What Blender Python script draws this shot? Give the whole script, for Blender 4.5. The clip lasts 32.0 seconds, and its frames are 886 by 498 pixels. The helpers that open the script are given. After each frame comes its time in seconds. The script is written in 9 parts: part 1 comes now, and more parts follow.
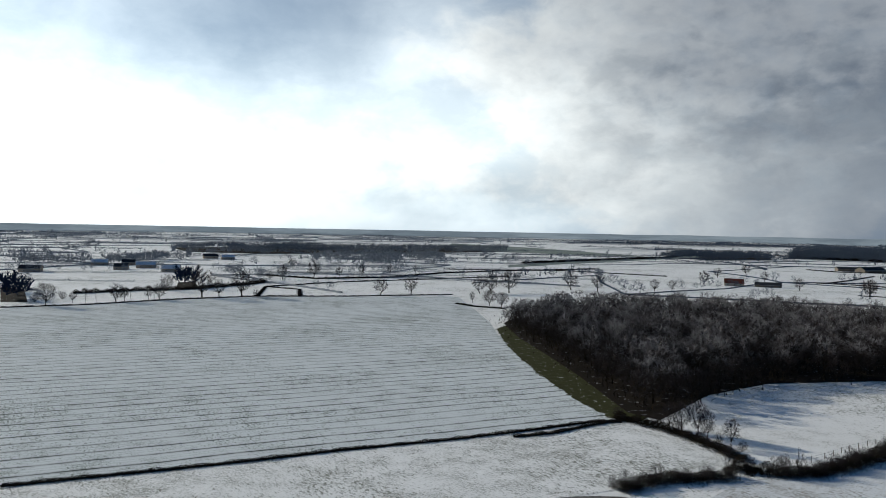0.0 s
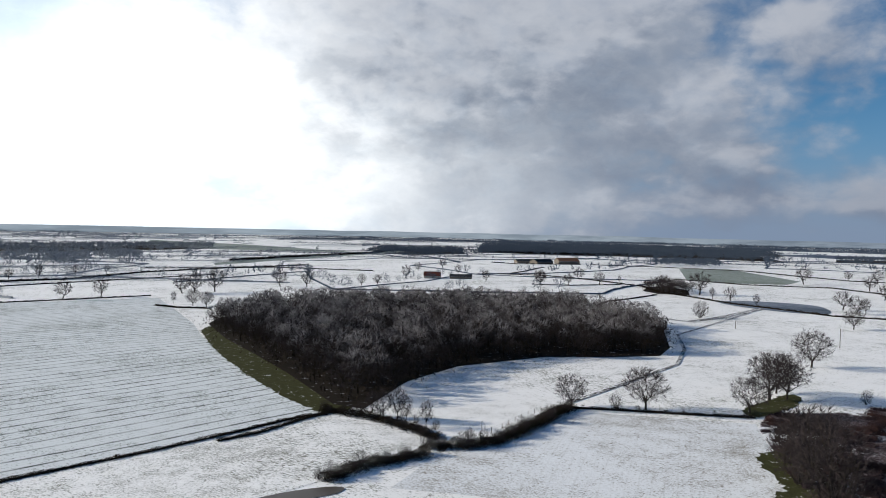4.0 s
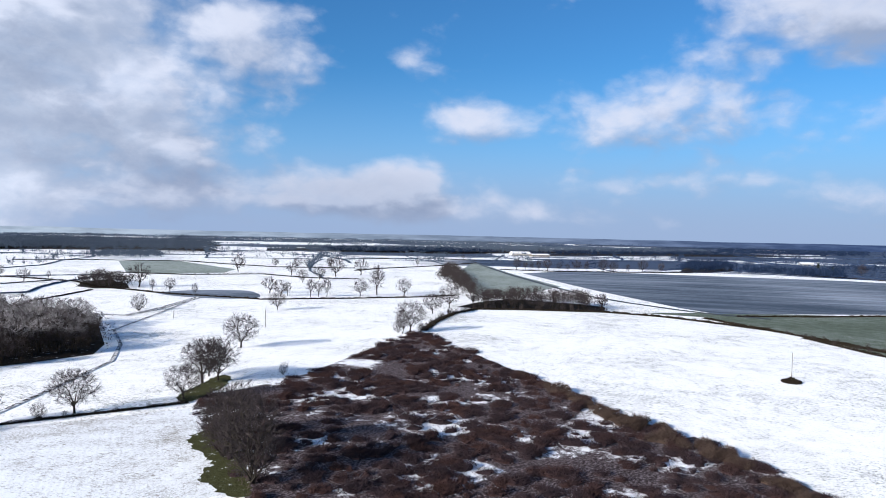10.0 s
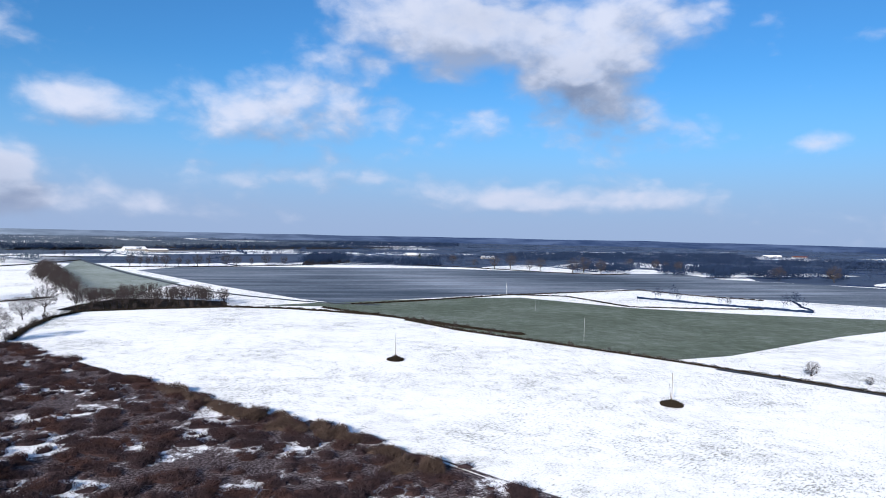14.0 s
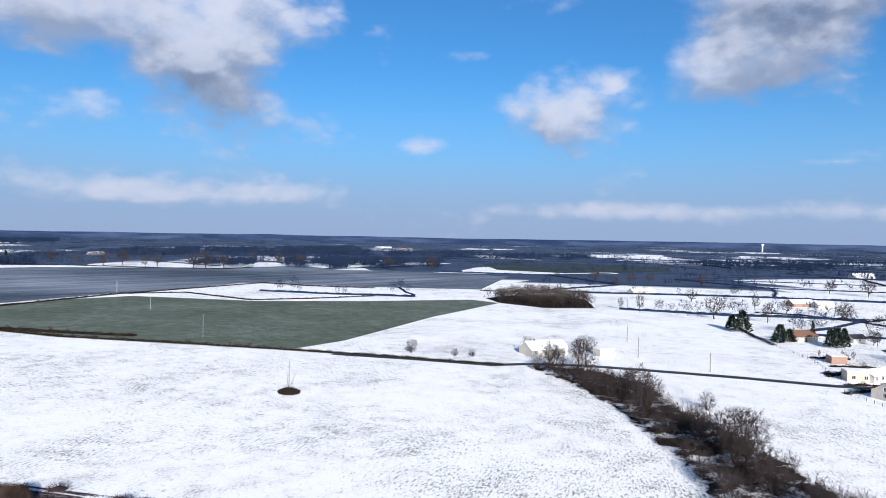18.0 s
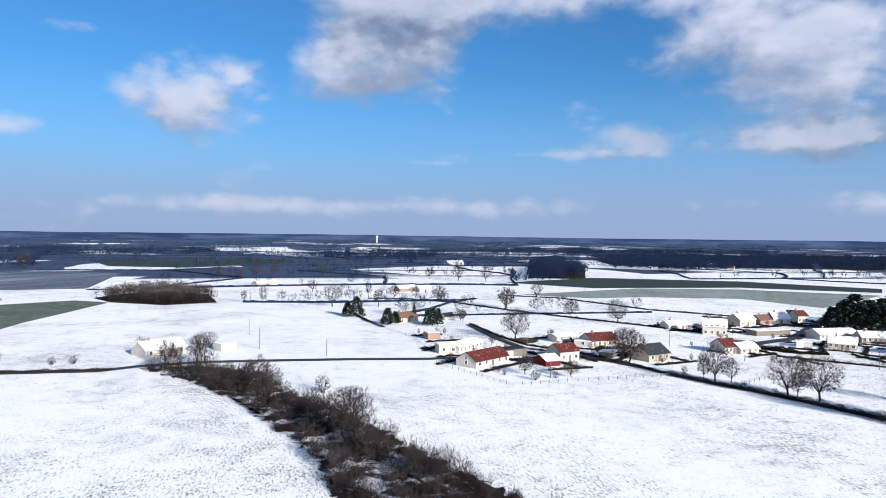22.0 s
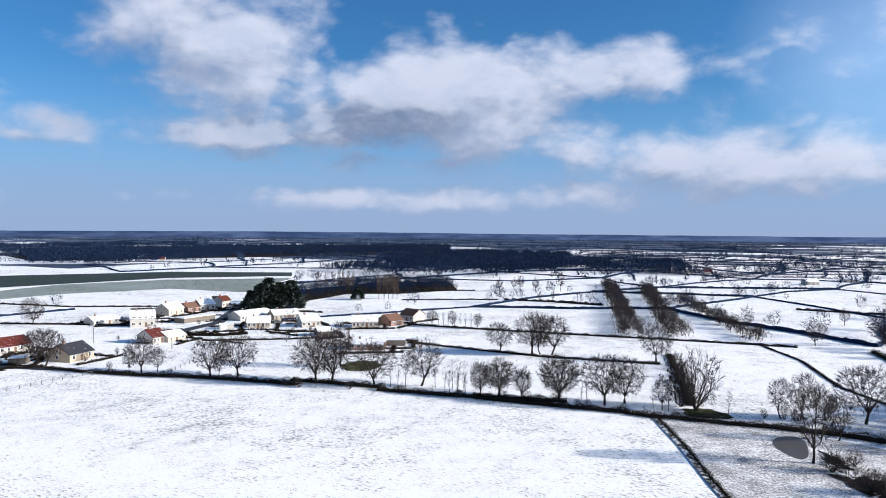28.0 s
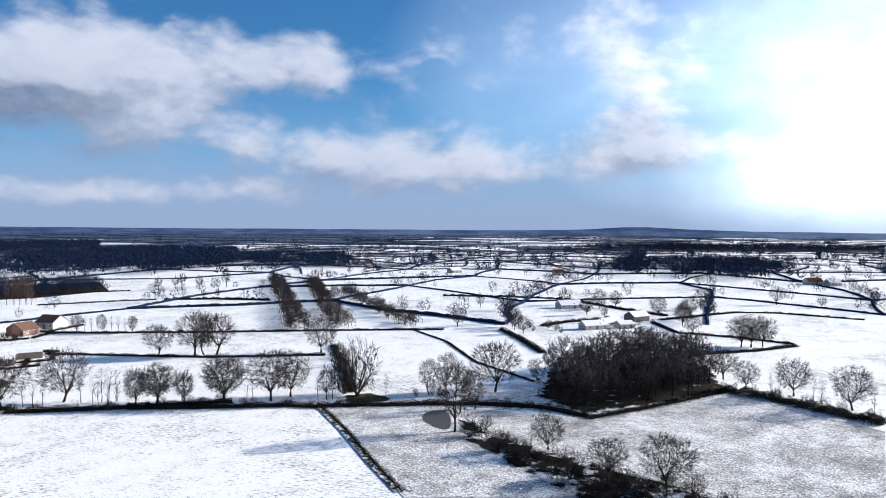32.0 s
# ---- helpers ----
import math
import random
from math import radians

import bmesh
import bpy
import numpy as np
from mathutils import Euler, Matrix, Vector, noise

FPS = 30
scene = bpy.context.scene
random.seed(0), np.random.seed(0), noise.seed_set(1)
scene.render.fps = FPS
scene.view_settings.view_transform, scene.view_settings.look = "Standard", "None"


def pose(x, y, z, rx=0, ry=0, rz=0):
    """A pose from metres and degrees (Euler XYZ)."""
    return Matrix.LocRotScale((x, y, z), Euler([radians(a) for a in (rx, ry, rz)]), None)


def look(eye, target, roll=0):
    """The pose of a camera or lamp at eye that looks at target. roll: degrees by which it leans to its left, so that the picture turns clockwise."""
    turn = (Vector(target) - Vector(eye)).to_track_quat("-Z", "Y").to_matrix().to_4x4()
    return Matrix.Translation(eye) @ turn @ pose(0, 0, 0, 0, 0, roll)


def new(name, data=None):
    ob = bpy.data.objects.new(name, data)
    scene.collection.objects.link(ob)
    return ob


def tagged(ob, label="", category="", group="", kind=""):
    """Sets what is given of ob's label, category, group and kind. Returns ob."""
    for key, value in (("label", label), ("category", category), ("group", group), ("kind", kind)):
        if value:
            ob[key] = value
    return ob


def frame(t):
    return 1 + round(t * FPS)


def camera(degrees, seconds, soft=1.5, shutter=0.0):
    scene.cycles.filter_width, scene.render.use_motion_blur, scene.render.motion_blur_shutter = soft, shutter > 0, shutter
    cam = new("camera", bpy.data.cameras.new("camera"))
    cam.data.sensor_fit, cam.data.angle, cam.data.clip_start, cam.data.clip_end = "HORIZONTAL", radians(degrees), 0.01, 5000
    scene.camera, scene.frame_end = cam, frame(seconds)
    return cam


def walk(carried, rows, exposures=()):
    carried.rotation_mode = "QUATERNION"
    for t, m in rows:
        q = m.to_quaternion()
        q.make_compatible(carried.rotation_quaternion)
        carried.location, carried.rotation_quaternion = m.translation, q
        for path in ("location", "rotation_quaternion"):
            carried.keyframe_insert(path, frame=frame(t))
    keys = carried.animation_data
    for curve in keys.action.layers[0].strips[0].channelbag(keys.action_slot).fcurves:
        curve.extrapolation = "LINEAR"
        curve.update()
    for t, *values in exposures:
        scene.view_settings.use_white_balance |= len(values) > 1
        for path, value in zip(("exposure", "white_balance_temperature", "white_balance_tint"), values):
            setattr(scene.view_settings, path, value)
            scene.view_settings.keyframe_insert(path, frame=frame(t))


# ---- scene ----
cam = camera(64.5, 32.0, 0.9)
PATH = [
    (0.0, (0.00, -0.00, 45.00), (-0.00, 99.96, 42.11), 1.09),
    (0.5, (0.10, -0.14, 45.04), (4.80, 99.71, 42.15), 1.11),
    (1.0, (0.20, -0.29, 45.07), (9.70, 99.22, 42.20), 1.13),
    (1.5, (0.30, -0.44, 45.11), (14.62, 98.49, 42.25), 1.15),
    (2.0, (0.41, -0.61, 45.15), (19.61, 97.49, 42.31), 1.18),
    (2.5, (0.52, -0.79, 45.19), (24.51, 96.25, 42.40), 1.22),
    (4.5, (1.03, -1.81, 45.37), (46.03, 87.45, 42.78), 1.24),
    (5.0, (1.17, -2.14, 45.42), (51.62, 84.16, 42.87), 1.23),
    (5.5, (1.30, -2.49, 45.47), (57.02, 80.51, 42.97), 1.23),
    (6.0, (1.43, -2.85, 45.52), (62.38, 76.39, 43.09), 1.24),
    (6.5, (1.53, -3.21, 45.57), (67.43, 71.97, 43.19), 1.26),
    (7.0, (1.61, -3.56, 45.62), (72.21, 67.23, 43.26), 1.27),
    (7.5, (1.66, -3.90, 45.66), (76.62, 62.25, 43.32), 1.27),
    (8.0, (1.67, -4.21, 45.70), (80.73, 56.99, 43.36), 1.28),
    (8.5, (1.64, -4.49, 45.74), (84.37, 51.64, 43.42), 1.28),
    (9.0, (1.57, -4.74, 45.77), (87.66, 46.10, 43.48), 1.28),
    (9.5, (1.48, -4.97, 45.79), (90.53, 40.46, 43.52), 1.27),
    (10.0, (1.36, -5.19, 45.81), (93.08, 34.59, 43.55), 1.27),
    (10.5, (1.24, -5.39, 45.82), (95.24, 28.63, 43.59), 1.26),
    (11.0, (1.11, -5.60, 45.82), (97.08, 22.41, 43.63), 1.25),
    (11.5, (0.99, -5.82, 45.81), (98.56, 15.99, 43.66), 1.23),
    (12.0, (0.89, -6.04, 45.80), (99.69, 9.26, 43.68), 1.22),
    (12.5, (0.81, -6.29, 45.78), (100.40, 2.42, 43.67), 1.21),
    (13.0, (0.74, -6.55, 45.75), (100.70, -4.56, 43.67), 1.20),
    (13.5, (0.69, -6.82, 45.71), (100.56, -11.48, 43.68), 1.19),
    (14.0, (0.63, -7.10, 45.68), (99.97, -18.42, 43.67), 1.19),
    (14.5, (0.57, -7.38, 45.64), (98.95, -25.20, 43.65), 1.18),
    (16.5, (0.10, -8.51, 45.52), (90.60, -51.02, 43.60), 1.07),
    (17.0, (-0.10, -8.77, 45.50), (87.41, -57.13, 43.57), 1.04),
    (17.5, (-0.33, -9.02, 45.49), (83.85, -62.96, 43.55), 1.00),
    (18.0, (-0.58, -9.25, 45.48), (79.89, -68.58, 43.52), 0.97),
    (18.5, (-0.86, -9.45, 45.47), (75.58, -73.90, 43.49), 0.92),
    (19.0, (-1.15, -9.64, 45.46), (70.89, -78.96, 43.46), 0.88),
    (19.5, (-1.46, -9.79, 45.45), (65.91, -83.66, 43.43), 0.84),
    (20.0, (-1.77, -9.92, 45.44), (60.60, -88.05, 43.38), 0.82),
    (20.5, (-2.09, -10.01, 45.43), (55.09, -92.02, 43.34), 0.80),
    (21.0, (-2.41, -10.07, 45.41), (49.31, -95.63, 43.28), 0.79),
    (21.5, (-2.72, -10.10, 45.39), (43.41, -98.80, 43.22), 0.77),
    (22.0, (-3.04, -10.11, 45.37), (37.30, -101.58, 43.17), 0.76),
    (22.5, (-3.35, -10.09, 45.34), (31.08, -103.95, 43.11), 0.74),
    (23.0, (-3.65, -10.05, 45.31), (24.67, -105.93, 43.07), 0.72),
    (23.5, (-3.94, -9.99, 45.27), (18.20, -107.48, 43.02), 0.68),
    (24.0, (-4.22, -9.91, 45.23), (11.58, -108.63, 42.97), 0.66),
    (24.5, (-4.48, -9.82, 45.19), (4.98, -109.35, 42.90), 0.62),
    (25.0, (-4.74, -9.72, 45.15), (-1.72, -109.65, 42.83), 0.59),
    (25.5, (-4.97, -9.61, 45.10), (-8.29, -109.53, 42.77), 0.55),
    (27.5, (-5.72, -9.09, 45.01), (-34.34, -104.87, 42.53), 0.46),
    (28.0, (-5.86, -8.95, 45.02), (-40.38, -102.76, 42.45), 0.46),
    (28.5, (-5.97, -8.81, 45.05), (-45.98, -100.42, 42.39), 0.44),
    (29.0, (-6.06, -8.67, 45.09), (-51.31, -97.80, 42.37), 0.42),
    (29.5, (-6.13, -8.53, 45.16), (-56.38, -94.94, 42.38), 0.39),
    (30.0, (-6.19, -8.39, 45.23), (-61.36, -91.74, 42.40), 0.39),
    (30.5, (-6.24, -8.25, 45.31), (-66.14, -88.27, 42.44), 0.38),
    (31.0, (-6.27, -8.11, 45.40), (-70.76, -84.48, 42.47), 0.38),
    (31.5, (-6.31, -7.96, 45.50), (-75.08, -80.50, 42.49), 0.38),
    (32.0, (-6.33, -7.82, 45.59), (-79.22, -76.22, 42.48), 0.39),
]
EXPOSURES = [(0, -0.3, 6500, 3), (2.5, 0.0, 6600, 5), (5, 0.48, 6600, 8), (9, 0.98, 6300, 10), (13, 1.02, 6200, 11), (18, 0.9, 6200, 11), (28, 0.92, 6200, 11), (32, 0.92, 6250, 10)]
walk(cam, [(t, look(eye, target, roll)) for t, eye, target, roll in PATH], EXPOSURES)

# ---- world and sun ----
SUN_AZ, SUN_EL = 62.0, 19.0


def aim(az, el):
    a, e = radians(az), radians(el)
    return Vector((-math.sin(a) * math.cos(e), math.cos(a) * math.cos(e), math.sin(e)))


sun = bpy.data.lights.new("sun", "SUN")
sun.energy, sun.angle, sun.color = 4.8, radians(0.6), (1.0, 0.93, 0.83)
sun_ob = new("sun", sun)
sun_ob.matrix_world = look(aim(SUN_AZ, SUN_EL) * 400, (0, 0, 0))


class Nodes:
    """Short hand for node trees."""

    def __init__(self, tree):
        self.tree = tree
        tree.nodes.clear()

    def add(self, kind, inputs=None, operation=None, clamp=False):
        n = self.tree.nodes.new(kind)
        if operation:
            n.operation = operation
        if clamp:
            n.use_clamp = True
        for k, v in (inputs or {}).items():
            self.put(n.inputs[k], v)
        return n

    def put(self, socket, v):
        """Link a socket or a node's first output, or set a value."""
        if isinstance(v, bpy.types.NodeSocket):
            self.tree.links.new(v, socket)
        elif isinstance(v, bpy.types.Node):
            self.tree.links.new(v.outputs[0], socket)
        else:
            if isinstance(v, tuple) and len(v) == 3 and socket.type == "RGBA":
                v = (*v, 1.0)
            socket.default_value = v

    def math(self, op, a, b=0.0, clamp=False):
        return self.add("ShaderNodeMath", {0: a, 1: b}, operation=op, clamp=clamp).outputs[0]

    def mix(self, fac, a, b):
        n = self.tree.nodes.new("ShaderNodeMix")
        n.data_type = "RGBA"
        self.put(n.inputs["Factor"], fac)
        self.put(n.inputs["A"], a)
        self.put(n.inputs["B"], b)
        return n.outputs["Result"]

    def noise(self, vec, scale, detail=4.0, rough=0.55, distort=0.0):
        return self.add("ShaderNodeTexNoise", {"Vector": vec, "Scale": scale, "Detail": detail, "Roughness": rough, "Distortion": distort}).outputs[0]

    def ramp(self, v, lo, hi, a=0.0, b=1.0):
        n = self.add("ShaderNodeMapRange")
        n.interpolation_type = "SMOOTHSTEP"
        for key, val in (("Value", v), ("From Min", lo), ("From Max", hi), ("To Min", a), ("To Max", b)):
            self.put(n.inputs[key], val)
        return n.outputs[0]

    def mapped(self, vec, loc=(0, 0, 0), rot=(0, 0, 0), scale=(1, 1, 1), kind="POINT"):
        n = self.add("ShaderNodeMapping")
        n.vector_type = kind
        for key, val in (("Vector", vec), ("Location", loc), ("Rotation", rot), ("Scale", scale)):
            self.put(n.inputs[key], val)
        return n.outputs[0]


# Cloud banks: azimuth, elevation, half width, half height (degrees), weight.
CLOUDS = [
    (18.0, 14.4, 13.0, 6.0, -1.50),
    (1.1, 7.9, 9.0, 1.2, -0.35),
    (8.4, 17.1, 7.0, 3.5, 0.35),
    (-3.5, 13.4, 9.0, 4.0, 0.55),
    (1.1, 3.8, 18.0, 3.2, 0.55),
    (-21.7, 10.7, 24.0, 15.0, 1.15),
    (-26.3, 17.1, 20.0, 10.0, 0.50),
    (28.1, 5.2, 26.0, 12.0, 0.35),
    (-24.7, 9.9, 26.0, 17.0, 1.15),
    (-38.3, 15.5, 10.0, 9.0, 0.60),
    (-45.7, 5.3, 10.0, 8.0, 0.70),
    (-52.3, 13.4, 7.5, 4.8, 0.85),
    (-49.2, 15.5, 5.0, 3.0, 0.40),
    (-63.2, 13.6, 3.2, 1.9, 0.72),
    (-67.9, 9.0, 6.5, 2.1, 0.62),
    (-60.9, 3.5, 12.0, 3.4, 0.95),
    (-63.9, 4.4, 3.6, 2.8, 0.60),
    (-52.7, 2.1, 16.0, 2.6, 0.50),
    (-81.9, 9.0, 18.0, 4.2, 0.62),
    (-88.3, 11.5, 6.0, 3.0, 0.35),
    (-84.7, 4.4, 11.0, 2.2, 0.55),
    (-97.6, 15.8, 15.0, 5.0, 0.78),
    (-109.0, 12.9, 7.0, 6.0, 0.55),
    (-102.9, 13.8, 9.0, 3.0, 0.30),
    (-76.4, 18.9, 5.0, 2.4, 0.50),
    (-102.9, 3.5, 16.0, 2.0, 0.42),
    (-72.8, 1.8, 20.0, 1.6, 0.42),
    (-100.5, 17.5, 13.0, 4.2, 0.50),
    (-113.5, 16.7, 6.0, 4.6, 0.80),
    (-108.4, 12.1, 7.5, 3.8, 0.60),
    (-96.9, 8.5, 11.0, 3.0, 0.50),
    (-114.4, 8.6, 7.0, 2.8, 0.50),
    (-136.3, 10.1, 8.5, 4.4, 0.85),
    (-133.5, 19.0, 5.5, 3.0, 0.55),
    (-150.9, 14.9, 8.5, 7.0, 0.95),
    (-148.1, 12.3, 5.0, 3.5, 0.40),
    (-128.1, 14.4, 3.0, 1.2, 0.40),
    (-124.8, 7.1, 3.2, 1.4, 0.50),
    (-155.6, 5.7, 9.0, 0.7, 0.50),
    (-107.6, 2.8, 22.0, 1.4, 0.42),
    (-141.5, 2.0, 22.0, 1.2, 0.40),
    (-151.3, 16.3, 11.0, 6.0, 0.50),
    (-162.5, 18.8, 15.0, 3.2, 0.75),
    (178.4, 14.2, 11.5, 7.8, 1.00),
    (174.0, 12.1, 6.0, 4.5, 0.40),
    (-178.0, 16.7, 6.0, 4.0, 0.30),
    (-171.6, 7.4, 9.5, 2.6, 0.62),
    (175.7, 6.9, 9.0, 1.8, 0.50),
    (161.3, 11.0, 11.0, 4.8, 0.90),
    (158.5, 13.1, 5.0, 3.4, 0.40),
    (169.0, 5.0, 11.0, 1.5, 0.50),
    (-162.5, 6.4, 11.0, 0.6, 0.45),
    (-153.7, 2.2, 26.0, 1.3, 0.42),
    (170.6, 2.5, 22.0, 1.4, 0.42),
    (160.2, 9.8, 13.0, 5.2, 0.85),
    (162.8, 10.9, 5.0, 3.2, 0.40),
    (148.5, 13.4, 9.0, 3.6, 0.55),
    (143.5, 12.3, 7.0, 3.0, 0.50),
    (141.2, 5.6, 24.0, 3.6, 0.75),
    (152.2, 7.7, 9.0, 2.8, 0.50),
    (171.6, 7.2, 10.0, 2.6, 0.60),
    (121.7, 15.3, 14.0, 5.5, 0.60),
    (117.3, 10.9, 6.0, 4.2, 0.70),
    (116.9, 5.9, 11.0, 4.2, 0.95),
    (131.4, 4.2, 16.0, 2.4, 0.45),
    (154.9, 2.4, 26.0, 1.8, 0.45),
]
VEILS = [
    (-22.5, 10.7, 26.0, 15.0, 0.74),
    (-2.6, 3.1, 18.0, 2.6, 0.56),
    (-31.9, 9.0, 20.0, 13.0, 0.26),
    (-60.5, 3.0, 13.0, 3.0, 1.52),
    (-44.7, 3.5, 12.0, 6.0, 0.60),
    (-83.8, 5.5, 12.0, 2.6, 0.72),
    (-106.8, 11.0, 8.0, 5.0, 0.56),
    (-98.3, 16.9, 10.0, 3.0, 0.72),
    (-108.4, 10.3, 9.0, 4.0, 0.80),
    (-114.4, 8.6, 7.0, 2.4, 0.96),
    (-152.7, 15.8, 8.0, 7.0, 0.96),
    (-133.5, 8.5, 6.0, 2.5, 0.64),
    (-171.6, 7.4, 10.0, 2.8, 1.52),
    (175.7, 6.8, 9.0, 2.0, 1.52),
    (-158.9, 16.7, 14.0, 4.0, 0.72),
    (169.0, 5.0, 12.0, 1.8, 1.44),
    (163.5, 8.9, 10.0, 2.5, 0.96),
    (-174.4, 11.2, 6.0, 4.0, 0.80),
    (171.6, 7.2, 11.0, 2.8, 1.52),
    (167.0, 8.1, 9.0, 2.8, 0.96),
    (116.9, 5.6, 12.0, 4.5, 1.28),
    (152.2, 4.7, 20.0, 2.4, 0.64),
]
GLOWS = [
    (36.6, 4.7, 32.2, 24.0, 2.00),
    (8.7, 15.1, 25.8, 12.0, 0.60),
    (6.7, 3.3, 46.1, 12.0, 0.95),
    (-4.1, 9.3, 24.0, 11.1, 0.60),
    (16.0, 13.8, 13.6, 6.5, -0.55),
    (-4.4, 7.9, 30.2, 19.2, 0.42),
    (-25.8, 11.2, 24.6, 16.4, 0.20),
    (-16.6, 2.0, 26.9, 5.5, 0.22),
    (100.1, 8.7, 17.5, 17.5, 0.80),
    (118.3, 13.2, 19.8, 10.1, 0.30),
    (106.9, 4.0, 17.5, 4.1, 0.50),
]


def make_world():
    world = bpy.data.worlds.new("winter_sky")
    scene.world = world
    world.use_nodes = True
    n = Nodes(world.node_tree)
    vec = n.add("ShaderNodeTexCoord").outputs["Generated"]
    sky = n.add("ShaderNodeTexSky")
    sky.sky_type, sky.sun_disc = "NISHITA", False
    sky.sun_elevation, sky.sun_rotation = radians(SUN_EL), radians(-SUN_AZ)
    sky.altitude, sky.air_density, sky.dust_density, sky.ozone_density = 250.0, 1.0, 0.6, 2.5
    def billow(v, scale):
        """Round heaps: high in the middle of each cell, with creases between."""
        cell = n.add("ShaderNodeTexVoronoi", {"Vector": v, "Scale": scale})
        cell.feature = "SMOOTH_F1"
        n.put(cell.inputs["Smoothness"], 0.35)
        return n.math("SUBTRACT", 1.0, cell.outputs["Distance"])

    def heap(at):
        """How thick the cloud is, towards a direction: a bank, torn by drifts and heaped up by billows."""
        flat = n.mapped(at, scale=(1.0, 1.0, 1.7))
        warp = n.add("ShaderNodeTexNoise", {"Vector": flat, "Scale": 7.0, "Detail": 4.0, "Roughness": 0.6})
        body = n.add("ShaderNodeVectorMath", {0: warp.outputs["Color"], 1: (0.06, 0.06, 0.06), 2: flat}, operation="MULTIPLY_ADD").outputs[0]
        fine = n.noise(body, 6.5, 9.0, 0.58)
        puffs = n.math("ADD", n.math("MULTIPLY", billow(body, 15.0), 0.62), n.math("MULTIPLY", billow(body, 37.0), 0.38))
        thick = n.math("ADD", n.math("MULTIPLY", n.math("SUBTRACT", fine, 0.525), 1.7), n.math("MULTIPLY", n.math("SUBTRACT", puffs, 0.60), 0.55))
        return thick, fine, body

    def banks(rows, at):
        total = None
        for az, el, wide, high, weight in rows:
            c = aim(az, el)
            m = n.mapped(at, tuple(c), (0, 0, radians(az)), (math.sin(radians(wide)), 1.2, math.sin(radians(high))), "TEXTURE")
            ball = n.add("ShaderNodeTexGradient", {"Vector": m})
            ball.gradient_type = "SPHERICAL"
            total = n.add("ShaderNodeMath", {0: ball.outputs["Fac"], 1: weight, 2: 0.0 if total is None else total}, operation="MULTIPLY_ADD").outputs[0]
        return total

    veil, glow = banks(VEILS, vec), banks(GLOWS, vec)
    torn, fine, body = heap(vec)
    dense = n.math("ADD", torn, banks(CLOUDS, vec))
    # the same a little nearer to the light: where there is more cloud, it shades what lies behind
    sunward = aim(SUN_AZ, SUN_EL)
    above = n.add("ShaderNodeVectorMath", {0: vec, 1: (sunward.x * 0.022, sunward.y * 0.022, 0.034)}, operation="ADD").outputs[0]
    dense_up = n.math("ADD", heap(above)[0], banks(CLOUDS, above))
    cover = n.ramp(dense, 0.06, 0.74)
    cover = n.math("MULTIPLY", cover, n.ramp(n.noise(body, 19.0, 8.0, 0.6), 0.3, 0.6, 0.86, 1.0))
    lit = n.ramp(n.math("SUBTRACT", dense, dense_up), -0.50, 0.46)
    thick = n.ramp(dense, 0.35, 1.5)
    shade = n.math("MULTIPLY", n.math("ADD", n.math("MULTIPLY", thick, 0.30), veil), n.ramp(fine, 0.25, 0.7, 1.0, 0.68), True)
    cloud = n.mix(lit, (0.31, 0.38, 0.53), (0.66, 0.70, 0.82))
    grey = n.mix(n.ramp(n.noise(n.mapped(body, loc=(3, 1, 2)), 11.0, 9.0, 0.62), 0.3, 0.72), (0.18, 0.235, 0.36), (0.36, 0.42, 0.54))
    cloud = n.mix(n.math("MULTIPLY", shade, n.ramp(lit, 0.2, 0.9, 0.95, 0.35)), cloud, grey)
    up = n.add("ShaderNodeSeparateXYZ", {0: vec}).outputs[2]
    low = n.ramp(up, 0.0, 0.13, 1.0, 0.0)
    blue = n.add("ShaderNodeVectorMath", {0: sky, 1: (0.040, 0.086, 0.122)}, operation="MULTIPLY")
    hazed = n.mix(n.math("MULTIPLY", n.ramp(up, 0.0, 0.24, 1.0, 0.0), 0.85), blue, (0.27, 0.45, 0.75))
    shine = n.add("ShaderNodeVectorMath", {0: (1.0, 1.0, 0.98)}, operation="SCALE")
    n.put(shine.inputs["Scale"], n.math("MULTIPLY", n.math("MAXIMUM", glow, 0.0), n.math("MULTIPLY", n.math("SUBTRACT", 1.5, shade), n.ramp(fine, 0.3, 0.68, 0.78, 1.12))))
    behind = n.add("ShaderNodeVectorMath", {0: hazed, 1: shine}, operation="ADD")
    front = n.add("ShaderNodeVectorMath", {0: cloud, 1: shine}, operation="ADD")
    clear = n.math("SUBTRACT", 1.0, n.math("MULTIPLY", glow, 1.1), True)
    murk = n.math("MULTIPLY", low, clear)
    behind = n.mix(n.math("MULTIPLY", murk, 0.72), behind, (0.34, 0.41, 0.57))
    front = n.mix(n.math("MULTIPLY", murk, 0.30), front, (0.33, 0.39, 0.54))
    wash = n.mix(cover, behind, front)
    back = n.add("ShaderNodeBackground", {"Color": wash, "Strength": 0.55})
    n.add("ShaderNodeOutputWorld", {"Surface": back})


make_world()


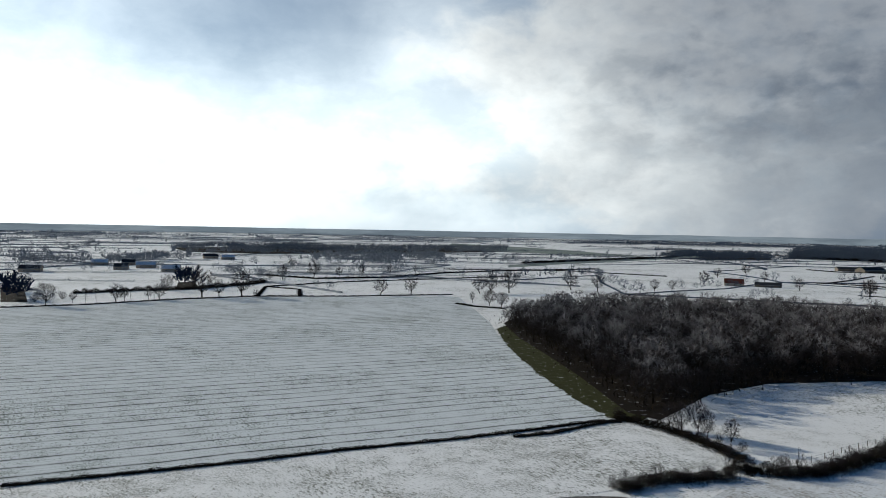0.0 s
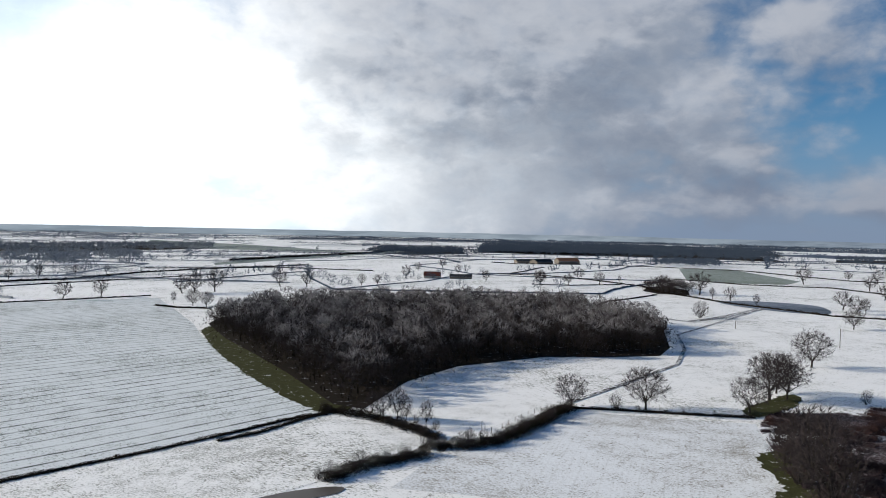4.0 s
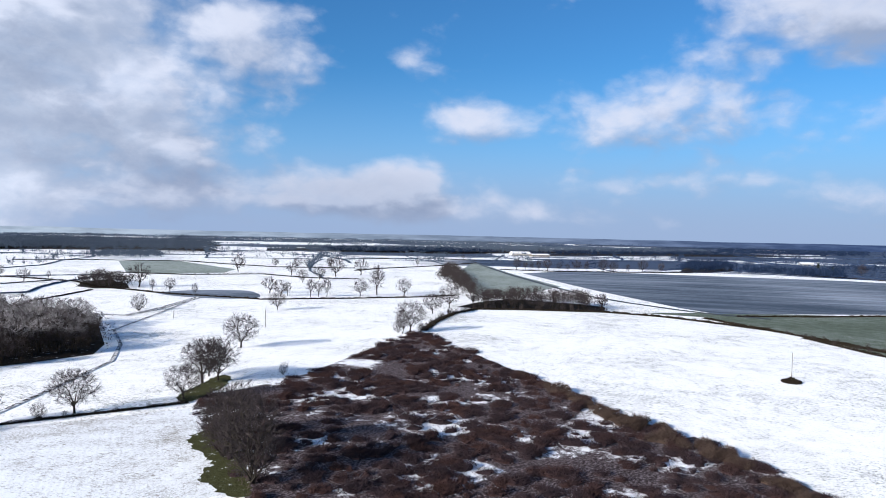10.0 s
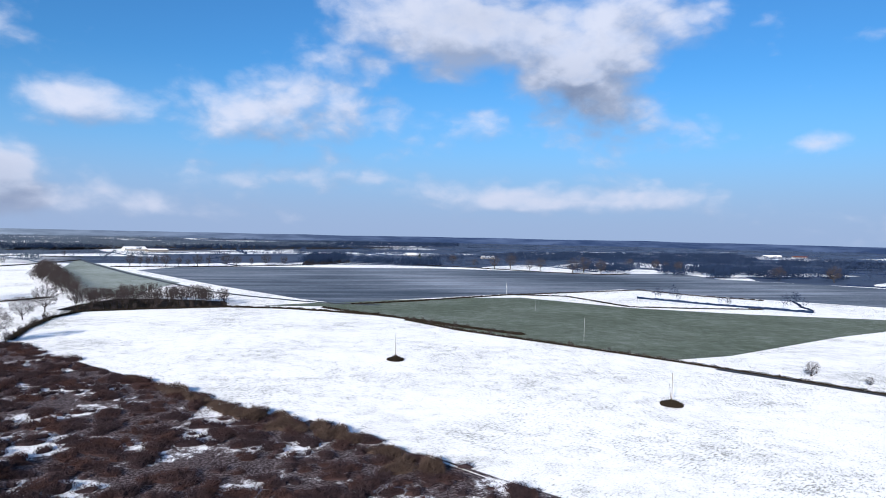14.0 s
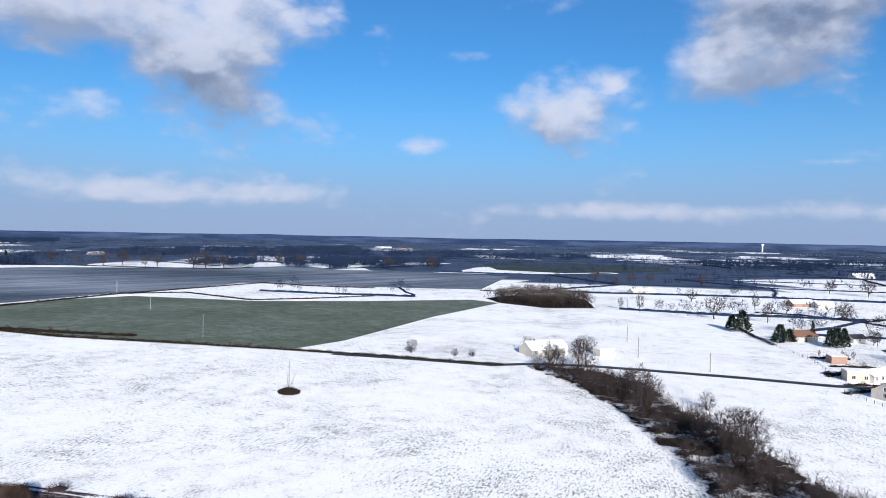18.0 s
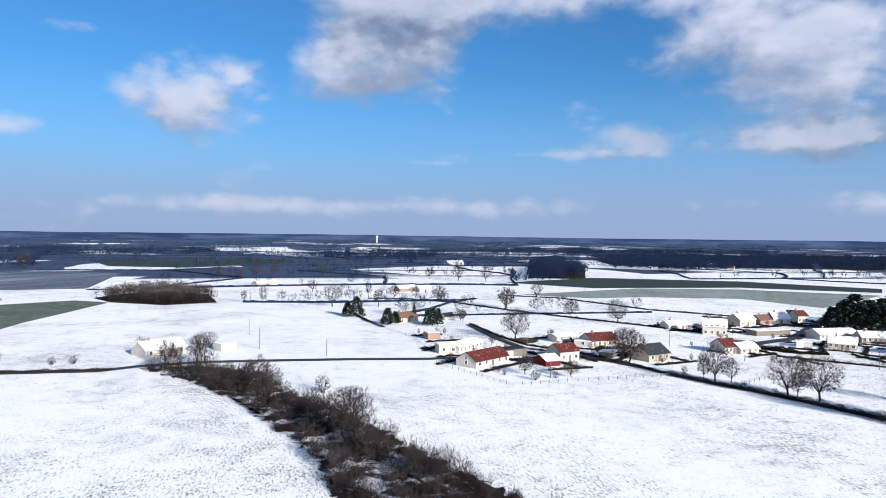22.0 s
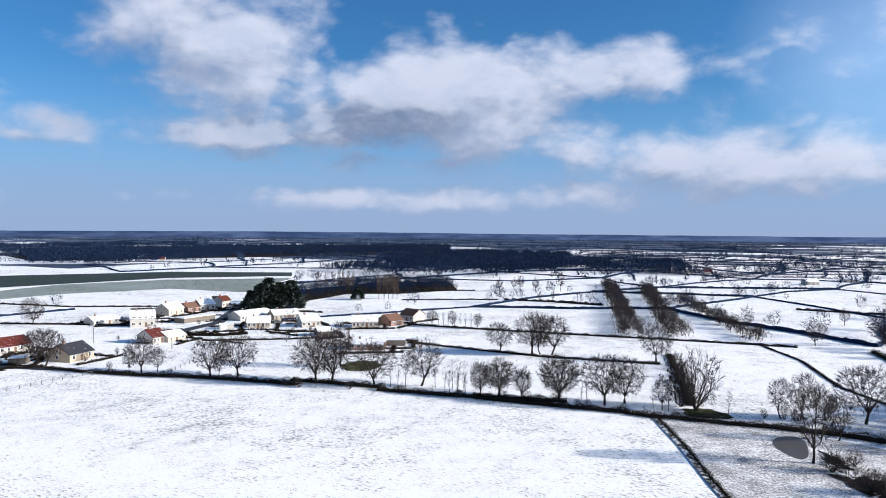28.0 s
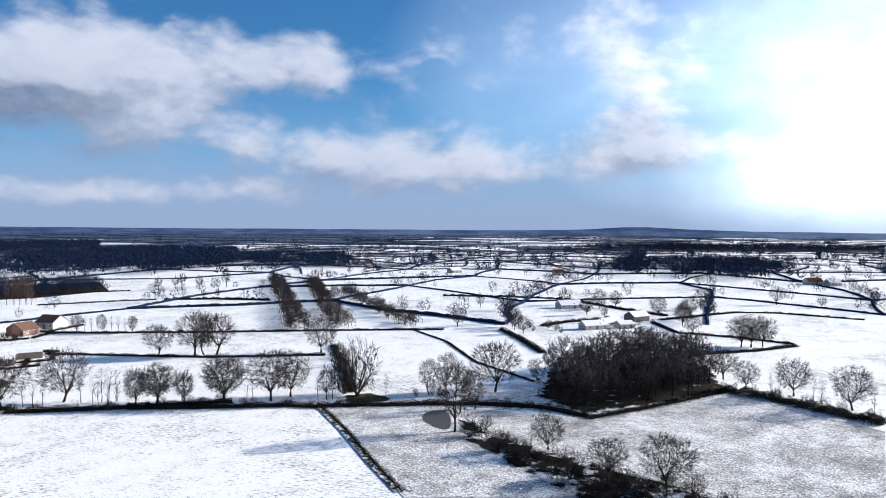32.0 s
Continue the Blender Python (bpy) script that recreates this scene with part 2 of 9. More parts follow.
# ---- materials ----
def principled(name, build, rough=0.9, bump=None, metal=0.0):
    """A material whose colour comes from build(nodes, coordinates); bump: (scale, strength, distance)."""
    m = bpy.data.materials.new(name)
    m.use_nodes = True
    n = Nodes(m.node_tree)
    vec = n.add("ShaderNodeTexCoord").outputs["Object"]
    got = build(n, vec)
    col, ro = got if isinstance(got, tuple) and len(got) == 2 else (got, rough)
    b = n.add("ShaderNodeBsdfPrincipled", {"Base Color": col, "Roughness": ro, "Metallic": metal, "Specular IOR Level": 0.04 if rough >= 0.85 else 0.35})
    if bump:
        h = n.noise(vec, bump[0], 5.0, 0.6)
        bn = n.add("ShaderNodeBump", {"Height": h, "Strength": bump[1], "Distance": bump[2]})
        n.put(b.inputs["Normal"], bn)
    n.add("ShaderNodeOutputMaterial", {"Surface": b})
    return m


def snowy(thin, blade, white=(0.94, 0.925, 0.915), patch=0.02, lines=None, land=False):
    """Snow with grass showing through: thin 0..1 is how much of it shows."""

    def build(n, vec):
        big = n.noise(vec, patch, 5.0, 0.6)
        mid = n.noise(vec, 0.16, 4.0, 0.65)
        small = n.noise(vec, 2.4, 4.0, 0.8)
        mask = n.math("ADD", n.math("MULTIPLY", n.math("ADD", n.math("MULTIPLY", big, 0.5), 0.25), 0.7), n.math("ADD", n.math("MULTIPLY", mid, 0.3), n.math("MULTIPLY", small, 0.9)))
        fac = n.ramp(mask, 1.13 - 0.34 * thin, 1.28 - 0.28 * thin, 0.0, 0.75)
        # tufts and single blades break through, thickly in some stretches and hardly at all in others
        drift = n.math("ADD", n.math("MULTIPLY", n.noise(n.mapped(vec, loc=(31, 8, 0)), 0.022, 4.0, 0.6), 0.6), n.math("MULTIPLY", mid, 0.4))
        bare = n.ramp(drift, 0.36, 0.68, -0.05, 0.085)
        sown = n.mapped(n.mapped(vec, loc=(7, 3, 0), rot=(0, 0, radians(52))), scale=(0.42, 1, 1))
        speck = n.ramp(n.math("ADD", n.noise(sown, 1.9, 4.0, 0.78), bare), 0.545, 0.65, 0.0, 0.92)
        tuft = n.ramp(n.math("ADD", n.noise(n.mapped(vec, loc=(2, 9, 0)), 0.55, 3.0, 0.7), n.math("MULTIPLY", bare, 1.3)), 0.66, 0.74, 0.0, 0.8)
        fac = n.math("MAXIMUM", fac, n.math("MAXIMUM", speck, tuft))
        ground = n.mix(n.noise(vec, 0.9, 3.0), blade, tuple(c * 1.7 for c in blade))
        col = n.mix(fac, white, ground)
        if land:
            # far plain: dark woods and fields, with cloud shadow and haze painted in
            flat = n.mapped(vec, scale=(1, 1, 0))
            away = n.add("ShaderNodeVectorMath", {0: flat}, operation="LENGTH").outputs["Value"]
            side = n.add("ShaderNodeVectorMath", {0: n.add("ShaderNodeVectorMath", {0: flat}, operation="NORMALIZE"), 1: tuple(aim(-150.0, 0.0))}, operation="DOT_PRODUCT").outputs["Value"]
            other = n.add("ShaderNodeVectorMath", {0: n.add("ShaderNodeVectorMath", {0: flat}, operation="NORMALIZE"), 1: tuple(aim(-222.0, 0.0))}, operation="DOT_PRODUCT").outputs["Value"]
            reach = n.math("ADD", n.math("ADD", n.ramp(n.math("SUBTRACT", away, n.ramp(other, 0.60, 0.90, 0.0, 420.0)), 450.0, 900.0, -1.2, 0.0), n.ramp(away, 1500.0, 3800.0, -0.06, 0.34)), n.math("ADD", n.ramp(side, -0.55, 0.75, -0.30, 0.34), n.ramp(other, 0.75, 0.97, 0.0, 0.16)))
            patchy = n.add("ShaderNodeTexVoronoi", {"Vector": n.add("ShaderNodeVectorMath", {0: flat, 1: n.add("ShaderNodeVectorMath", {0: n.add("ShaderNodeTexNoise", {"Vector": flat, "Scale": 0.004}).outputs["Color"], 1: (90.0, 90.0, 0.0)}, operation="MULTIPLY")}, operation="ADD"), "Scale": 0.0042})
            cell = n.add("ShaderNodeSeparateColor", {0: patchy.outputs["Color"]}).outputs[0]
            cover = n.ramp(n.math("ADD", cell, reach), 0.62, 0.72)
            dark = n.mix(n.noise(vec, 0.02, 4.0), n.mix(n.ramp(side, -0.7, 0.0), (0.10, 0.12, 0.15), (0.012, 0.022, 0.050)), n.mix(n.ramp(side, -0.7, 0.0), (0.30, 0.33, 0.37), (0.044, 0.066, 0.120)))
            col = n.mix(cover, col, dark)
        if lines:
            turn, gap, depth, tone = lines
            p = n.mapped(vec, rot=(0, 0, radians(turn)))
            y = n.add("ShaderNodeSeparateXYZ", {0: p}).outputs[1]
            wob = n.math("MULTIPLY", n.noise(vec, 0.03, 2.0), gap * 0.6)
            w = n.math("FRACT", n.math("DIVIDE", n.math("ADD", y, wob), gap))
            d = n.math("ABSOLUTE", n.math("SUBTRACT", w, 0.5))
            line = n.math("MULTIPLY", n.ramp(d, 0.03, 0.10, 1.0, 0.0), n.ramp(mid, 0.3, 0.6, 0.4, 1.0))
            # no two lines are equally deep, and finer drill lines run between them
            row = n.math("FLOOR", n.math("DIVIDE", n.math("ADD", y, wob), gap))
            deep = n.noise(n.add("ShaderNodeCombineXYZ", {0: n.math("MULTIPLY", row, 7.31), 1: n.math("MULTIPLY", n.add("ShaderNodeSeparateXYZ", {0: p}).outputs[0], 0.006)}), 1.0, 2.0)
            line = n.math("MULTIPLY", line, n.ramp(deep, 0.28, 0.56, 0.35, 1.0))
            thread = n.math("ABSOLUTE", n.math("SUBTRACT", n.math("FRACT", n.math("MULTIPLY", w, 4.0)), 0.5))
            line = n.math("MAXIMUM", line, n.math("MULTIPLY", n.ramp(thread, 0.05, 0.24, 0.16, 0.0), n.ramp(big, 0.35, 0.65, 0.3, 1.0)))
            col = n.mix(n.math("MULTIPLY", line, depth), col, tone)
        return col

    return build


def plain(a, b, scale=3.0):
    return lambda n, vec: n.mix(n.noise(vec, scale, 5.0, 0.6), a, b)


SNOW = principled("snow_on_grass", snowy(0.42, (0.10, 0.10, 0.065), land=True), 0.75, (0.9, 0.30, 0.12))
THIN = principled("thin_snow", snowy(0.62, (0.10, 0.10, 0.07)), 0.8, (0.9, 0.5, 0.2))
STRIPED = principled("striped_field_snow", snowy(0.46, (0.15, 0.17, 0.15), (0.74, 0.765, 0.78), 0.02, (-23.2, 5.2, 1.0, (0.07, 0.08, 0.075))), 0.85, (0.8, 0.6, 0.15))
STUBBLE = principled("stubble_snow", snowy(0.60, (0.15, 0.13, 0.10), (0.82, 0.83, 0.85), 0.03, (-47.7, 2.2, 0.14, (0.25, 0.23, 0.19))), 0.85, (0.9, 0.6, 0.15))
FROST_GREEN = principled("frosted_crop", snowy(0.95, (0.036, 0.050, 0.028), (0.20, 0.225, 0.20), 0.02, (83.3, 3.4, 0.6, (0.030, 0.040, 0.028))), 0.9, (0.9, 0.8, 0.2))


def seedbed(n, vec):
    """Bare earth under hoar frost, cloud shadow put into its dark blue: long pale streaks along the drilling, thicker
    to one side.
    """
    p = n.mapped(vec, rot=(0, 0, radians(83.3)), scale=(1, 1, 1))
    streak = n.noise(n.mapped(p, scale=(0.10, 1.0, 1.0)), 0.05, 5.0, 0.65)
    broad = n.noise(vec, 0.0045, 3.0, 0.5)
    fine = n.noise(n.mapped(p, scale=(0.2, 1.0, 1.0)), 0.9, 4.0, 0.75)
    k = n.math("ADD", n.math("MULTIPLY", streak, 0.5), n.math("ADD", n.math("MULTIPLY", broad, 0.45), n.math("MULTIPLY", fine, 0.30)))
    return n.mix(n.ramp(k, 0.50, 0.90), n.mix(fine, (0.030, 0.044, 0.066), (0.070, 0.092, 0.128)), (0.34, 0.38, 0.45))


FROST_BLUE = principled("frosted_seedbed_shaded", seedbed, 0.9, (0.6, 0.5, 0.2))
FROST_PALE = principled("pale_frosted_grass", snowy(0.66, (0.06, 0.075, 0.055), (0.30, 0.335, 0.315), 0.01), 0.9)
DARK_CROP = principled("dark_winter_crop", plain((0.024, 0.038, 0.036), (0.060, 0.076, 0.072), 0.05), 0.95)
GRASS = principled("wet_grass", lambda n, v: n.mix(n.ramp(n.noise(v, 0.5, 6.0, 0.75), 0.60, 0.68), n.mix(n.noise(v, 0.5, 4.0, 0.7), (0.022, 0.024, 0.010), (0.075, 0.074, 0.032)), (0.80, 0.80, 0.81)), 0.95, (1.5, 0.9, 0.25))
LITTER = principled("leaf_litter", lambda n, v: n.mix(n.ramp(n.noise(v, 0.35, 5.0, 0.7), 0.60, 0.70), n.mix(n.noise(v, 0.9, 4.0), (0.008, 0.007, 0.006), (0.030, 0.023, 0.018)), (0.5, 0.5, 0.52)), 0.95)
WETLAND = principled("wet_pasture_snow", snowy(0.86, (0.036, 0.029, 0.024), patch=0.06), 0.9, (1.2, 0.9, 0.25))
SCRUB_FLOOR = principled("scrub_floor", lambda n, v: n.mix(n.ramp(n.math("ADD", n.math("MULTIPLY", n.noise(v, 0.055, 3.0, 0.55), 0.75), n.math("ADD", n.math("MULTIPLY", n.noise(v, 0.5, 4.0, 0.7), 0.30), n.math("MULTIPLY", n.noise(v, 2.6, 2.0), 0.14))), 0.625, 0.69), n.mix(n.ramp(n.noise(v, 1.6, 5.0, 0.8), 0.44, 0.66), (0.022, 0.015, 0.015), (0.24, 0.20, 0.215)), (0.86, 0.86, 0.88)), 0.9, (1.2, 0.6, 0.3))
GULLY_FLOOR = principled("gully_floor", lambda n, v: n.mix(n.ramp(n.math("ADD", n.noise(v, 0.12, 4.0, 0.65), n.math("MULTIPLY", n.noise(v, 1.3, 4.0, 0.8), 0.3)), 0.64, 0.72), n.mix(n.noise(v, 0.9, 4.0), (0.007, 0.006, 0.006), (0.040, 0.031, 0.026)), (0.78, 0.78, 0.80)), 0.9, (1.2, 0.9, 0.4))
ASPHALT = principled("wet_asphalt", plain((0.014, 0.015, 0.018), (0.034, 0.035, 0.039), 0.4), 0.6)
DITCH = principled("ditch_earth", lambda n, v: n.mix(n.ramp(n.noise(v, 0.7, 4.0, 0.7), 0.46, 0.56), n.mix(n.noise(v, 2.0), (0.015, 0.013, 0.010), (0.045, 0.037, 0.030)), (0.75, 0.75, 0.77)), 0.9)
WATER = principled("pond_water", plain((0.070, 0.055, 0.042), (0.10, 0.082, 0.062), 0.3), 0.3)
TWIG = principled("bare_twigs", lambda n, v: n.mix(n.noise(v, 0.5, 3.0), (0.020, 0.016, 0.016), (0.066, 0.054, 0.055)), 0.9)
# Shade inside the copse is painted by height: low twigs dark, lit tops paler.
COPSE_TWIG = principled("copse_twigs_lit_tops", lambda n, v: n.mix(n.ramp(n.add("ShaderNodeSeparateXYZ", {0: v}).outputs[2], 3.0, 9.0), (0.018, 0.014, 0.013), n.mix(n.noise(v, 0.3, 3.0), (0.045, 0.036, 0.037), (0.115, 0.095, 0.098))), 0.9)
POPLAR = principled("brown_poplar_twigs", plain((0.075, 0.052, 0.040), (0.16, 0.115, 0.088), 0.5), 0.9)
BARK = principled("oak_bark", plain((0.020, 0.017, 0.014), (0.050, 0.042, 0.036), 2.0), 0.95)
# Frost on the crowns; its fade with height also paints shade lower down.
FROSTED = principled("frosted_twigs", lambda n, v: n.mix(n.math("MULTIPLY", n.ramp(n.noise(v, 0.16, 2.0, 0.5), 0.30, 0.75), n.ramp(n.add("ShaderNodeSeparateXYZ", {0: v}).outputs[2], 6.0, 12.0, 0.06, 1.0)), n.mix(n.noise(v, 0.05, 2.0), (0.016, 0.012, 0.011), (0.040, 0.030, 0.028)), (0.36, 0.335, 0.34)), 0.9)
# Blue of distant haze and cloud shadow is mixed into this twig colour.
FAR_TWIG = principled("far_twigs_blue_haze", plain((0.006, 0.012, 0.032), (0.020, 0.034, 0.072), 0.01), 0.95)
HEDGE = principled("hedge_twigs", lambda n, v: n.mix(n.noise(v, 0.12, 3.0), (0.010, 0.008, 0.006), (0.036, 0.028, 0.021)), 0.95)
BRAMBLE = principled("bramble_leaves", lambda n, v: n.mix(n.ramp(n.noise(v, 0.10, 3.0, 0.6), 0.42, 0.66), n.mix(n.noise(v, 0.7, 3.0), (0.009, 0.006, 0.008), (0.050, 0.035, 0.039)), n.mix(n.noise(v, 0.7, 3.0), (0.014, 0.008, 0.008), (0.072, 0.040, 0.036))), 0.95)
BRACKEN = principled("dead_bracken", plain((0.035, 0.020, 0.020), (0.16, 0.115, 0.115), 0.5), 0.95)
THORN = principled("thorn_twigs", plain((0.010, 0.007, 0.007), (0.040, 0.028, 0.026), 0.5), 0.95)
OLIVE = principled("olive_bush_twigs", plain((0.026, 0.018, 0.015), (0.086, 0.060, 0.050), 0.5), 0.95)
# Twig copies by bearing: painted haze, palest with frost on the sun's side.
BLUE_TWIG = principled("far_woods_blue_haze", plain((0.014, 0.025, 0.054), (0.042, 0.062, 0.110), 0.01), 0.95)
HAZE_TWIG = principled("far_woods_grey_haze", plain((0.045, 0.062, 0.095), (0.10, 0.125, 0.165), 0.01), 0.95)
HAZE_FROST_FAR = principled("far_hazed_frosted_twigs", plain((0.16, 0.18, 0.21), (0.34, 0.36, 0.39), 0.01), 0.95)
NEEDLE = principled("evergreen_needles", lambda n, v: n.mix(n.ramp(n.noise(v, 1.3, 4.0, 0.7), 0.57, 0.66), n.mix(n.noise(v, 0.6), (0.006, 0.011, 0.008), (0.022, 0.032, 0.022)), (0.45, 0.46, 0.48)), 0.9)
PLASTER = principled("white_plaster", plain((0.34, 0.315, 0.28), (0.52, 0.49, 0.45), 0.6), 0.9)
CREAM = principled("cream_plaster", plain((0.33, 0.285, 0.23), (0.48, 0.425, 0.35), 0.6), 0.9)
STONE = principled("tan_stone", plain((0.30, 0.24, 0.18), (0.48, 0.40, 0.31), 1.5), 0.95)
BRICK = principled("salmon_brick", plain((0.20, 0.125, 0.10), (0.30, 0.20, 0.165), 1.5), 0.95)
RED_TILE = principled("red_tiles_with_snow", lambda n, v: n.mix(n.ramp(n.noise(v, 0.9, 5.0, 0.7), 0.58, 0.76), n.mix(n.noise(v, 3.0), (0.055, 0.014, 0.012), (0.12, 0.030, 0.024)), (0.80, 0.81, 0.85)), 0.85)
BARN_TILE = principled("rust_red_tiles", plain((0.070, 0.022, 0.016), (0.13, 0.045, 0.032), 1.0), 0.9)
BROWN_TILE = principled("brown_tiles", plain((0.11, 0.060, 0.042), (0.19, 0.11, 0.08), 1.0), 0.9)
SLATE = principled("dark_slates", lambda n, v: n.mix(n.ramp(n.noise(v, 0.8, 4.0), 0.66, 0.75), n.mix(n.noise(v, 3.0), (0.020, 0.022, 0.028), (0.050, 0.052, 0.060)), (0.75, 0.77, 0.82)), 0.9)
ROOF_SNOW = principled("roof_snow", lambda n, v: n.mix(n.ramp(n.noise(v, 0.6, 5.0, 0.7), 0.57, 0.66), (0.82, 0.82, 0.85), n.mix(n.noise(v, 3.0), (0.06, 0.035, 0.03), (0.15, 0.08, 0.06))), 0.8, (0.8, 0.4, 0.1))
PANE = principled("window_glass", plain((0.012, 0.014, 0.018), (0.03, 0.034, 0.042), 0.4), 0.08)
PAINT = principled("white_frame_paint", plain((0.72, 0.72, 0.70), (0.80, 0.80, 0.78), 2.0), 0.6)
DOOR = principled("stained_door", plain((0.10, 0.055, 0.035), (0.17, 0.10, 0.06), 3.0), 0.6)
WOOD = principled("weathered_wood", plain((0.10, 0.085, 0.07), (0.20, 0.175, 0.15), 4.0), 0.9)
METAL = principled("galvanised_steel", plain((0.38, 0.39, 0.40), (0.50, 0.51, 0.52), 4.0), 0.5, None, 0.6)
CONCRETE = principled("pale_concrete", plain((0.46, 0.45, 0.43), (0.60, 0.59, 0.57), 1.0), 0.9)
RED_PAINT = principled("red_boards", plain((0.09, 0.012, 0.012), (0.15, 0.024, 0.022), 1.0), 0.85)


# Haze painted on the ridge as its own glow, paler on the sun's side.
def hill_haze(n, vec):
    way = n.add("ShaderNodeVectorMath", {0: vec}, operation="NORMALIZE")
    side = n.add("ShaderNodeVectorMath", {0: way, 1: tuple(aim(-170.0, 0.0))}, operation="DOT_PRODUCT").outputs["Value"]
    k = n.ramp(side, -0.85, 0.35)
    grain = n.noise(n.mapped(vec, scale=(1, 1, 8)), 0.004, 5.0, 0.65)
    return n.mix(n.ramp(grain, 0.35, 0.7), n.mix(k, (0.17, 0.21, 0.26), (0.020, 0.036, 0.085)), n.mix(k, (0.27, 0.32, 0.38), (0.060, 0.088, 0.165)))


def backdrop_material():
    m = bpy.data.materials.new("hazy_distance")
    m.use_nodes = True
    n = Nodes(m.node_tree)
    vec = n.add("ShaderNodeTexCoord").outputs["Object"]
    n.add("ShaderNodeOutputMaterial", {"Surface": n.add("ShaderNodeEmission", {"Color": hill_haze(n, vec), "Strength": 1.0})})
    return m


DISTANCE = backdrop_material()


# ---- helpers ----
def mesh_of(name, verts, faces, material):
    me = bpy.data.meshes.new(name)
    me.from_pydata([tuple(v) for v in verts], [], faces)
    me.materials.append(material)
    return me


def tri_mesh(name, tris, material):
    """A mesh from an array of triangles (n, 3, 3)."""
    t = np.asarray(tris, dtype=np.float32)
    k = len(t)
    me = bpy.data.meshes.new(name)
    me.vertices.add(3 * k)
    me.vertices.foreach_set("co", t.ravel())
    me.loops.add(3 * k)
    me.loops.foreach_set("vertex_index", np.arange(3 * k, dtype=np.int32))
    me.polygons.add(k)
    me.polygons.foreach_set("loop_start", np.arange(0, 3 * k, 3, dtype=np.int32))
    me.update(calc_edges=True)
    me.materials.append(material)
    return me


def part(name, data, material, parent, label=""):
    if isinstance(data, bmesh.types.BMesh):
        me = bpy.data.meshes.new(name)
        bmesh.ops.recalc_face_normals(data, faces=data.faces)
        data.to_mesh(me)
        data.free()
        me.materials.append(material)
    else:
        me = data
    ob = new(name, me)
    ob.parent = parent
    return tagged(ob, label)


def thing(name, m, label, category, group="", kind=""):
    ob = new(name)
    ob.matrix_world = m
    return tagged(ob, label, category, group, kind)


def box(bm, x0, x1, y0, y1, z0, z1):
    v = [bm.verts.new(p) for p in ((x0, y0, z0), (x1, y0, z0), (x1, y1, z0), (x0, y1, z0), (x0, y0, z1), (x1, y0, z1), (x1, y1, z1), (x0, y1, z1))]
    for f in ((3, 2, 1, 0), (4, 5, 6, 7), (0, 1, 5, 4), (1, 2, 6, 5), (2, 3, 7, 6), (3, 0, 4, 7)):
        bm.faces.new([v[i] for i in f])
    return bm


def boxed(*dims):
    return box(bmesh.new(), *dims)


def tube(bm, a, b, ra, rb, sides=8):
    a, b = Vector(a), Vector(b)
    q = (b - a).to_track_quat("Z", "Y")
    rings = []
    for p, r in ((a, ra), (b, rb)):
        rings.append([bm.verts.new(p + q @ Vector((r * math.cos(6.2832 * i / sides), r * math.sin(6.2832 * i / sides), 0))) for i in range(sides)])
    for i in range(sides):
        j = (i + 1) % sides
        bm.faces.new((rings[0][i], rings[0][j], rings[1][j], rings[1][i]))
    bm.faces.new(rings[1])
    bm.faces.new(rings[0][::-1])
    return bm


LAND = []


def sheet(name, pts, z, material, label, category="field", kind="structure"):
    """A flat piece of land with the given outline."""
    bm = bmesh.new()
    f = bm.faces.new([bm.verts.new((x, y, z)) for x, y in pts])
    f.normal_update()
    if f.normal.z < 0:
        f.normal_flip()
    bmesh.ops.triangulate(bm, faces=bm.faces[:])
    for f in bm.faces:
        if f.normal.z < 0:
            f.normal_flip()
    me = bpy.data.meshes.new(name)
    bm.to_mesh(me)
    bm.free()
    me.materials.append(material)
    LAND.append(pts)
    return tagged(new(name, me), label, category, kind=kind)


def rounded(pts, times=3):
    """The outline with its corners cut off again and again."""
    for _ in range(times):
        pts = [q for (x0, y0), (x1, y1) in zip(pts, pts[1:] + pts[:1]) for q in ((0.75 * x0 + 0.25 * x1, 0.75 * y0 + 0.25 * y1), (0.25 * x0 + 0.75 * x1, 0.25 * y0 + 0.75 * y1))]
    return pts


def ribbon(name, pts, width, z, material, label, category="road", kind="structure", lift=0.0):
    """A strip of land along a line, raised by lift in its middle."""
    p = np.array(pts, float)
    d = np.gradient(p, axis=0)
    d /= np.linalg.norm(d, axis=1)[:, None] + 1e-9
    nrm = np.stack([-d[:, 1], d[:, 0]], 1)
    rows = []
    for off, h in ((-0.5, 0), (-0.38, lift), (0.38, lift), (0.5, 0)):
        q = p + nrm * width * off
        rows.append([(x, y, z + h) for x, y in q])
    k = len(p)
    verts = [v for r in rows for v in r]
    faces = [(r * k + i, r * k + i + 1, (r + 1) * k + i + 1, (r + 1) * k + i) for r in range(3) for i in range(k - 1)]
    return tagged(new(name, mesh_of(name, verts, faces, material)), label, category, kind=kind)


def grass_patch(pts, z, label, material=None, name="grass_patch", category="grass", ragged=0.4):
    """Green grass that the snow has left bare, with a ragged edge."""
    rng = np.random.default_rng(len(pts) * 7 + int(abs(pts[0][0])))
    ring = densify(pts + pts[:1], 0.9)[:-1]
    out = [(x + rng.normal() * ragged, y + rng.normal() * ragged) for x, y in ring]
    return sheet(name, out, z, material or GRASS, label, category)


def densify(pts, step):
    out = []
    for (x0, y0), (x1, y1) in zip(pts[:-1], pts[1:]):
        k = max(1, int(math.hypot(x1 - x0, y1 - y0) / step))
        out += [(x0 + (x1 - x0) * i / k, y0 + (y1 - y0) * i / k) for i in range(k)]
    return out + [pts[-1]]


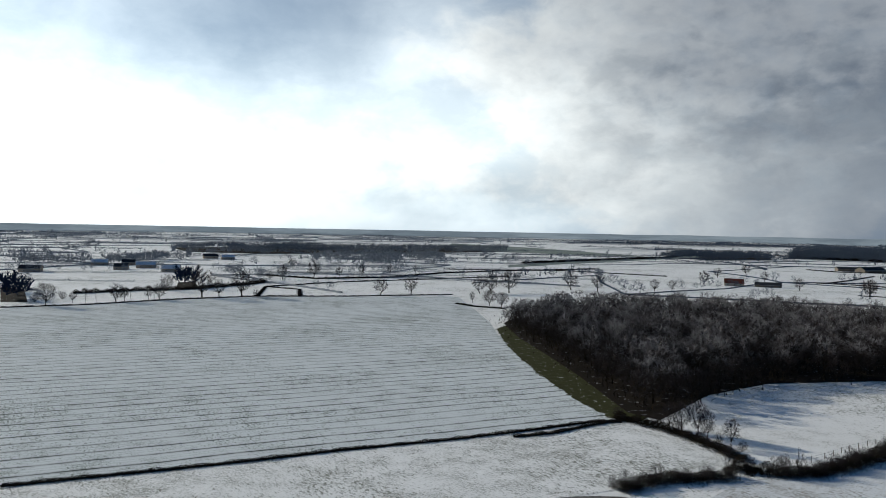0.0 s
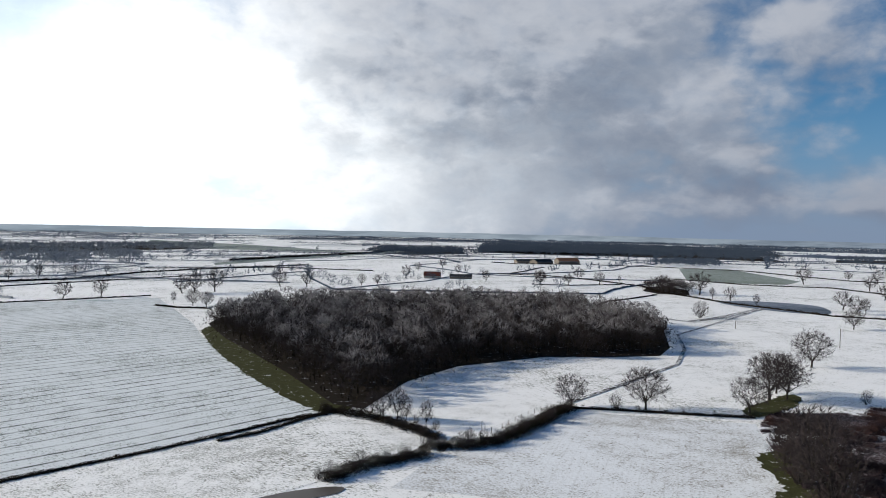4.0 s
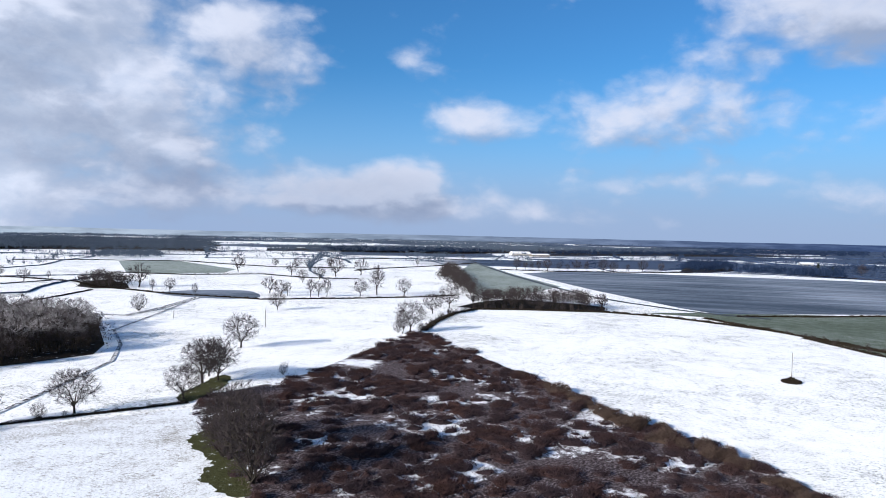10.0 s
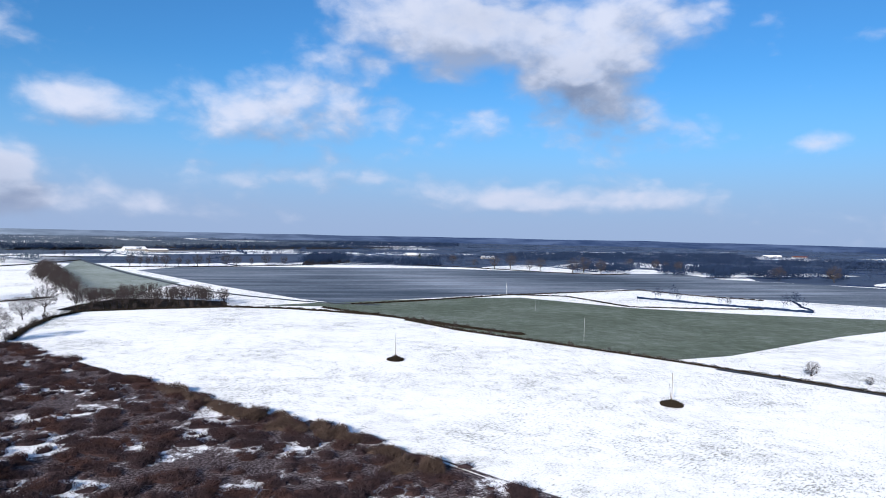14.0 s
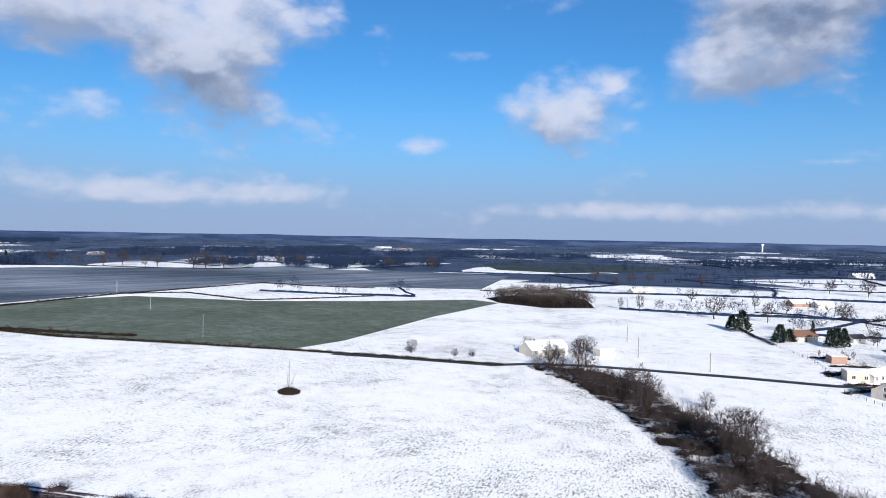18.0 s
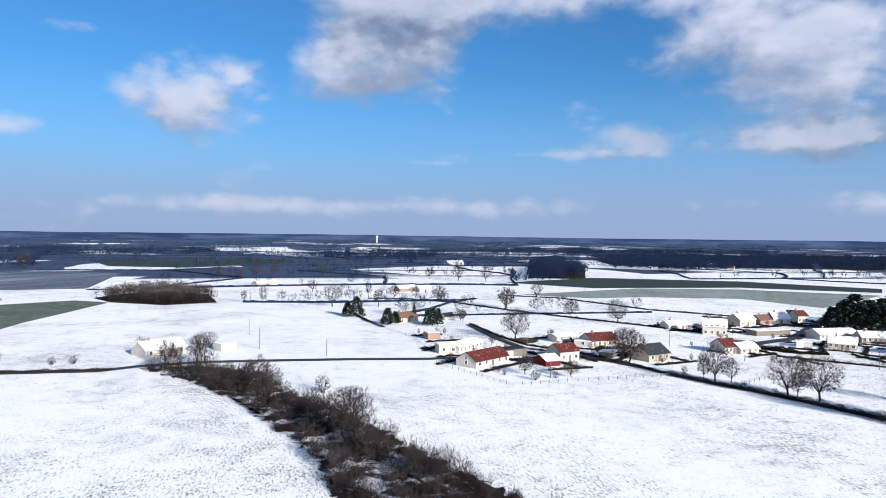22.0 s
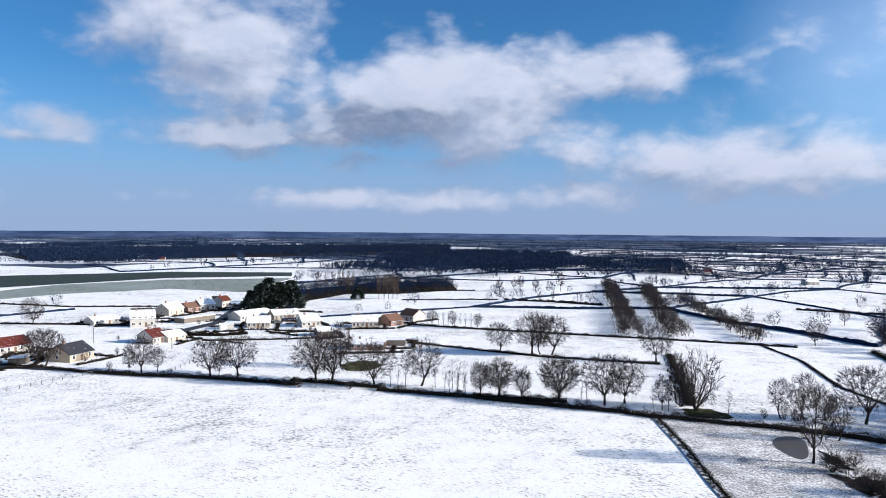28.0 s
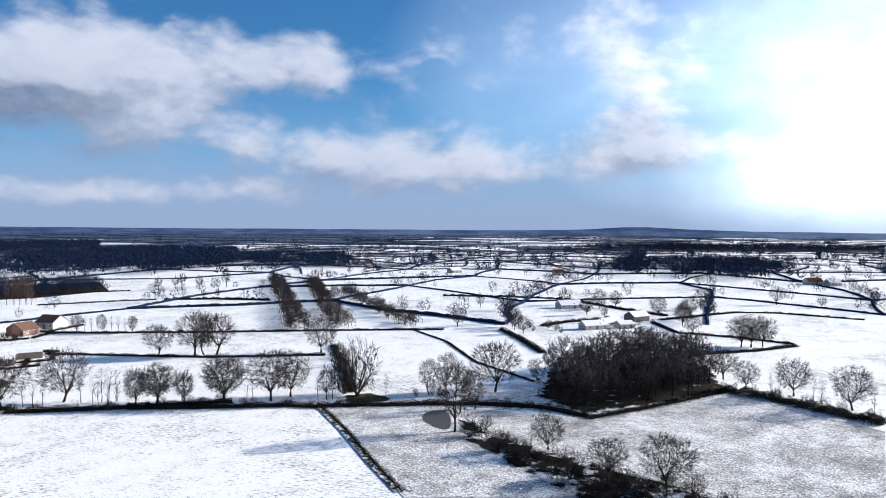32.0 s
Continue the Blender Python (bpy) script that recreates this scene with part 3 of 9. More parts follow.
def inside(pts, x, y):
    hit = np.zeros(len(x), bool)
    k = len(pts)
    xs, ys = [p[0] for p in pts], [p[1] for p in pts]
    if max(xs) < x.min() or min(xs) > x.max() or max(ys) < y.min() or min(ys) > y.max():
        return hit
    for i in range(k):
        (x0, y0), (x1, y1) = pts[i], pts[(i + 1) % k]
        if y0 == y1:
            continue
        c = ((y0 > y) != (y1 > y)) & (x < (x1 - x0) * (y - y0) / (y1 - y0) + x0)
        hit ^= c
    return hit


def edge(pts, x, y):
    """How far each place lies from the outline."""
    best = np.full(len(x), 1e9)
    q = np.stack([x, y], 1)
    for a, b in zip(pts, pts[1:] + pts[:1]):
        a, d = np.array(a), np.array(b) - np.array(a)
        s = np.clip(((q - a) @ d) / (d @ d + 1e-9), 0, 1)
        best = np.minimum(best, np.linalg.norm(q - a - s[:, None] * d, axis=1))
    return best


def scatter(pts, spacing, rng, jitter=1.3):
    a = np.array(pts)
    lo, hi = a.min(0), a.max(0)
    gx, gy = np.meshgrid(np.arange(lo[0], hi[0], spacing), np.arange(lo[1], hi[1], spacing))
    x = gx.ravel() + rng.uniform(-0.5, 0.5, gx.size) * spacing * jitter
    y = gy.ravel() + rng.uniform(-0.5, 0.5, gy.size) * spacing * jitter
    m = inside(pts, x, y)
    return x[m], y[m]


def blades(base, way, length, width, rng):
    """Thin triangles from base along way."""
    side = np.cross(way, rng.normal(size=way.shape))
    side /= np.linalg.norm(side, axis=1)[:, None] + 1e-9
    w = (np.ones(len(base)) * width)[:, None] * 0.5
    tip = base + way * (np.ones(len(base)) * length)[:, None]
    return np.stack([base - side * w, base + side * w, tip], 1)


# ---- trees ----
def crown_points(rng, k, mid, wide, high, low, inner=0.35):
    """Twig ends in a lumpy crown, denser towards its outside and cut off below low."""
    out = np.zeros((0, 3))
    lobes = rng.normal(size=(14, 3))
    lobes /= np.linalg.norm(lobes, axis=1)[:, None]
    while len(out) < k:
        v = rng.normal(size=(3 * k, 3))
        v /= np.linalg.norm(v, axis=1)[:, None]
        bulge = 0.78 + 0.22 * np.clip((v @ lobes.T).max(1) * 2.2 - 1.1, 0, 1)
        r = (inner + (1 - inner) * rng.uniform(0, 1, len(v)) ** 0.55) * bulge
        p = v * r[:, None] * np.array([wide, wide, high]) + np.array([0, 0, mid])
        out = np.concatenate([out, p[p[:, 2] > low]])
    return out[:k]


def parted(rng, d, k):
    """Splits directions into k bundles."""
    d = d / (np.linalg.norm(d, axis=1)[:, None] + 1e-9)
    c = d[rng.choice(len(d), k, replace=False)]
    for _ in range(3):
        own = (d @ c.T).argmax(1)
        for j in range(k):
            if (own == j).any():
                m = d[own == j].mean(0)
                c[j] = m / (np.linalg.norm(m) + 1e-9)
    return (d @ c.T).argmax(1)


def branching(rng, tips, root, par, r0, total, forks, segs, ends, step=(0.36, 0.52)):
    """Branches that fork again and again until each reaches its twig end."""
    stack = [(root, np.arange(len(tips)), par, forks)]
    while stack:
        p, idx, up, k = stack.pop()
        r = r0 * (len(idx) / total) ** 0.52
        if len(idx) <= 2:
            ends += [(p, tips[i], r) for i in idx]
            continue
        if k < 4:
            c = tips[idx].mean(0)
            reach = np.linalg.norm(c - p)
            q = p + (c - p) * rng.uniform(*step) + rng.normal(size=3) * 0.07 * reach + np.array([0, 0, -0.03 * reach])
            segs.append((p, q, r, r * 0.8, up))
            up = len(segs) - 1
        else:
            q = p
        k = min(k, len(idx))
        own = parted(rng, tips[idx] - q, k)
        for j in range(k):
            if (own == j).any():
                stack.append((q, idx[own == j], up, 2 if rng.random() < 0.6 else 3))


def bare_tree(rng, wide, mid, high, tips, sides, thin, low=1.6, fork=2.2, forks=6, trunk_r=0.20, leader=0, spread=0.5, inner=0.35):
    """A bare tree 10 m high: trunk and limb segments, and triangles for its twigs."""
    segs, ends = [], []
    goals = crown_points(rng, tips, mid, wide, high, low, inner)
    lean = rng.normal(size=2) * 0.22
    if leader:
        # one stem runs on to the top and bears side branches all the way
        zs = np.linspace(fork * 0.5, mid + high * 0.72, leader + 1)
        stem = [np.array([0, 0, 0.0])] + [np.array([lean[0] * (z / 6) ** 2, lean[1] * (z / 6) ** 2, z]) + np.array([*rng.normal(size=2) * 0.07, 0]) for z in zs]
        rad = [trunk_r * (1 - 0.9 * i / (len(stem) - 1)) for i in range(len(stem))]
        for i in range(len(stem) - 1):
            segs.append((stem[i], stem[i + 1], rad[i], rad[i + 1], i - 1))
        away = np.linalg.norm(goals[:, :2], axis=1)
        foot = np.clip(((goals[:, 2] - 0.9 * away) - zs[0]) / (zs[-1] - zs[0]) * leader, 0, leader).astype(int)
        for i in range(leader + 1):
            mine = goals[foot == i]
            if len(mine):
                branching(rng, mine, stem[i + 1], i, max(rad[i + 1] * 0.6, 0.03), max(len(mine), tips / 10), min(5, max(1, len(mine) // 4)) if len(mine) > 3 else 1, segs, ends)
    elif fork:
        top = np.array([lean[0], lean[1], fork])
        half = top * 0.5 + np.array([*rng.normal(size=2) * 0.05, 0])
        segs.append((np.zeros(3), half, trunk_r * 1.25, trunk_r, -1))
        segs.append((half, top, trunk_r, trunk_r * 0.92, 0))
        branching(rng, goals, top, 1, trunk_r * 1.05, tips, forks, segs, ends)
    else:
        foot = np.zeros(3)
        own = parted(rng, goals - foot, forks)
        for j in range(forks):
            mine = goals[own == j]
            if len(mine):
                start = np.array([*rng.normal(size=2) * wide * 0.05, 0.0])
                branching(rng, mine, start, -1, trunk_r, max(len(mine), tips / forks), 1, segs, ends)
    base, tip, width = [], [], []
    p = np.array([e[0] for e in ends])
    t = np.array([e[1] for e in ends])
    r = np.array([max(e[2] * 1.5, thin * 1.3) for e in ends])
    base.append(p), tip.append(t), width.append(r)
    d = t - p
    ln = np.linalg.norm(d, axis=1)[:, None] + 1e-6
    out = t - np.array([0, 0, mid * 0.7])
    out /= np.linalg.norm(out, axis=1)[:, None]
    for _ in range(sides):
        u = p + d * rng.uniform(0.25, 1.0, (len(p), 1))
        w = d / ln + rng.normal(size=d.shape) * spread + out * 0.35
        w /= np.linalg.norm(w, axis=1)[:, None]
        base.append(u), tip.append(u + w * rng.uniform(0.3, 0.95, (len(p), 1))), width.append(np.full(len(p), thin))
    base, tip, width = np.concatenate(base), np.concatenate(tip), np.concatenate(width)
    d = tip - base
    ln = np.linalg.norm(d, axis=1) + 1e-9
    k = 10.0 / max(tip[:, 2].max(), 1.0)
    return [(a * k, b * k, ra * k, rb * k, up) for a, b, ra, rb, up in segs], blades(base * k, d / ln[:, None], ln * k, width * k, rng)


def limb_mesh(name, segs, material, sides=5):
    """Trunk and limbs as one skin: each limb grows out of the end of the one that bears it."""
    bm = bmesh.new()
    rings = []
    for a, b, ra, rb, up in segs:
        n_ = sides if ra > 0.05 else 3
        a, b = Vector(a), Vector(b)
        q = (b - a).to_track_quat("Z", "Y")

        def ring(p, r):
            return [bm.verts.new(p + q @ Vector((r * math.cos(6.2832 * i / n_), r * math.sin(6.2832 * i / n_), 0))) for i in range(n_)]

        low = rings[up] if up >= 0 and len(rings[up]) == n_ else ring(a, ra)
        high = ring(b, rb)
        for i in range(n_):
            j = (i + 1) % n_
            bm.faces.new((low[i], low[j], high[j], high[i]))
        rings.append(high)
    me = bpy.data.meshes.new(name)
    bm.to_mesh(me)
    bm.free()
    me.materials.append(material)
    return me


TREES = {}


def tree_kind(key, seeds, label, name="bare_tree", category="tree", twig=None, **shape):
    TREES[key] = []
    for s in seeds:
        rng = np.random.default_rng(s)
        segs, twigs = bare_tree(rng, **shape)
        TREES[key].append((limb_mesh("trunk", segs, BARK), tri_mesh("crown", twigs, twig or TWIG), name, label, category))


tree_kind("oak", (1, 2, 3, 4, 5, 6, 7, 8), "bare oak with a broad rounded crown standing in snow", wide=4.3, mid=5.6, high=4.1, tips=680, sides=10, thin=0.031, low=1.2, fork=1.6, forks=7, trunk_r=0.19)
tree_kind("oak_far", (107, 108, 109, 110), "bare oak with a rounded crown far out in the fields", wide=4.3, mid=5.6, high=4.1, tips=190, sides=6, thin=0.11, low=1.3, fork=1.7, forks=6, trunk_r=0.24)
tree_kind("ash_far", (17, 18, 19), "bare slender tree far out in the fields", wide=2.9, mid=5.8, high=4.0, tips=150, sides=6, thin=0.11, low=1.8, fork=2.4, forks=5, trunk_r=0.18)
tree_kind("ash", (11, 12, 13, 14, 15), "bare slender tree with upright branches in a hedgerow", wide=2.9, mid=5.8, high=4.0, tips=420, sides=10, thin=0.031, low=1.4, fork=1.8, forks=5, trunk_r=0.15)
tree_kind("sapling", (21, 22, 23, 24), "thin bare sapling in a hedge line", name="sapling", wide=1.5, mid=6.2, high=3.7, tips=46, sides=4, thin=0.05, low=2.0, fork=2.6, leader=6, trunk_r=0.13)
tree_kind("shrub", (31, 32, 33, 34, 35), "bare bushy shrub at a field edge", name="shrub", category="shrub", wide=4.8, mid=4.6, high=5.0, tips=440, sides=8, thin=0.045, low=0.9, fork=0, forks=11, trunk_r=0.13, inner=0.25)
tree_kind("poplar", (41, 42, 43), "tall narrow bare poplar", name="poplar", wide=1.0, mid=5.6, high=4.3, tips=170, sides=6, thin=0.06, low=0.9, fork=1.2, leader=11, trunk_r=0.13, spread=0.3, twig=POPLAR)
tree_rng = np.random.default_rng(77)


def tree(key, x, y, height, wide=1.0, group="", label=""):
    if math.hypot(x, y) > 430 and key in ("oak", "ash"):
        key += "_far"
    trunk, crown, name, text, cat = TREES[key][tree_rng.integers(len(TREES[key]))]
    s = height / 10.0
    ob = thing(name, pose(x, y, -0.05, 0, 0, tree_rng.uniform(0, 360)) @ Matrix.Diagonal((s * wide, s * wide, s, 1)), label or text, cat, group)
    part("trunk", trunk, None, ob)
    part("crown", crown, None, ob)
    return ob


def conifer(x, y, height, wide, label="dark evergreen conifer dusted with snow"):
    rng = np.random.default_rng(int(abs(x * 7 + y * 3)))
    ob = thing("conifer", pose(x, y, 0), label, "tree", "evergreens")
    part("trunk", tube(bmesh.new(), (0, 0, -0.1), (0, 0, height * 0.9), height * 0.03, 0.03), BARK, ob)
    k = 700
    z = rng.uniform(0.05, 1.0, k) ** 0.8
    r = wide * (1 - z) ** 0.8 * rng.uniform(0.35, 1.0, k)
    a = rng.uniform(0, 6.283, k)
    base = np.stack([r * np.cos(a), r * np.sin(a), z * height], 1)
    way = np.stack([np.cos(a), np.sin(a), rng.uniform(-0.5, 0.5, k)], 1)
    way /= np.linalg.norm(way, axis=1)[:, None]
    t = blades(base, way, rng.uniform(0.5, 1.2, k) * wide * 0.35, wide * 0.22, rng)
    part("crown", tri_mesh("crown", t, NEEDLE), None, ob)
    return ob


def wood_template(seed, **shape):
    """A whole tree of triangles, for woods."""
    rng = np.random.default_rng(seed)
    segs, tris = bare_tree(rng, **shape)
    a, b = np.array([s[0] for s in segs]), np.array([s[1] for s in segs])
    d = b - a
    ln = np.linalg.norm(d, axis=1) + 1e-9
    r = np.array([s[2] for s in segs])
    stout = r > 0.045
    thin = ~stout
    stems = [blades(a[stout], d[stout] / ln[stout, None], ln[stout] * 1.5, 2 * r[stout], rng) for _ in range(2)]
    tris = np.concatenate([tris, blades(a[thin], d[thin] / ln[thin, None], ln[thin] * 1.2, 2.4 * r[thin], rng)])
    return tris, np.concatenate(stems)


WOOD_TREES = [wood_template(s, wide=4.1, mid=6.0, high=3.8, tips=170, sides=6, thin=0.075, low=2.8, fork=3.2, forks=6, inner=0.72, spread=0.85) for s in (51, 52, 53, 54, 58, 59)]
MID_TREES = [wood_template(s, wide=4.0, mid=6.0, high=3.9, tips=90, sides=5, thin=0.12, low=2.0, fork=2.4, forks=5) for s in (55, 56, 57, 60)]
SHRUBS = [wood_template(s, wide=5.0, mid=4.4, high=5.2, tips=120, sides=5, thin=0.10, low=0.7, fork=0, forks=9, trunk_r=0.12, inner=0.25) for s in (71, 72, 73, 74)]
FAR_TREES = [wood_template(s, wide=4.2, mid=5.6, high=4.2, tips=24, sides=3, thin=0.42, low=1.4, fork=1.8, forks=4) for s in (61, 62, 63)]


def planted(x, y, heights, templates, rng, wide=1.0, which=None):
    out = []
    for xi, yi, h in zip(x, y, heights):
        t = templates[rng.integers(len(templates))]
        t = t if which is None else t[which]
        a = rng.uniform(0, 6.283)
        c, s = math.cos(a) * wide, math.sin(a) * wide
        k = h / 10.0
        m = np.array([[c, s, 0], [-s, c, 0], [0, 0, 1]]) * k
        out.append(t @ m + np.array([xi, yi, -0.05]))
    return np.concatenate(out)


def wood(name, pts, spacing, low, high, label, material, seed=5, templates=None, wide=1.1, floor=True, bushy=0, gaps=0.0, category="woodland"):
    rng = np.random.default_rng(seed)
    x, y = scatter(pts, spacing, rng)
    if gaps and len(x):
        # trees stand in crooked hedge lines with open pasture between
        keep = np.array([abs(noise.noise(Vector((math.atan2(b_, a_) * 14.0, math.hypot(a_, b_) * 0.011, seed)))) < gaps for a_, b_ in zip(x, y)])
        x, y = x[keep], y[keep]
    if not len(x):
        return None
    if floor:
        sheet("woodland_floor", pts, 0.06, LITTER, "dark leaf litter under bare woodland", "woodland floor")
    tall = rng.uniform(low, high, len(x))
    if bushy or templates is FAR_TREES:
        tall *= (0.62 if bushy > 12 else 0.85) + (0.38 if bushy > 12 else 0.15) * np.minimum(1.0, edge(pts, x, y) / 11.0)
    twin = np.random.default_rng(seed + 1), np.random.default_rng(seed + 1)
    t = planted(x, y, tall, templates or WOOD_TREES, twin[0], wide, 0)
    if templates is FAR_TREES:
        return tagged(new(name, tri_mesh(name, t, material)), label, category, kind="stuff")
    under = planted(x, y, tall, templates or WOOD_TREES, twin[1], wide, 1)
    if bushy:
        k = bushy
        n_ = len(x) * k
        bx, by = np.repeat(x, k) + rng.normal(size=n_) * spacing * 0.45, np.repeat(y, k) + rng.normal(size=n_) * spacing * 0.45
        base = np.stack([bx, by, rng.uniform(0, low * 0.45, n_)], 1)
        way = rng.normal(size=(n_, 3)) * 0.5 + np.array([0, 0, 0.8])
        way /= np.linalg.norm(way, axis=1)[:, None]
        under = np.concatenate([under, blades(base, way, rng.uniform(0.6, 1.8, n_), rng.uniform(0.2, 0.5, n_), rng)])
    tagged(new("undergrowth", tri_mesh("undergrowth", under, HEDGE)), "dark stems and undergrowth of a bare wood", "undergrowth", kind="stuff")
    return tagged(new(name, tri_mesh(name, t, material)), label, category, kind="stuff")


def brush(pts, width, height, dense, size, rng):
    """Twiggy triangles along a line: hedge, bank or scrub."""
    p = np.array(pts, float)
    seg = np.linalg.norm(np.diff(p, axis=0), axis=1)
    k = max(12, int(seg.sum() * dense))
    s = rng.uniform(0, seg.sum(), k)
    cum = np.r_[0, np.cumsum(seg)]
    i = np.clip(np.searchsorted(cum, s) - 1, 0, len(seg) - 1)
    f = (s - cum[i]) / np.maximum(seg[i], 1e-6)
    q = p[i] + (p[i + 1] - p[i]) * f[:, None]
    d = (p[i + 1] - p[i]) / np.maximum(seg[i], 1e-6)[:, None]
    nrm = np.stack([-d[:, 1], d[:, 0]], 1)
    o = rng.normal(size=k) * 0.33
    q = q + nrm * (o * width)[:, None]
    lump = 0.72 + 0.42 * np.sin(s * 0.9 + 2 * np.sin(s * 0.23)) * np.sin(s * 0.31)
    lift = rng.uniform(0, 0.75, k) ** 1.3 * height * lump * np.exp(-(o ** 2) * 2.0)
    base = np.c_[q, lift]
    way = rng.normal(size=(k, 3)) * np.array([0.7, 0.7, 0.35]) + np.array([0, 0, 0.75])
    way /= np.linalg.norm(way, axis=1)[:, None]
    return blades(base, way, rng.uniform(0.5, 1.2, k) * size * 2.2, rng.uniform(0.5, 1.2, k) * size, rng)


hedge_rng = np.random.default_rng(9)


def core(pts, width, height, rng):
    """The dense inside of a hedge: a lumpy ridge along the line."""
    p = np.array(densify(pts, 2.0), float)
    d = np.gradient(p, axis=0)
    d /= np.linalg.norm(d, axis=1)[:, None] + 1e-9
    nrm = np.stack([-d[:, 1], d[:, 0]], 1)
    k = len(p)
    rows = []
    for off, h in ((-0.30, 0.0), (-0.18, 0.22), (0.0, 0.32), (0.18, 0.22), (0.30, 0.0)):
        o = off * width * rng.uniform(0.8, 1.2, k)
        rows.append(np.c_[p + nrm * o[:, None], h * height * rng.uniform(0.7, 1.2, k) - (0.05 if h == 0 else 0)])
    out = []
    for a, b in zip(rows[:-1], rows[1:]):
        out += [np.stack([a[:-1], a[1:], b[1:]], 1), np.stack([a[:-1], b[1:], b[:-1]], 1)]
    return np.concatenate(out)


def hedge(pts, width, height, label="low dark leafless hedge dusted with snow", material=None, size=None, dense=None, name="hedge"):
    p = np.array(pts)
    d = np.linalg.norm(p, axis=1).min()
    size = size or max(0.13, d / 1244 * 0.7)
    dense = dense or min(190, 8.0 * width * height / size ** 2 / 5 + 4 / size)
    t = brush(pts, width, height, dense, size, hedge_rng)
    if height < 3.0:
        t = np.concatenate([t, core(pts, width, height, hedge_rng)])
    return tagged(new(name, tri_mesh(name, t, material or HEDGE)), label, "hedge")


# ---- buildings ----
def gabled(bm, L, W, eave, ridge):
    """A solid house body, ridge along x; the front wall lies on y = 0."""
    v = [bm.verts.new(p) for p in ((0, 0, -0.2), (L, 0, -0.2), (L, W, -0.2), (0, W, -0.2), (0, 0, eave), (L, 0, eave), (L, W, eave), (0, W, eave), (0, W / 2, ridge), (L, W / 2, ridge))]
    for f in ((3, 2, 1, 0), (0, 1, 5, 4), (2, 3, 7, 6), (1, 2, 6, 9, 5), (3, 0, 4, 8, 7), (4, 5, 9, 8), (6, 7, 8, 9)):
        bm.faces.new([v[i] for i in f])
    return bm


def slope(L, W, eave, ridge, back, thick=0.16, over=0.3, lift=0.02):
    """One roof slope as a slab with overhang."""
    bm = bmesh.new()
    k = (ridge - eave) / (W / 2)
    y0, z0 = -over, eave - over * k
    y1, z1 = W / 2, ridge
    pts = [(-over, y0, z0), (L + over, y0, z0), (L + over, y1, z1), (-over, y1, z1)]
    if back:
        pts = [(x, W - y, z) for x, y, z in pts][::-1]
    low = [bm.verts.new((x, y, z + lift)) for x, y, z in pts]
    top = [bm.verts.new((x, y, z + lift + thick)) for x, y, z in pts]
    bm.faces.new(low[::-1])
    bm.faces.new(top)
    for i in range(4):
        bm.faces.new((low[i], low[(i + 1) % 4], top[(i + 1) % 4], top[i]))
    return bm


def window(parent, x, z, w, h, y=0.0, side=None, L=0.0):
    """A window on the front wall (or on a gable) with frame, pane and sill."""
    def place(ob):
        if side == "left":
            ob.matrix_local = pose(0, x, 0, 0, 0, -90)
        elif side == "right":
            ob.matrix_local = pose(L, x, 0, 0, 0, 90)
        else:
            ob.matrix_local = pose(x, y, 0)
        return ob
    bm = boxed(-w / 2 - 0.08, -w / 2 + 0.06, -0.07, 0.05, z, z + h)
    box(bm, w / 2 - 0.06, w / 2 + 0.08, -0.07, 0.05, z, z + h)
    box(bm, -w / 2 - 0.08, w / 2 + 0.08, -0.07, 0.05, z + h, z + h + 0.1)
    box(bm, -0.03, 0.03, -0.06, 0.02, z, z + h)
    frame_ob = place(part("window", bm, PAINT, parent))
    part("pane", boxed(-w / 2 + 0.06, w / 2 - 0.06, -0.03, 0.0, z, z + h), PANE, frame_ob, "dark window pane")
    part("sill", boxed(-w / 2 - 0.15, w / 2 + 0.15, -0.14, 0.03, z - 0.08, z), CONCRETE, frame_ob)
    return frame_ob


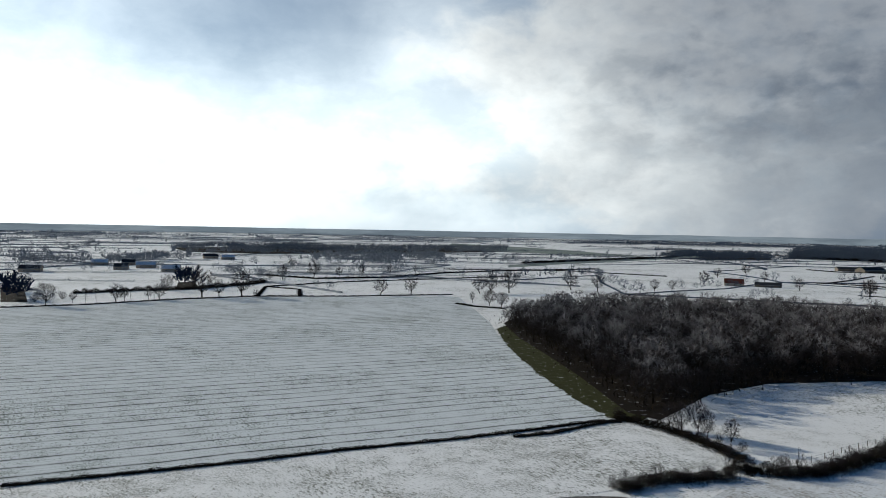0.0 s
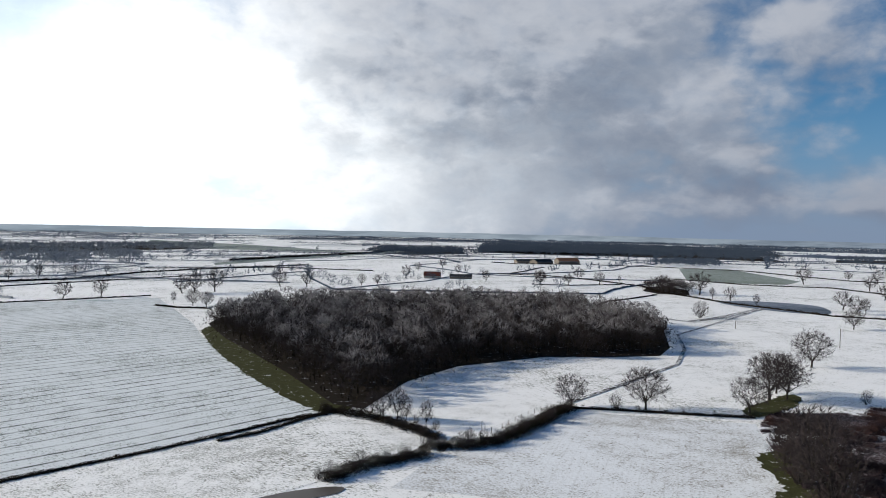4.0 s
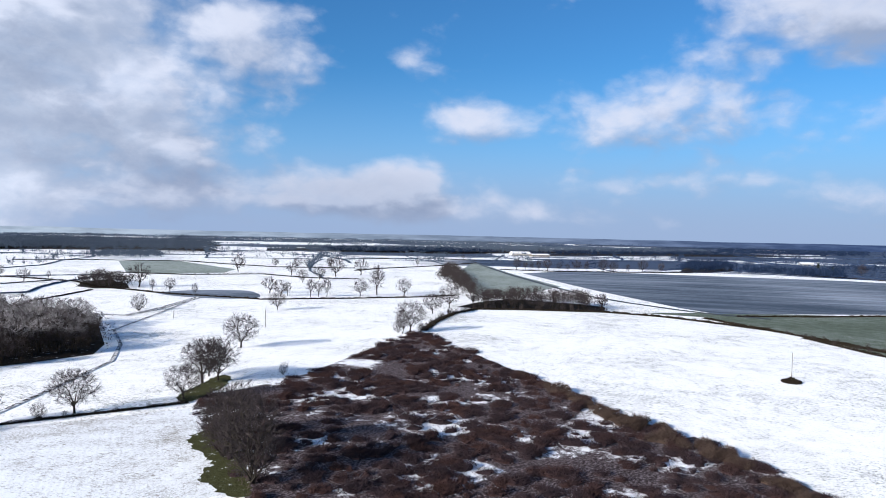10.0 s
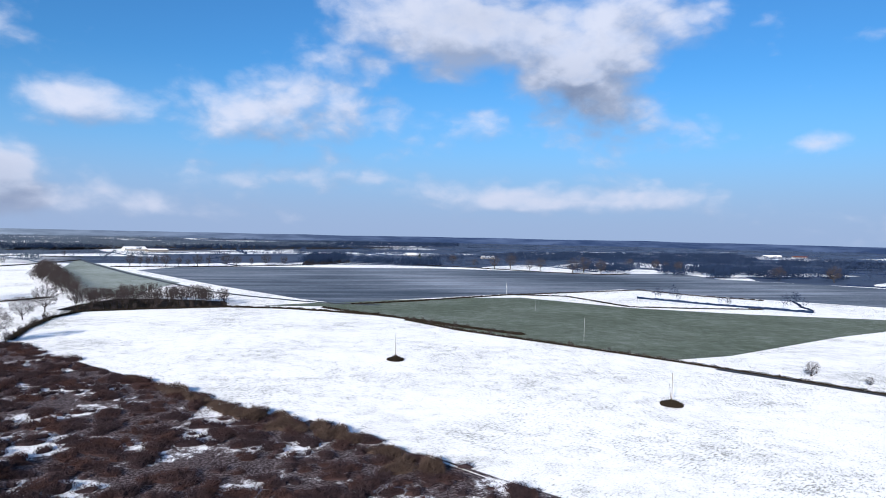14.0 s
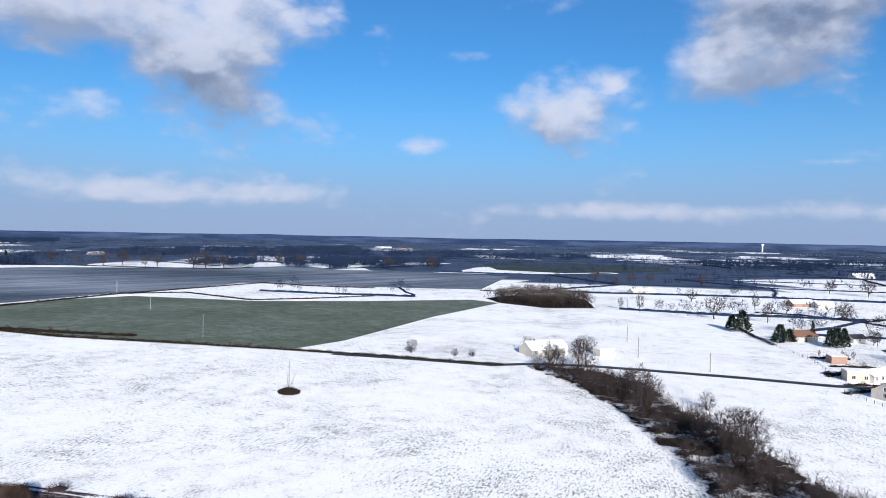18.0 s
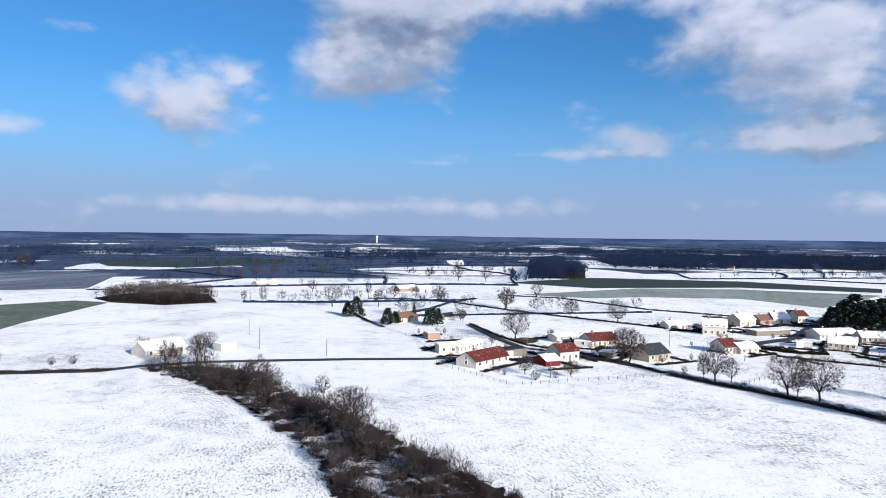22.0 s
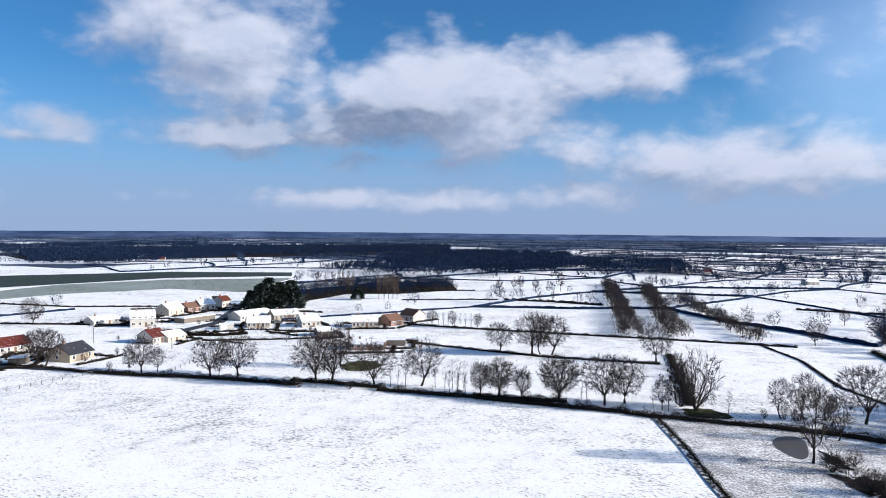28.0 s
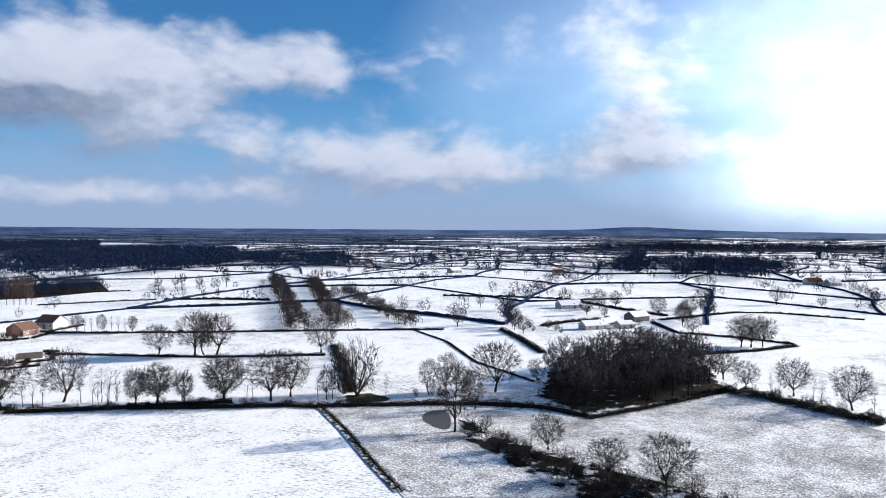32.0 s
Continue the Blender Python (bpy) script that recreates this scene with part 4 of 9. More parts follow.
def house(a, b, depth, eave, ridge, wall, roof, label, windows=3, door=True, chimney=True, category="house", gable_windows=(), storeys=1, name="house", snow_part=None):
    rise = (ridge - eave) * 0.8
    eave = max(2.1, eave * 0.82)
    ridge = eave + rise
    """A house whose front wall runs from a to b (left to right seen from the front) and which lies behind it."""
    (x0, y0), (x1, y1) = a, b
    ridge = eave + min(ridge - eave, 0.30 * depth)
    L = math.hypot(x1 - x0, y1 - y0)
    ob = thing(name, pose(x0, y0, 0, 0, 0, math.degrees(math.atan2(y1 - y0, x1 - x0))), label, category, "houses of the hamlet" if category == "house" else "")
    part("wall", gabled(bmesh.new(), L, depth, eave, ridge), wall, ob)
    part("roof", slope(L, depth, eave, ridge, False), roof, ob)
    part("roof", slope(L, depth, eave, ridge, True), snow_part or roof, ob)
    bm = tube(bmesh.new(), (-0.4, -0.5, eave - 0.25), (L + 0.4, -0.5, eave - 0.25), 0.09, 0.09, 6)
    part("gutter", bm, METAL, ob)
    if chimney:
        c = part("chimney", boxed(L * 0.22, L * 0.22 + 0.7, depth / 2 - 0.35, depth / 2 + 0.35, ridge - 0.8, ridge + 1.0), BRICK, ob)
        part("chimney_cap", boxed(L * 0.22 - 0.08, L * 0.22 + 0.78, depth / 2 - 0.43, depth / 2 + 0.43, ridge + 1.0, ridge + 1.12), CONCRETE, c)
    k = windows + (1 if door else 0)
    for s in range(storeys):
        for i in range(k):
            x = L * (i + 0.5) / k
            if door and s == 0 and i == k // 2:
                d = part("door", boxed(x - 0.5, x + 0.5, -0.05, 0.04, 0.0, 2.05), DOOR, ob)
                part("door_handle", boxed(x + 0.34, x + 0.42, -0.10, -0.05, 0.98, 1.06), METAL, d)
            else:
                window(ob, x, 0.95 + 2.6 * s, min(1.2, L / k * 0.6), 1.2)
    for side in gable_windows:
        window(ob, depth * 0.5, 0.95, 1.1, 1.2, side=side, L=L)
        if ridge - eave > 2.5:
            window(ob, depth * 0.5, eave + 0.3, 0.9, 1.1, side=side, L=L)
    return ob


def flat_building(a, b, depth, high, wall, label, roof=None, windows=2, category="house", name="house", door=False):
    (x0, y0), (x1, y1) = a, b
    L = math.hypot(x1 - x0, y1 - y0)
    ob = thing(name, pose(x0, y0, 0, 0, 0, math.degrees(math.atan2(y1 - y0, x1 - x0))), label, category)
    part("wall", boxed(0, L, 0, depth, -0.2, high), wall, ob)
    part("roof", boxed(-0.15, L + 0.15, -0.15, depth + 0.15, high, high + 0.22), roof or ROOF_SNOW, ob, "flat roof under snow")
    for i in range(windows):
        window(ob, L * (i + 0.5) / max(1, windows), 0.95, min(1.3, L / windows * 0.5), 1.15)
    if door:
        part("door", boxed(L * 0.1, L * 0.1 + 2.4, -0.05, 0.05, 0, 2.1), PAINT, ob, "white garage door")
    return ob


def pole(x, y, h, label="grey wooden power pole standing in snow", arm=True, lean=0.0, material=None, group="power poles", thick=0.16):
    ob = thing("power_pole", pose(x, y, 0, lean, 0, 30), label, "pole", group)
    part("post", tube(bmesh.new(), (0, 0, -0.3), (0, 0, h), thick, thick * 0.7), material or WOOD, ob)
    if arm:
        c = part("crossarm", boxed(-0.8, 0.8, -0.05, 0.05, h - 0.5, h - 0.4), METAL, ob)
        for i in (-0.7, 0, 0.7):
            part("insulator", tube(bmesh.new(), (i, 0, h - 0.4), (i, 0, h - 0.2), 0.05, 0.03, 6), CONCRETE, c)
    return ob


def fence(pts, step, h, label, rails=2):
    p = densify(pts, step)
    ob = thing("fence", pose(p[0][0], p[0][1], 0), label, "fence")
    x0, y0 = p[0]
    post = bpy.data.meshes.new("fence_post")
    bm = tube(bmesh.new(), (0, 0, -0.2), (0, 0, h), 0.09, 0.08, 6)
    bm.to_mesh(post)
    bm.free()
    post.materials.append(WOOD)
    for x, y in p:
        o = part("post", post, None, ob)
        o.location = (x - x0, y - y0, 0)
    for r in range(rails):
        z = h * (0.9 - 0.4 * r)
        bm = bmesh.new()
        for (xa, ya), (xb, yb) in zip(p[:-1], p[1:]):
            tube(bm, (xa - x0, ya - y0, z), (xb - x0, yb - y0, z), 0.03, 0.03, 4)
        part("wire", bm, METAL, ob)
    return ob


# ---- ground ----
def make_ground():
    """One sheet to the horizon, flat near by, rising a little far away."""
    rings = [0, 60, 150, 300, 600, 1000, 1600, 2300, 3000, 3500, 4000, 4400, 4750, 4990]
    k = 96
    verts, faces = [(0, 0, 0)], []
    for r in rings[1:]:
        for i in range(k):
            a = 2 * math.pi * i / k
            x, y = r * math.cos(a), r * math.sin(a)
            z = 0.0
            if r > 2500:
                s = (r - 2500) / 2490
                z = 14 * s * s + s * 14 * (noise.noise(Vector((x * 0.0007, y * 0.0007, 3.0))))
            verts.append((x, y, z))
    for i in range(k):
        faces.append((0, 1 + i, 1 + (i + 1) % k))
    for j in range(len(rings) - 2):
        for i in range(k):
            a, b = 1 + j * k + i, 1 + j * k + (i + 1) % k
            faces.append((a, a + k, b + k, b))
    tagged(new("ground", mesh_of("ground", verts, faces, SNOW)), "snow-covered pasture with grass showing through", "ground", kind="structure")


make_ground()


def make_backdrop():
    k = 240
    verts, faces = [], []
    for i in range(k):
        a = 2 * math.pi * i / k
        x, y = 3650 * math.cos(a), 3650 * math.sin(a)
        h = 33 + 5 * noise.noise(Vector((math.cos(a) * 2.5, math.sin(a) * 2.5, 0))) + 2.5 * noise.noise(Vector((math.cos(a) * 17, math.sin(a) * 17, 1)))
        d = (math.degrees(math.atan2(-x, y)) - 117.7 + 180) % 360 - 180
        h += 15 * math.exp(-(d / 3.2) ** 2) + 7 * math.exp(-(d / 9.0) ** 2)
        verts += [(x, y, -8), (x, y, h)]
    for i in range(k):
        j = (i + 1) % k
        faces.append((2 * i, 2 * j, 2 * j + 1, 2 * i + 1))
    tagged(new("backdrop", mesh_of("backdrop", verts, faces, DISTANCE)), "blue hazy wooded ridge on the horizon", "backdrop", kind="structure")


make_backdrop()


def mast_mound(x, y, h, stay):
    """A slender pole on a dark round mound of dead weeds."""
    ob = thing("field_mast", pose(x, y, 0), "slender pole on a dark weedy mound in snow", "pole", "masts")
    part("post", tube(bmesh.new(), (0, 0, 0), (0, 0, h), 0.13, 0.08), WOOD, ob)
    part("crossarm", boxed(-0.6, 0.6, -0.05, 0.05, h - 0.35, h - 0.25), METAL, ob)
    if stay:
        part("stay", tube(bmesh.new(), (0.3, 0, 0.3), (5.0, -1.5, h * 0.55), 0.06, 0.05, 6), WOOD, ob)
    rng = np.random.default_rng(int(abs(x)))
    k = 2200
    a, r = rng.uniform(0, 6.283, k), np.sqrt(rng.uniform(0, 1, k))
    base = np.stack([r * np.cos(a) * 3.6, r * np.sin(a) * 3.0, np.exp(-2.6 * r ** 2) * 1.5 * rng.uniform(0.2, 1, k)], 1)
    way = rng.normal(size=(k, 3)) * 0.5 + np.array([0, 0, 0.9])
    way /= np.linalg.norm(way, axis=1)[:, None]
    part("mound", tri_mesh("mound", blades(base, way, rng.uniform(0.3, 0.9, k), 0.22, rng), HEDGE), None, ob, "mound of dark dead weeds")
    return ob


def water_tower(x, y):
    ob = thing("water_tower", pose(x, y, 0), "pale concrete water tower far away", "tower")
    part("shaft", tube(bmesh.new(), (0, 0, -1), (0, 0, 24), 3.0, 2.6, 16), CONCRETE, ob)
    part("tank", tube(tube(bmesh.new(), (0, 0, 24), (0, 0, 29), 2.6, 5.0, 16), (0, 0, 29), (0, 0, 33), 5.0, 5.0, 16), CONCRETE, ob)
    return ob


def mounds(name, pts, spacing, wide, high, label, material, seed, dense=22.0, size=0.09, skip=0.2, category="scrub"):
    """Rounded bushes scattered over a piece of land, as one mesh: a dense dome under a coat of fine stems."""
    rng = np.random.default_rng(seed)
    x, y = scatter(pts, spacing, rng, 1.2)
    keep = np.array([noise.noise(Vector((a * 0.045, b * 0.045, seed))) > skip - 0.5 * rng.random() for a, b in zip(x, y)])
    x, y = x[keep], y[keep]
    ring = [(r, 6.2832 * (i + 0.5 * j) / 9) for j, r in enumerate((0.92, 0.7, 0.4)) for i in range(9)]
    out = []
    for xi, yi in zip(x, y):
        u = rng.uniform()
        r0 = wide[0] + (wide[1] - wide[0]) * u * u
        h = (high[0] + (high[1] - high[0]) * rng.uniform()) * (0.75 + 0.35 * u)
        stretch, turn = rng.uniform(1.0, 1.9), rng.uniform(0, 3.1416)
        m = np.array([[math.cos(turn) * stretch, math.sin(turn) * stretch], [-math.sin(turn), math.cos(turn)]]) * r0
        lob = rng.uniform(0, 6.283, 3)

        def dome(a, r):
            lump = 1 + 0.16 * np.sin(2 * a + lob[0]) + 0.12 * np.sin(3 * a + lob[1]) + 0.08 * np.sin(5 * a + lob[2])
            flat = np.stack([np.cos(a) * r * lump, np.sin(a) * r * lump], 1) @ m
            z = h * np.sqrt(np.clip(1 - r * r, 0, 1)) * (1 + 0.14 * np.sin(4 * a * r + lob[1]))
            return np.c_[flat + (xi, yi), z]

        v = dome(np.array([a for r, a in ring]), np.array([r for r, a in ring])) * np.array([1, 1, 0.5])
        v[:, :2] = (xi, yi) + (v[:, :2] - (xi, yi)) * 0.86
        top = np.array([xi, yi, h * 0.52])
        foot = v[:9] * np.array([1, 1, 0]) - np.array([0, 0, 0.1])
        rows = [foot, v[:9], v[9:18], v[18:]]
        for p, q in zip(rows[:-1], rows[1:]):
            p1, q1 = np.roll(p, -1, 0), np.roll(q, -1, 0)
            out += [np.stack([p, p1, q1], 1), np.stack([p, q1, q], 1)]
        out.append(np.stack([rows[-1], np.roll(rows[-1], -1, 0), np.repeat(top[None], 9, 0)], 1))
        k = int(dense * r0 * r0 * stretch * 3.14)
        a, r = rng.uniform(0, 6.283, k), np.sqrt(rng.uniform(0, 1.06, k))
        base = dome(a, np.minimum(r, 1.0)) * np.c_[np.ones(k), np.ones(k), rng.uniform(0.35, 0.85, k)]
        away = np.stack([np.cos(a) * r, np.sin(a) * r], 1) @ (m / r0)
        way = np.c_[away * 0.6, np.full(k, 0.75)] + rng.normal(size=(k, 3)) * 0.32
        way /= np.linalg.norm(way, axis=1)[:, None]
        out.append(blades(base, way, rng.uniform(0.35, 1.0, k) * (0.5 + 0.35 * h), rng.uniform(0.6, 1.3, k) * size, rng))
    return tagged(new(name, tri_mesh(name, np.concatenate(out), material)), label, category, kind="stuff")


def low_stems(name, pts, count, label, material, seed, height=0.4, width=0.10, category="bracken"):
    """Dead bracken and bramble stems close to the ground, in drifts with bare gaps."""
    rng = np.random.default_rng(seed)
    a = np.array(pts)
    x, y = rng.uniform(a[:, 0].min(), a[:, 0].max(), count * 3), rng.uniform(a[:, 1].min(), a[:, 1].max(), count * 3)
    m = inside(pts, x, y)
    x, y = x[m][:count], y[m][:count]
    keep = np.array([noise.noise(Vector((p * 0.11, q * 0.11, seed))) + 0.5 * noise.noise(Vector((p * 0.4, q * 0.4, seed))) > -0.22 for p, q in zip(x, y)])
    x, y = x[keep], y[keep]
    way = rng.normal(size=(len(x), 3)) * np.array([0.8, 0.8, 0.2]) + np.array([0, 0, 0.6])
    way /= np.linalg.norm(way, axis=1)[:, None]
    t = blades(np.stack([x, y, np.full(len(x), 0.04)], 1), way, rng.uniform(0.4, 1.3, len(x)) * height, rng.uniform(0.5, 1.3, len(x)) * width, rng)
    return tagged(new(name, tri_mesh(name, t, material)), label, category, kind="stuff")


def far_bocage(seed, az0, az1, near, far, count, length, label, height=2.2, trees=0.5, material=None):
    """Hedgerows of the far plain: short crooked lines of bushes with trees in them, as one mesh."""
    rng = np.random.default_rng(seed)
    out = []
    for _ in range(count):
        r = 1.0 / rng.uniform(1.0 / far, 1.0 / near)
        a = radians(rng.uniform(az0, az1))
        c = np.array([-math.sin(a), math.cos(a)]) * r
        turn = a + (rng.normal() * 0.35 if rng.random() < 0.75 else math.pi / 2 + rng.normal() * 0.3)
        d = np.array([math.cos(turn), math.sin(turn)])
        l = length * rng.uniform(0.4, 1.3) * (0.5 + r / 2500)
        p = [c + d * l * s + rng.normal(size=2) * l * 0.02 for s in (-0.5, -0.2, 0.15, 0.5)]
        size = max(0.6, r / 1244 * 0.9)
        z = 0.0
        if r > 2500:
            s = (r - 2500) / 2490
            z = 14 * s * s
        if r < 1100:
            out.append(brush(p, 1.8, height, 9.0 / size, size * 0.55, rng))
        else:
            out.append(brush(p, 3.0, height + 1.0, 2.0 / size, size * 1.25, rng) + np.array([0, 0, z]))
        if rng.random() < trees:
            k = rng.integers(3, 10)
            s = rng.uniform(-0.5, 0.5, k)
            q = c + d * (l * s)[:, None]
            out.append(planted(q[:, 0], q[:, 1], rng.uniform(7, 13, k), MID_TREES if r < 900 else FAR_TREES, rng, 1.2, 0) + np.array([0, 0, z]))
    return tagged(new("far_hedgerows", tri_mesh("far_hedgerows", np.concatenate(out), material or FAR_TWIG)), label, "hedgerows", kind="stuff")


def hedged_fields(seed, az0, az1, near, far, cell, turn, label, height, trees, material, keep=0.85):
    """The hedges round the small fields of the plain, with trees in them, as one mesh."""
    rng = np.random.default_rng(seed)
    c, s_ = math.cos(radians(turn)), math.sin(radians(turn))
    k = int(far / cell) + 2
    node = {}
    for i in range(-k, k + 1):
        for j in range(-k, k + 1):
            u, v = (i + rng.normal() * 0.14 + 0.5 * (j % 2)) * cell * 1.25, (j + rng.normal() * 0.12) * cell
            node[i, j] = np.array([u * c - v * s_, u * s_ + v * c])
    out = []
    for (i, j), p in node.items():
        for step in ((1, 0), (0, 1)):
            q = node.get((i + step[0], j + step[1]))
            draw, sort = rng.random(), rng.random()
            if q is None or draw > keep:
                continue
            m = (p + q) / 2
            r = float(np.hypot(*m))
            az = math.degrees(math.atan2(-m[0], m[1]))
            if not near < r < far or not (az0 <= az <= az1 or az0 <= az - 360 <= az1):
                continue
            spots = p + (q - p) * np.linspace(0.05, 0.95, 7)[:, None]
            if np.hypot(spots[:, 0], spots[:, 1]).min() < near * 0.93 or any(inside(land, spots[:, 0], spots[:, 1]).any() for land in LAND):
                continue
            bend = m + rng.normal(size=2) * cell * 0.05
            line = [p, (p + bend) / 2 + rng.normal(size=2) * cell * 0.012, bend, (bend + q) / 2 + rng.normal(size=2) * cell * 0.012, q]
            size = max(0.35, r / 1244 * 0.8)
            z = 14 * ((r - 2500) / 2490) ** 2 if r > 2500 else 0.0
            h = height * rng.uniform(0.6, 1.25)
            up = np.array([0, 0, z])
            out.append(core([tuple(x) for x in line], 2.2 + r / 900, h * 2.0, rng) + up)
            out.append(brush(line, 2.4, h, (4.0 if r < 1500 else 1.4) / size, size * (0.7 if r < 1500 else 1.0), rng) + up)
            if sort < trees:
                n_ = max(2, int(np.linalg.norm(q - p) / rng.uniform(8, 28) / (1.0 if r < 1500 else 1.8)))
                f = rng.uniform(0.02, 0.98, n_)[:, None]
                at = p + (bend - p) * np.minimum(f * 2, 1) + (q - bend) * np.maximum(f * 2 - 1, 0)
                out.append(planted(at[:, 0], at[:, 1], rng.uniform(6, 13.5, n_), MID_TREES if r < 650 else FAR_TREES, rng, rng.uniform(0.8, 1.1), 0) + up)
    return tagged(new("far_hedgerows", tri_mesh("far_hedgerows", np.concatenate(out), material)), label, "hedgerows", kind="stuff")


# fields
sheet("striped_field", [(-139.2, 90.9), (-74.3, 117.9), (-49.3, 127.4), (-20.2, 140.4), (37.9, 166.1), (43.1, 165.7), (37.7, 187.6), (32.7, 217.6), (27.2, 260.9), (24.3, 300.5), (23.5, 337.5), (18.4, 393.5), (11.1, 463.9), (-117.5, 438.7), (-184.4, 392.9), (-224.3, 355.7), (-412.6, 269.1)], 0.034, STRIPED, "arable field in thin grey snow with dark drill lines")
grass_patch(rounded([(24.1, 332.9), (43.3, 318.5), (50.4, 258.9), (52.5, 213.4), (54.2, 187.4), (51.7, 168.6), (42.6, 163.6), (36.8, 183.2), (31.8, 211.7), (25.9, 258.5)], 1), 0.038, "strip of green grass along a wood")
sheet("pasture", [(-154.8, 84.7), (-73.9, 117.2), (-20, 138.9), (37.6, 164.6), (42.8, 164), (58.7, 141.1), (58.1, 134.4), (30.9, 121.3), (21.4, 117.2), (-71, 112.6), (-60, 95), (-190, 95)], 0.042, THIN, "rough pasture with thin snow")
sheet("stubble_field", [(56.1, 127.4), (80.4, 132.1), (102.8, 147.6), (138.3, 123.5), (125.5, 107.9), (115.6, 94.2), (99.2, 74.4), (84.1, 84.6), (41.5, 113.7)], 0.046, STUBBLE, "stubble field under light snow")
SCRUB = [(296.7, 133.9), (246.1, 129.2), (188.5, 122.4), (163.6, 125.4), (149.9, 130.5), (134.7, 119.4), (112.8, 90.2), (95.7, 70.4), (60, 40), (75, -15), (116.9, -45), (127.1, -35.8), (147.5, -18.8), (124.6, -35.6), (136.2, -26.2), (152.4, -12.5), (173.1, 4.9), (170.8, 6.4), (188.9, 27.1), (210, 48.3), (237.9, 76.2), (285.1, 121)]
SCRUB_EDGE = [(232.9, 74.5), (206.3, 47.3), (185.4, 26.5), (183.1, 17.5), (168.9, 4.6), (148.4, -12.4), (133.8, -23.7), (131.4, -14), (147.5, -1.7), (167.9, 15.4), (181.9, 29.1)]
sheet("scrubland", SCRUB, 0.050, SCRUB_FLOOR, "scrubland floor with dead bracken and patches of snow", "scrubland")
grass_patch(rounded([(118.5, 104.9), (123.2, 106.9), (126.9, 105.8), (121.2, 95.8), (112.3, 84.6), (103.4, 74.7), (98.1, 72.4), (96.4, 74.1), (97.3, 77.5), (99.4, 82.7), (101, 85.8), (104.6, 88.5), (108.6, 88.8), (110.9, 93.1), (113.4, 98.9)], 1), 0.054, "green grass showing under bare trees")
sheet("frosted_field", [(440.4, 52.6), (468.7, 11), (508.4, -85.3), (514.7, -124.4), (445.7, -184.2), (413.3, -245), (388.1, -321.7), (359.5, -322.4), (315.5, -235.8), (263.2, -152.6), (254.7, -126.2), (292.3, -93.5), (337.5, -54.6), (376.7, -31.4), (333.6, -71.9), (378.9, -35.1), (401.3, -14.2), (438.1, 16.9)], 0.058, FROST_GREEN, "green winter crop dusted with frost")
sheet("dark_field", [(804.9, 239.3), (908, 204.6), (922.3, 73.6), (945.2, -114.3), (867.9, -312.9), (899.3, -430.6), (782.7, -425.8), (701.4, -506.7), (592.8, -539.3), (458.1, -387.3), (539.1, -296.5), (608.8, -237.6), (530.8, -126.2), (545.2, -121.4), (461.1, 10.7), (487.2, 35.3), (599.6, 113.1)], 0.062, FROST_BLUE, "wide frosted seedbed with cloud shadow in its blue-grey")
sheet("dark_field", [(888, -740.7), (868, -917.4), (686.7, -958.5), (600.2, -852.1), (622.2, -660.7), (718, -630.5)], 0.066, DARK_CROP, "dark winter crop in the distance")
sheet("frosted_field", [(661.4, 273.6), (1001.6, 381.3), (1025.8, 378.1), (759.3, 231.5), (623.6, 148.3), (502.8, 150.8), (494.7, 180.5)], 0.070, FROST_PALE, "green frosted pasture beside a road")
sheet("frosted_field", [(672.7, 746.3), (753.5, 739.9), (633.8, 522.9), (574.4, 488.6), (526.3, 514.6), (515.1, 559.6)], 0.074, FROST_PALE, "pasture with pale frosted grass")
sheet("frosted_field", [(83.6, 891.3), (180.9, 1038.9), (536.4, 1462), (485.7, 1323.5), (165.6, 950.5), (78.6, 837.8)], 0.078, FROST_PALE, "pasture with pale frosted grass")
sheet("frosted_field", [(27.7, 2180.9), (250.5, 1770.3), (383.4, 1301.5), (291.1, 1310.2), (131.4, 1407.5), (8.4, 1757)], 0.082, FROST_PALE, "pasture with pale frosted grass")
sheet("frosted_field", [(156.4, -517.5), (86.7, -635.8), (6.4, -672.8), (-99.3, -668.8), (-46.2, -528.7), (4.6, -572.8), (73.5, -545.5), (102.1, -516.1)], 0.086, FROST_PALE, "pale frosted pasture behind the hamlet")
sheet("dark_field", [(209.4, -635.7), (154.3, -762.7), (8.5, -793.4), (-111.8, -756.2), (-103.9, -701.2), (6.8, -697.2), (123.1, -615.3)], 0.090, DARK_CROP, "dark green crop behind the hamlet")
sheet("rough_pasture", [(-113.5, -149.7), (-132.9, -135), (-151.6, -96.4), (-203.1, -82.7), (-189.7, -42.4), (-144.3, -33.5), (-87.2, -92.3)], 0.094, WETLAND, "rough wet pasture with broken snow")
sheet("pond", rounded([(14.9, 115.3), (23.1, 118), (32.2, 118.1), (34.7, 115.9), (30, 113.2)]), 0.098, WATER, "muddy brown pool at a hedge foot")
sheet("pond", rounded([(-128.1, -128.1), (-133.1, -127.3), (-132.4, -123.6), (-124.3, -115.2), (-120.3, -113.7), (-120.8, -118.3), (-122.9, -123.9)]), 0.102, WATER, "dark muddy pond with snowy banks", "pond")
sheet("pond", rounded([(361.1, 372.8), (398.5, 370.2), (425.1, 337.2), (401.5, 306.8), (377.7, 289.1), (356.9, 310.6)]), 0.102, FROST_BLUE, "frozen grey pond in a pasture", "pond")
grass_patch(rounded([(145.9, 135.7), (155.6, 138.5), (165.4, 142.4), (175.6, 144.7), (173.2, 139.3), (161.9, 131.9), (153.6, 129.6), (144, 127.7), (141.8, 130)], 1), 0.106, "snowless grass under hedgerow oaks")
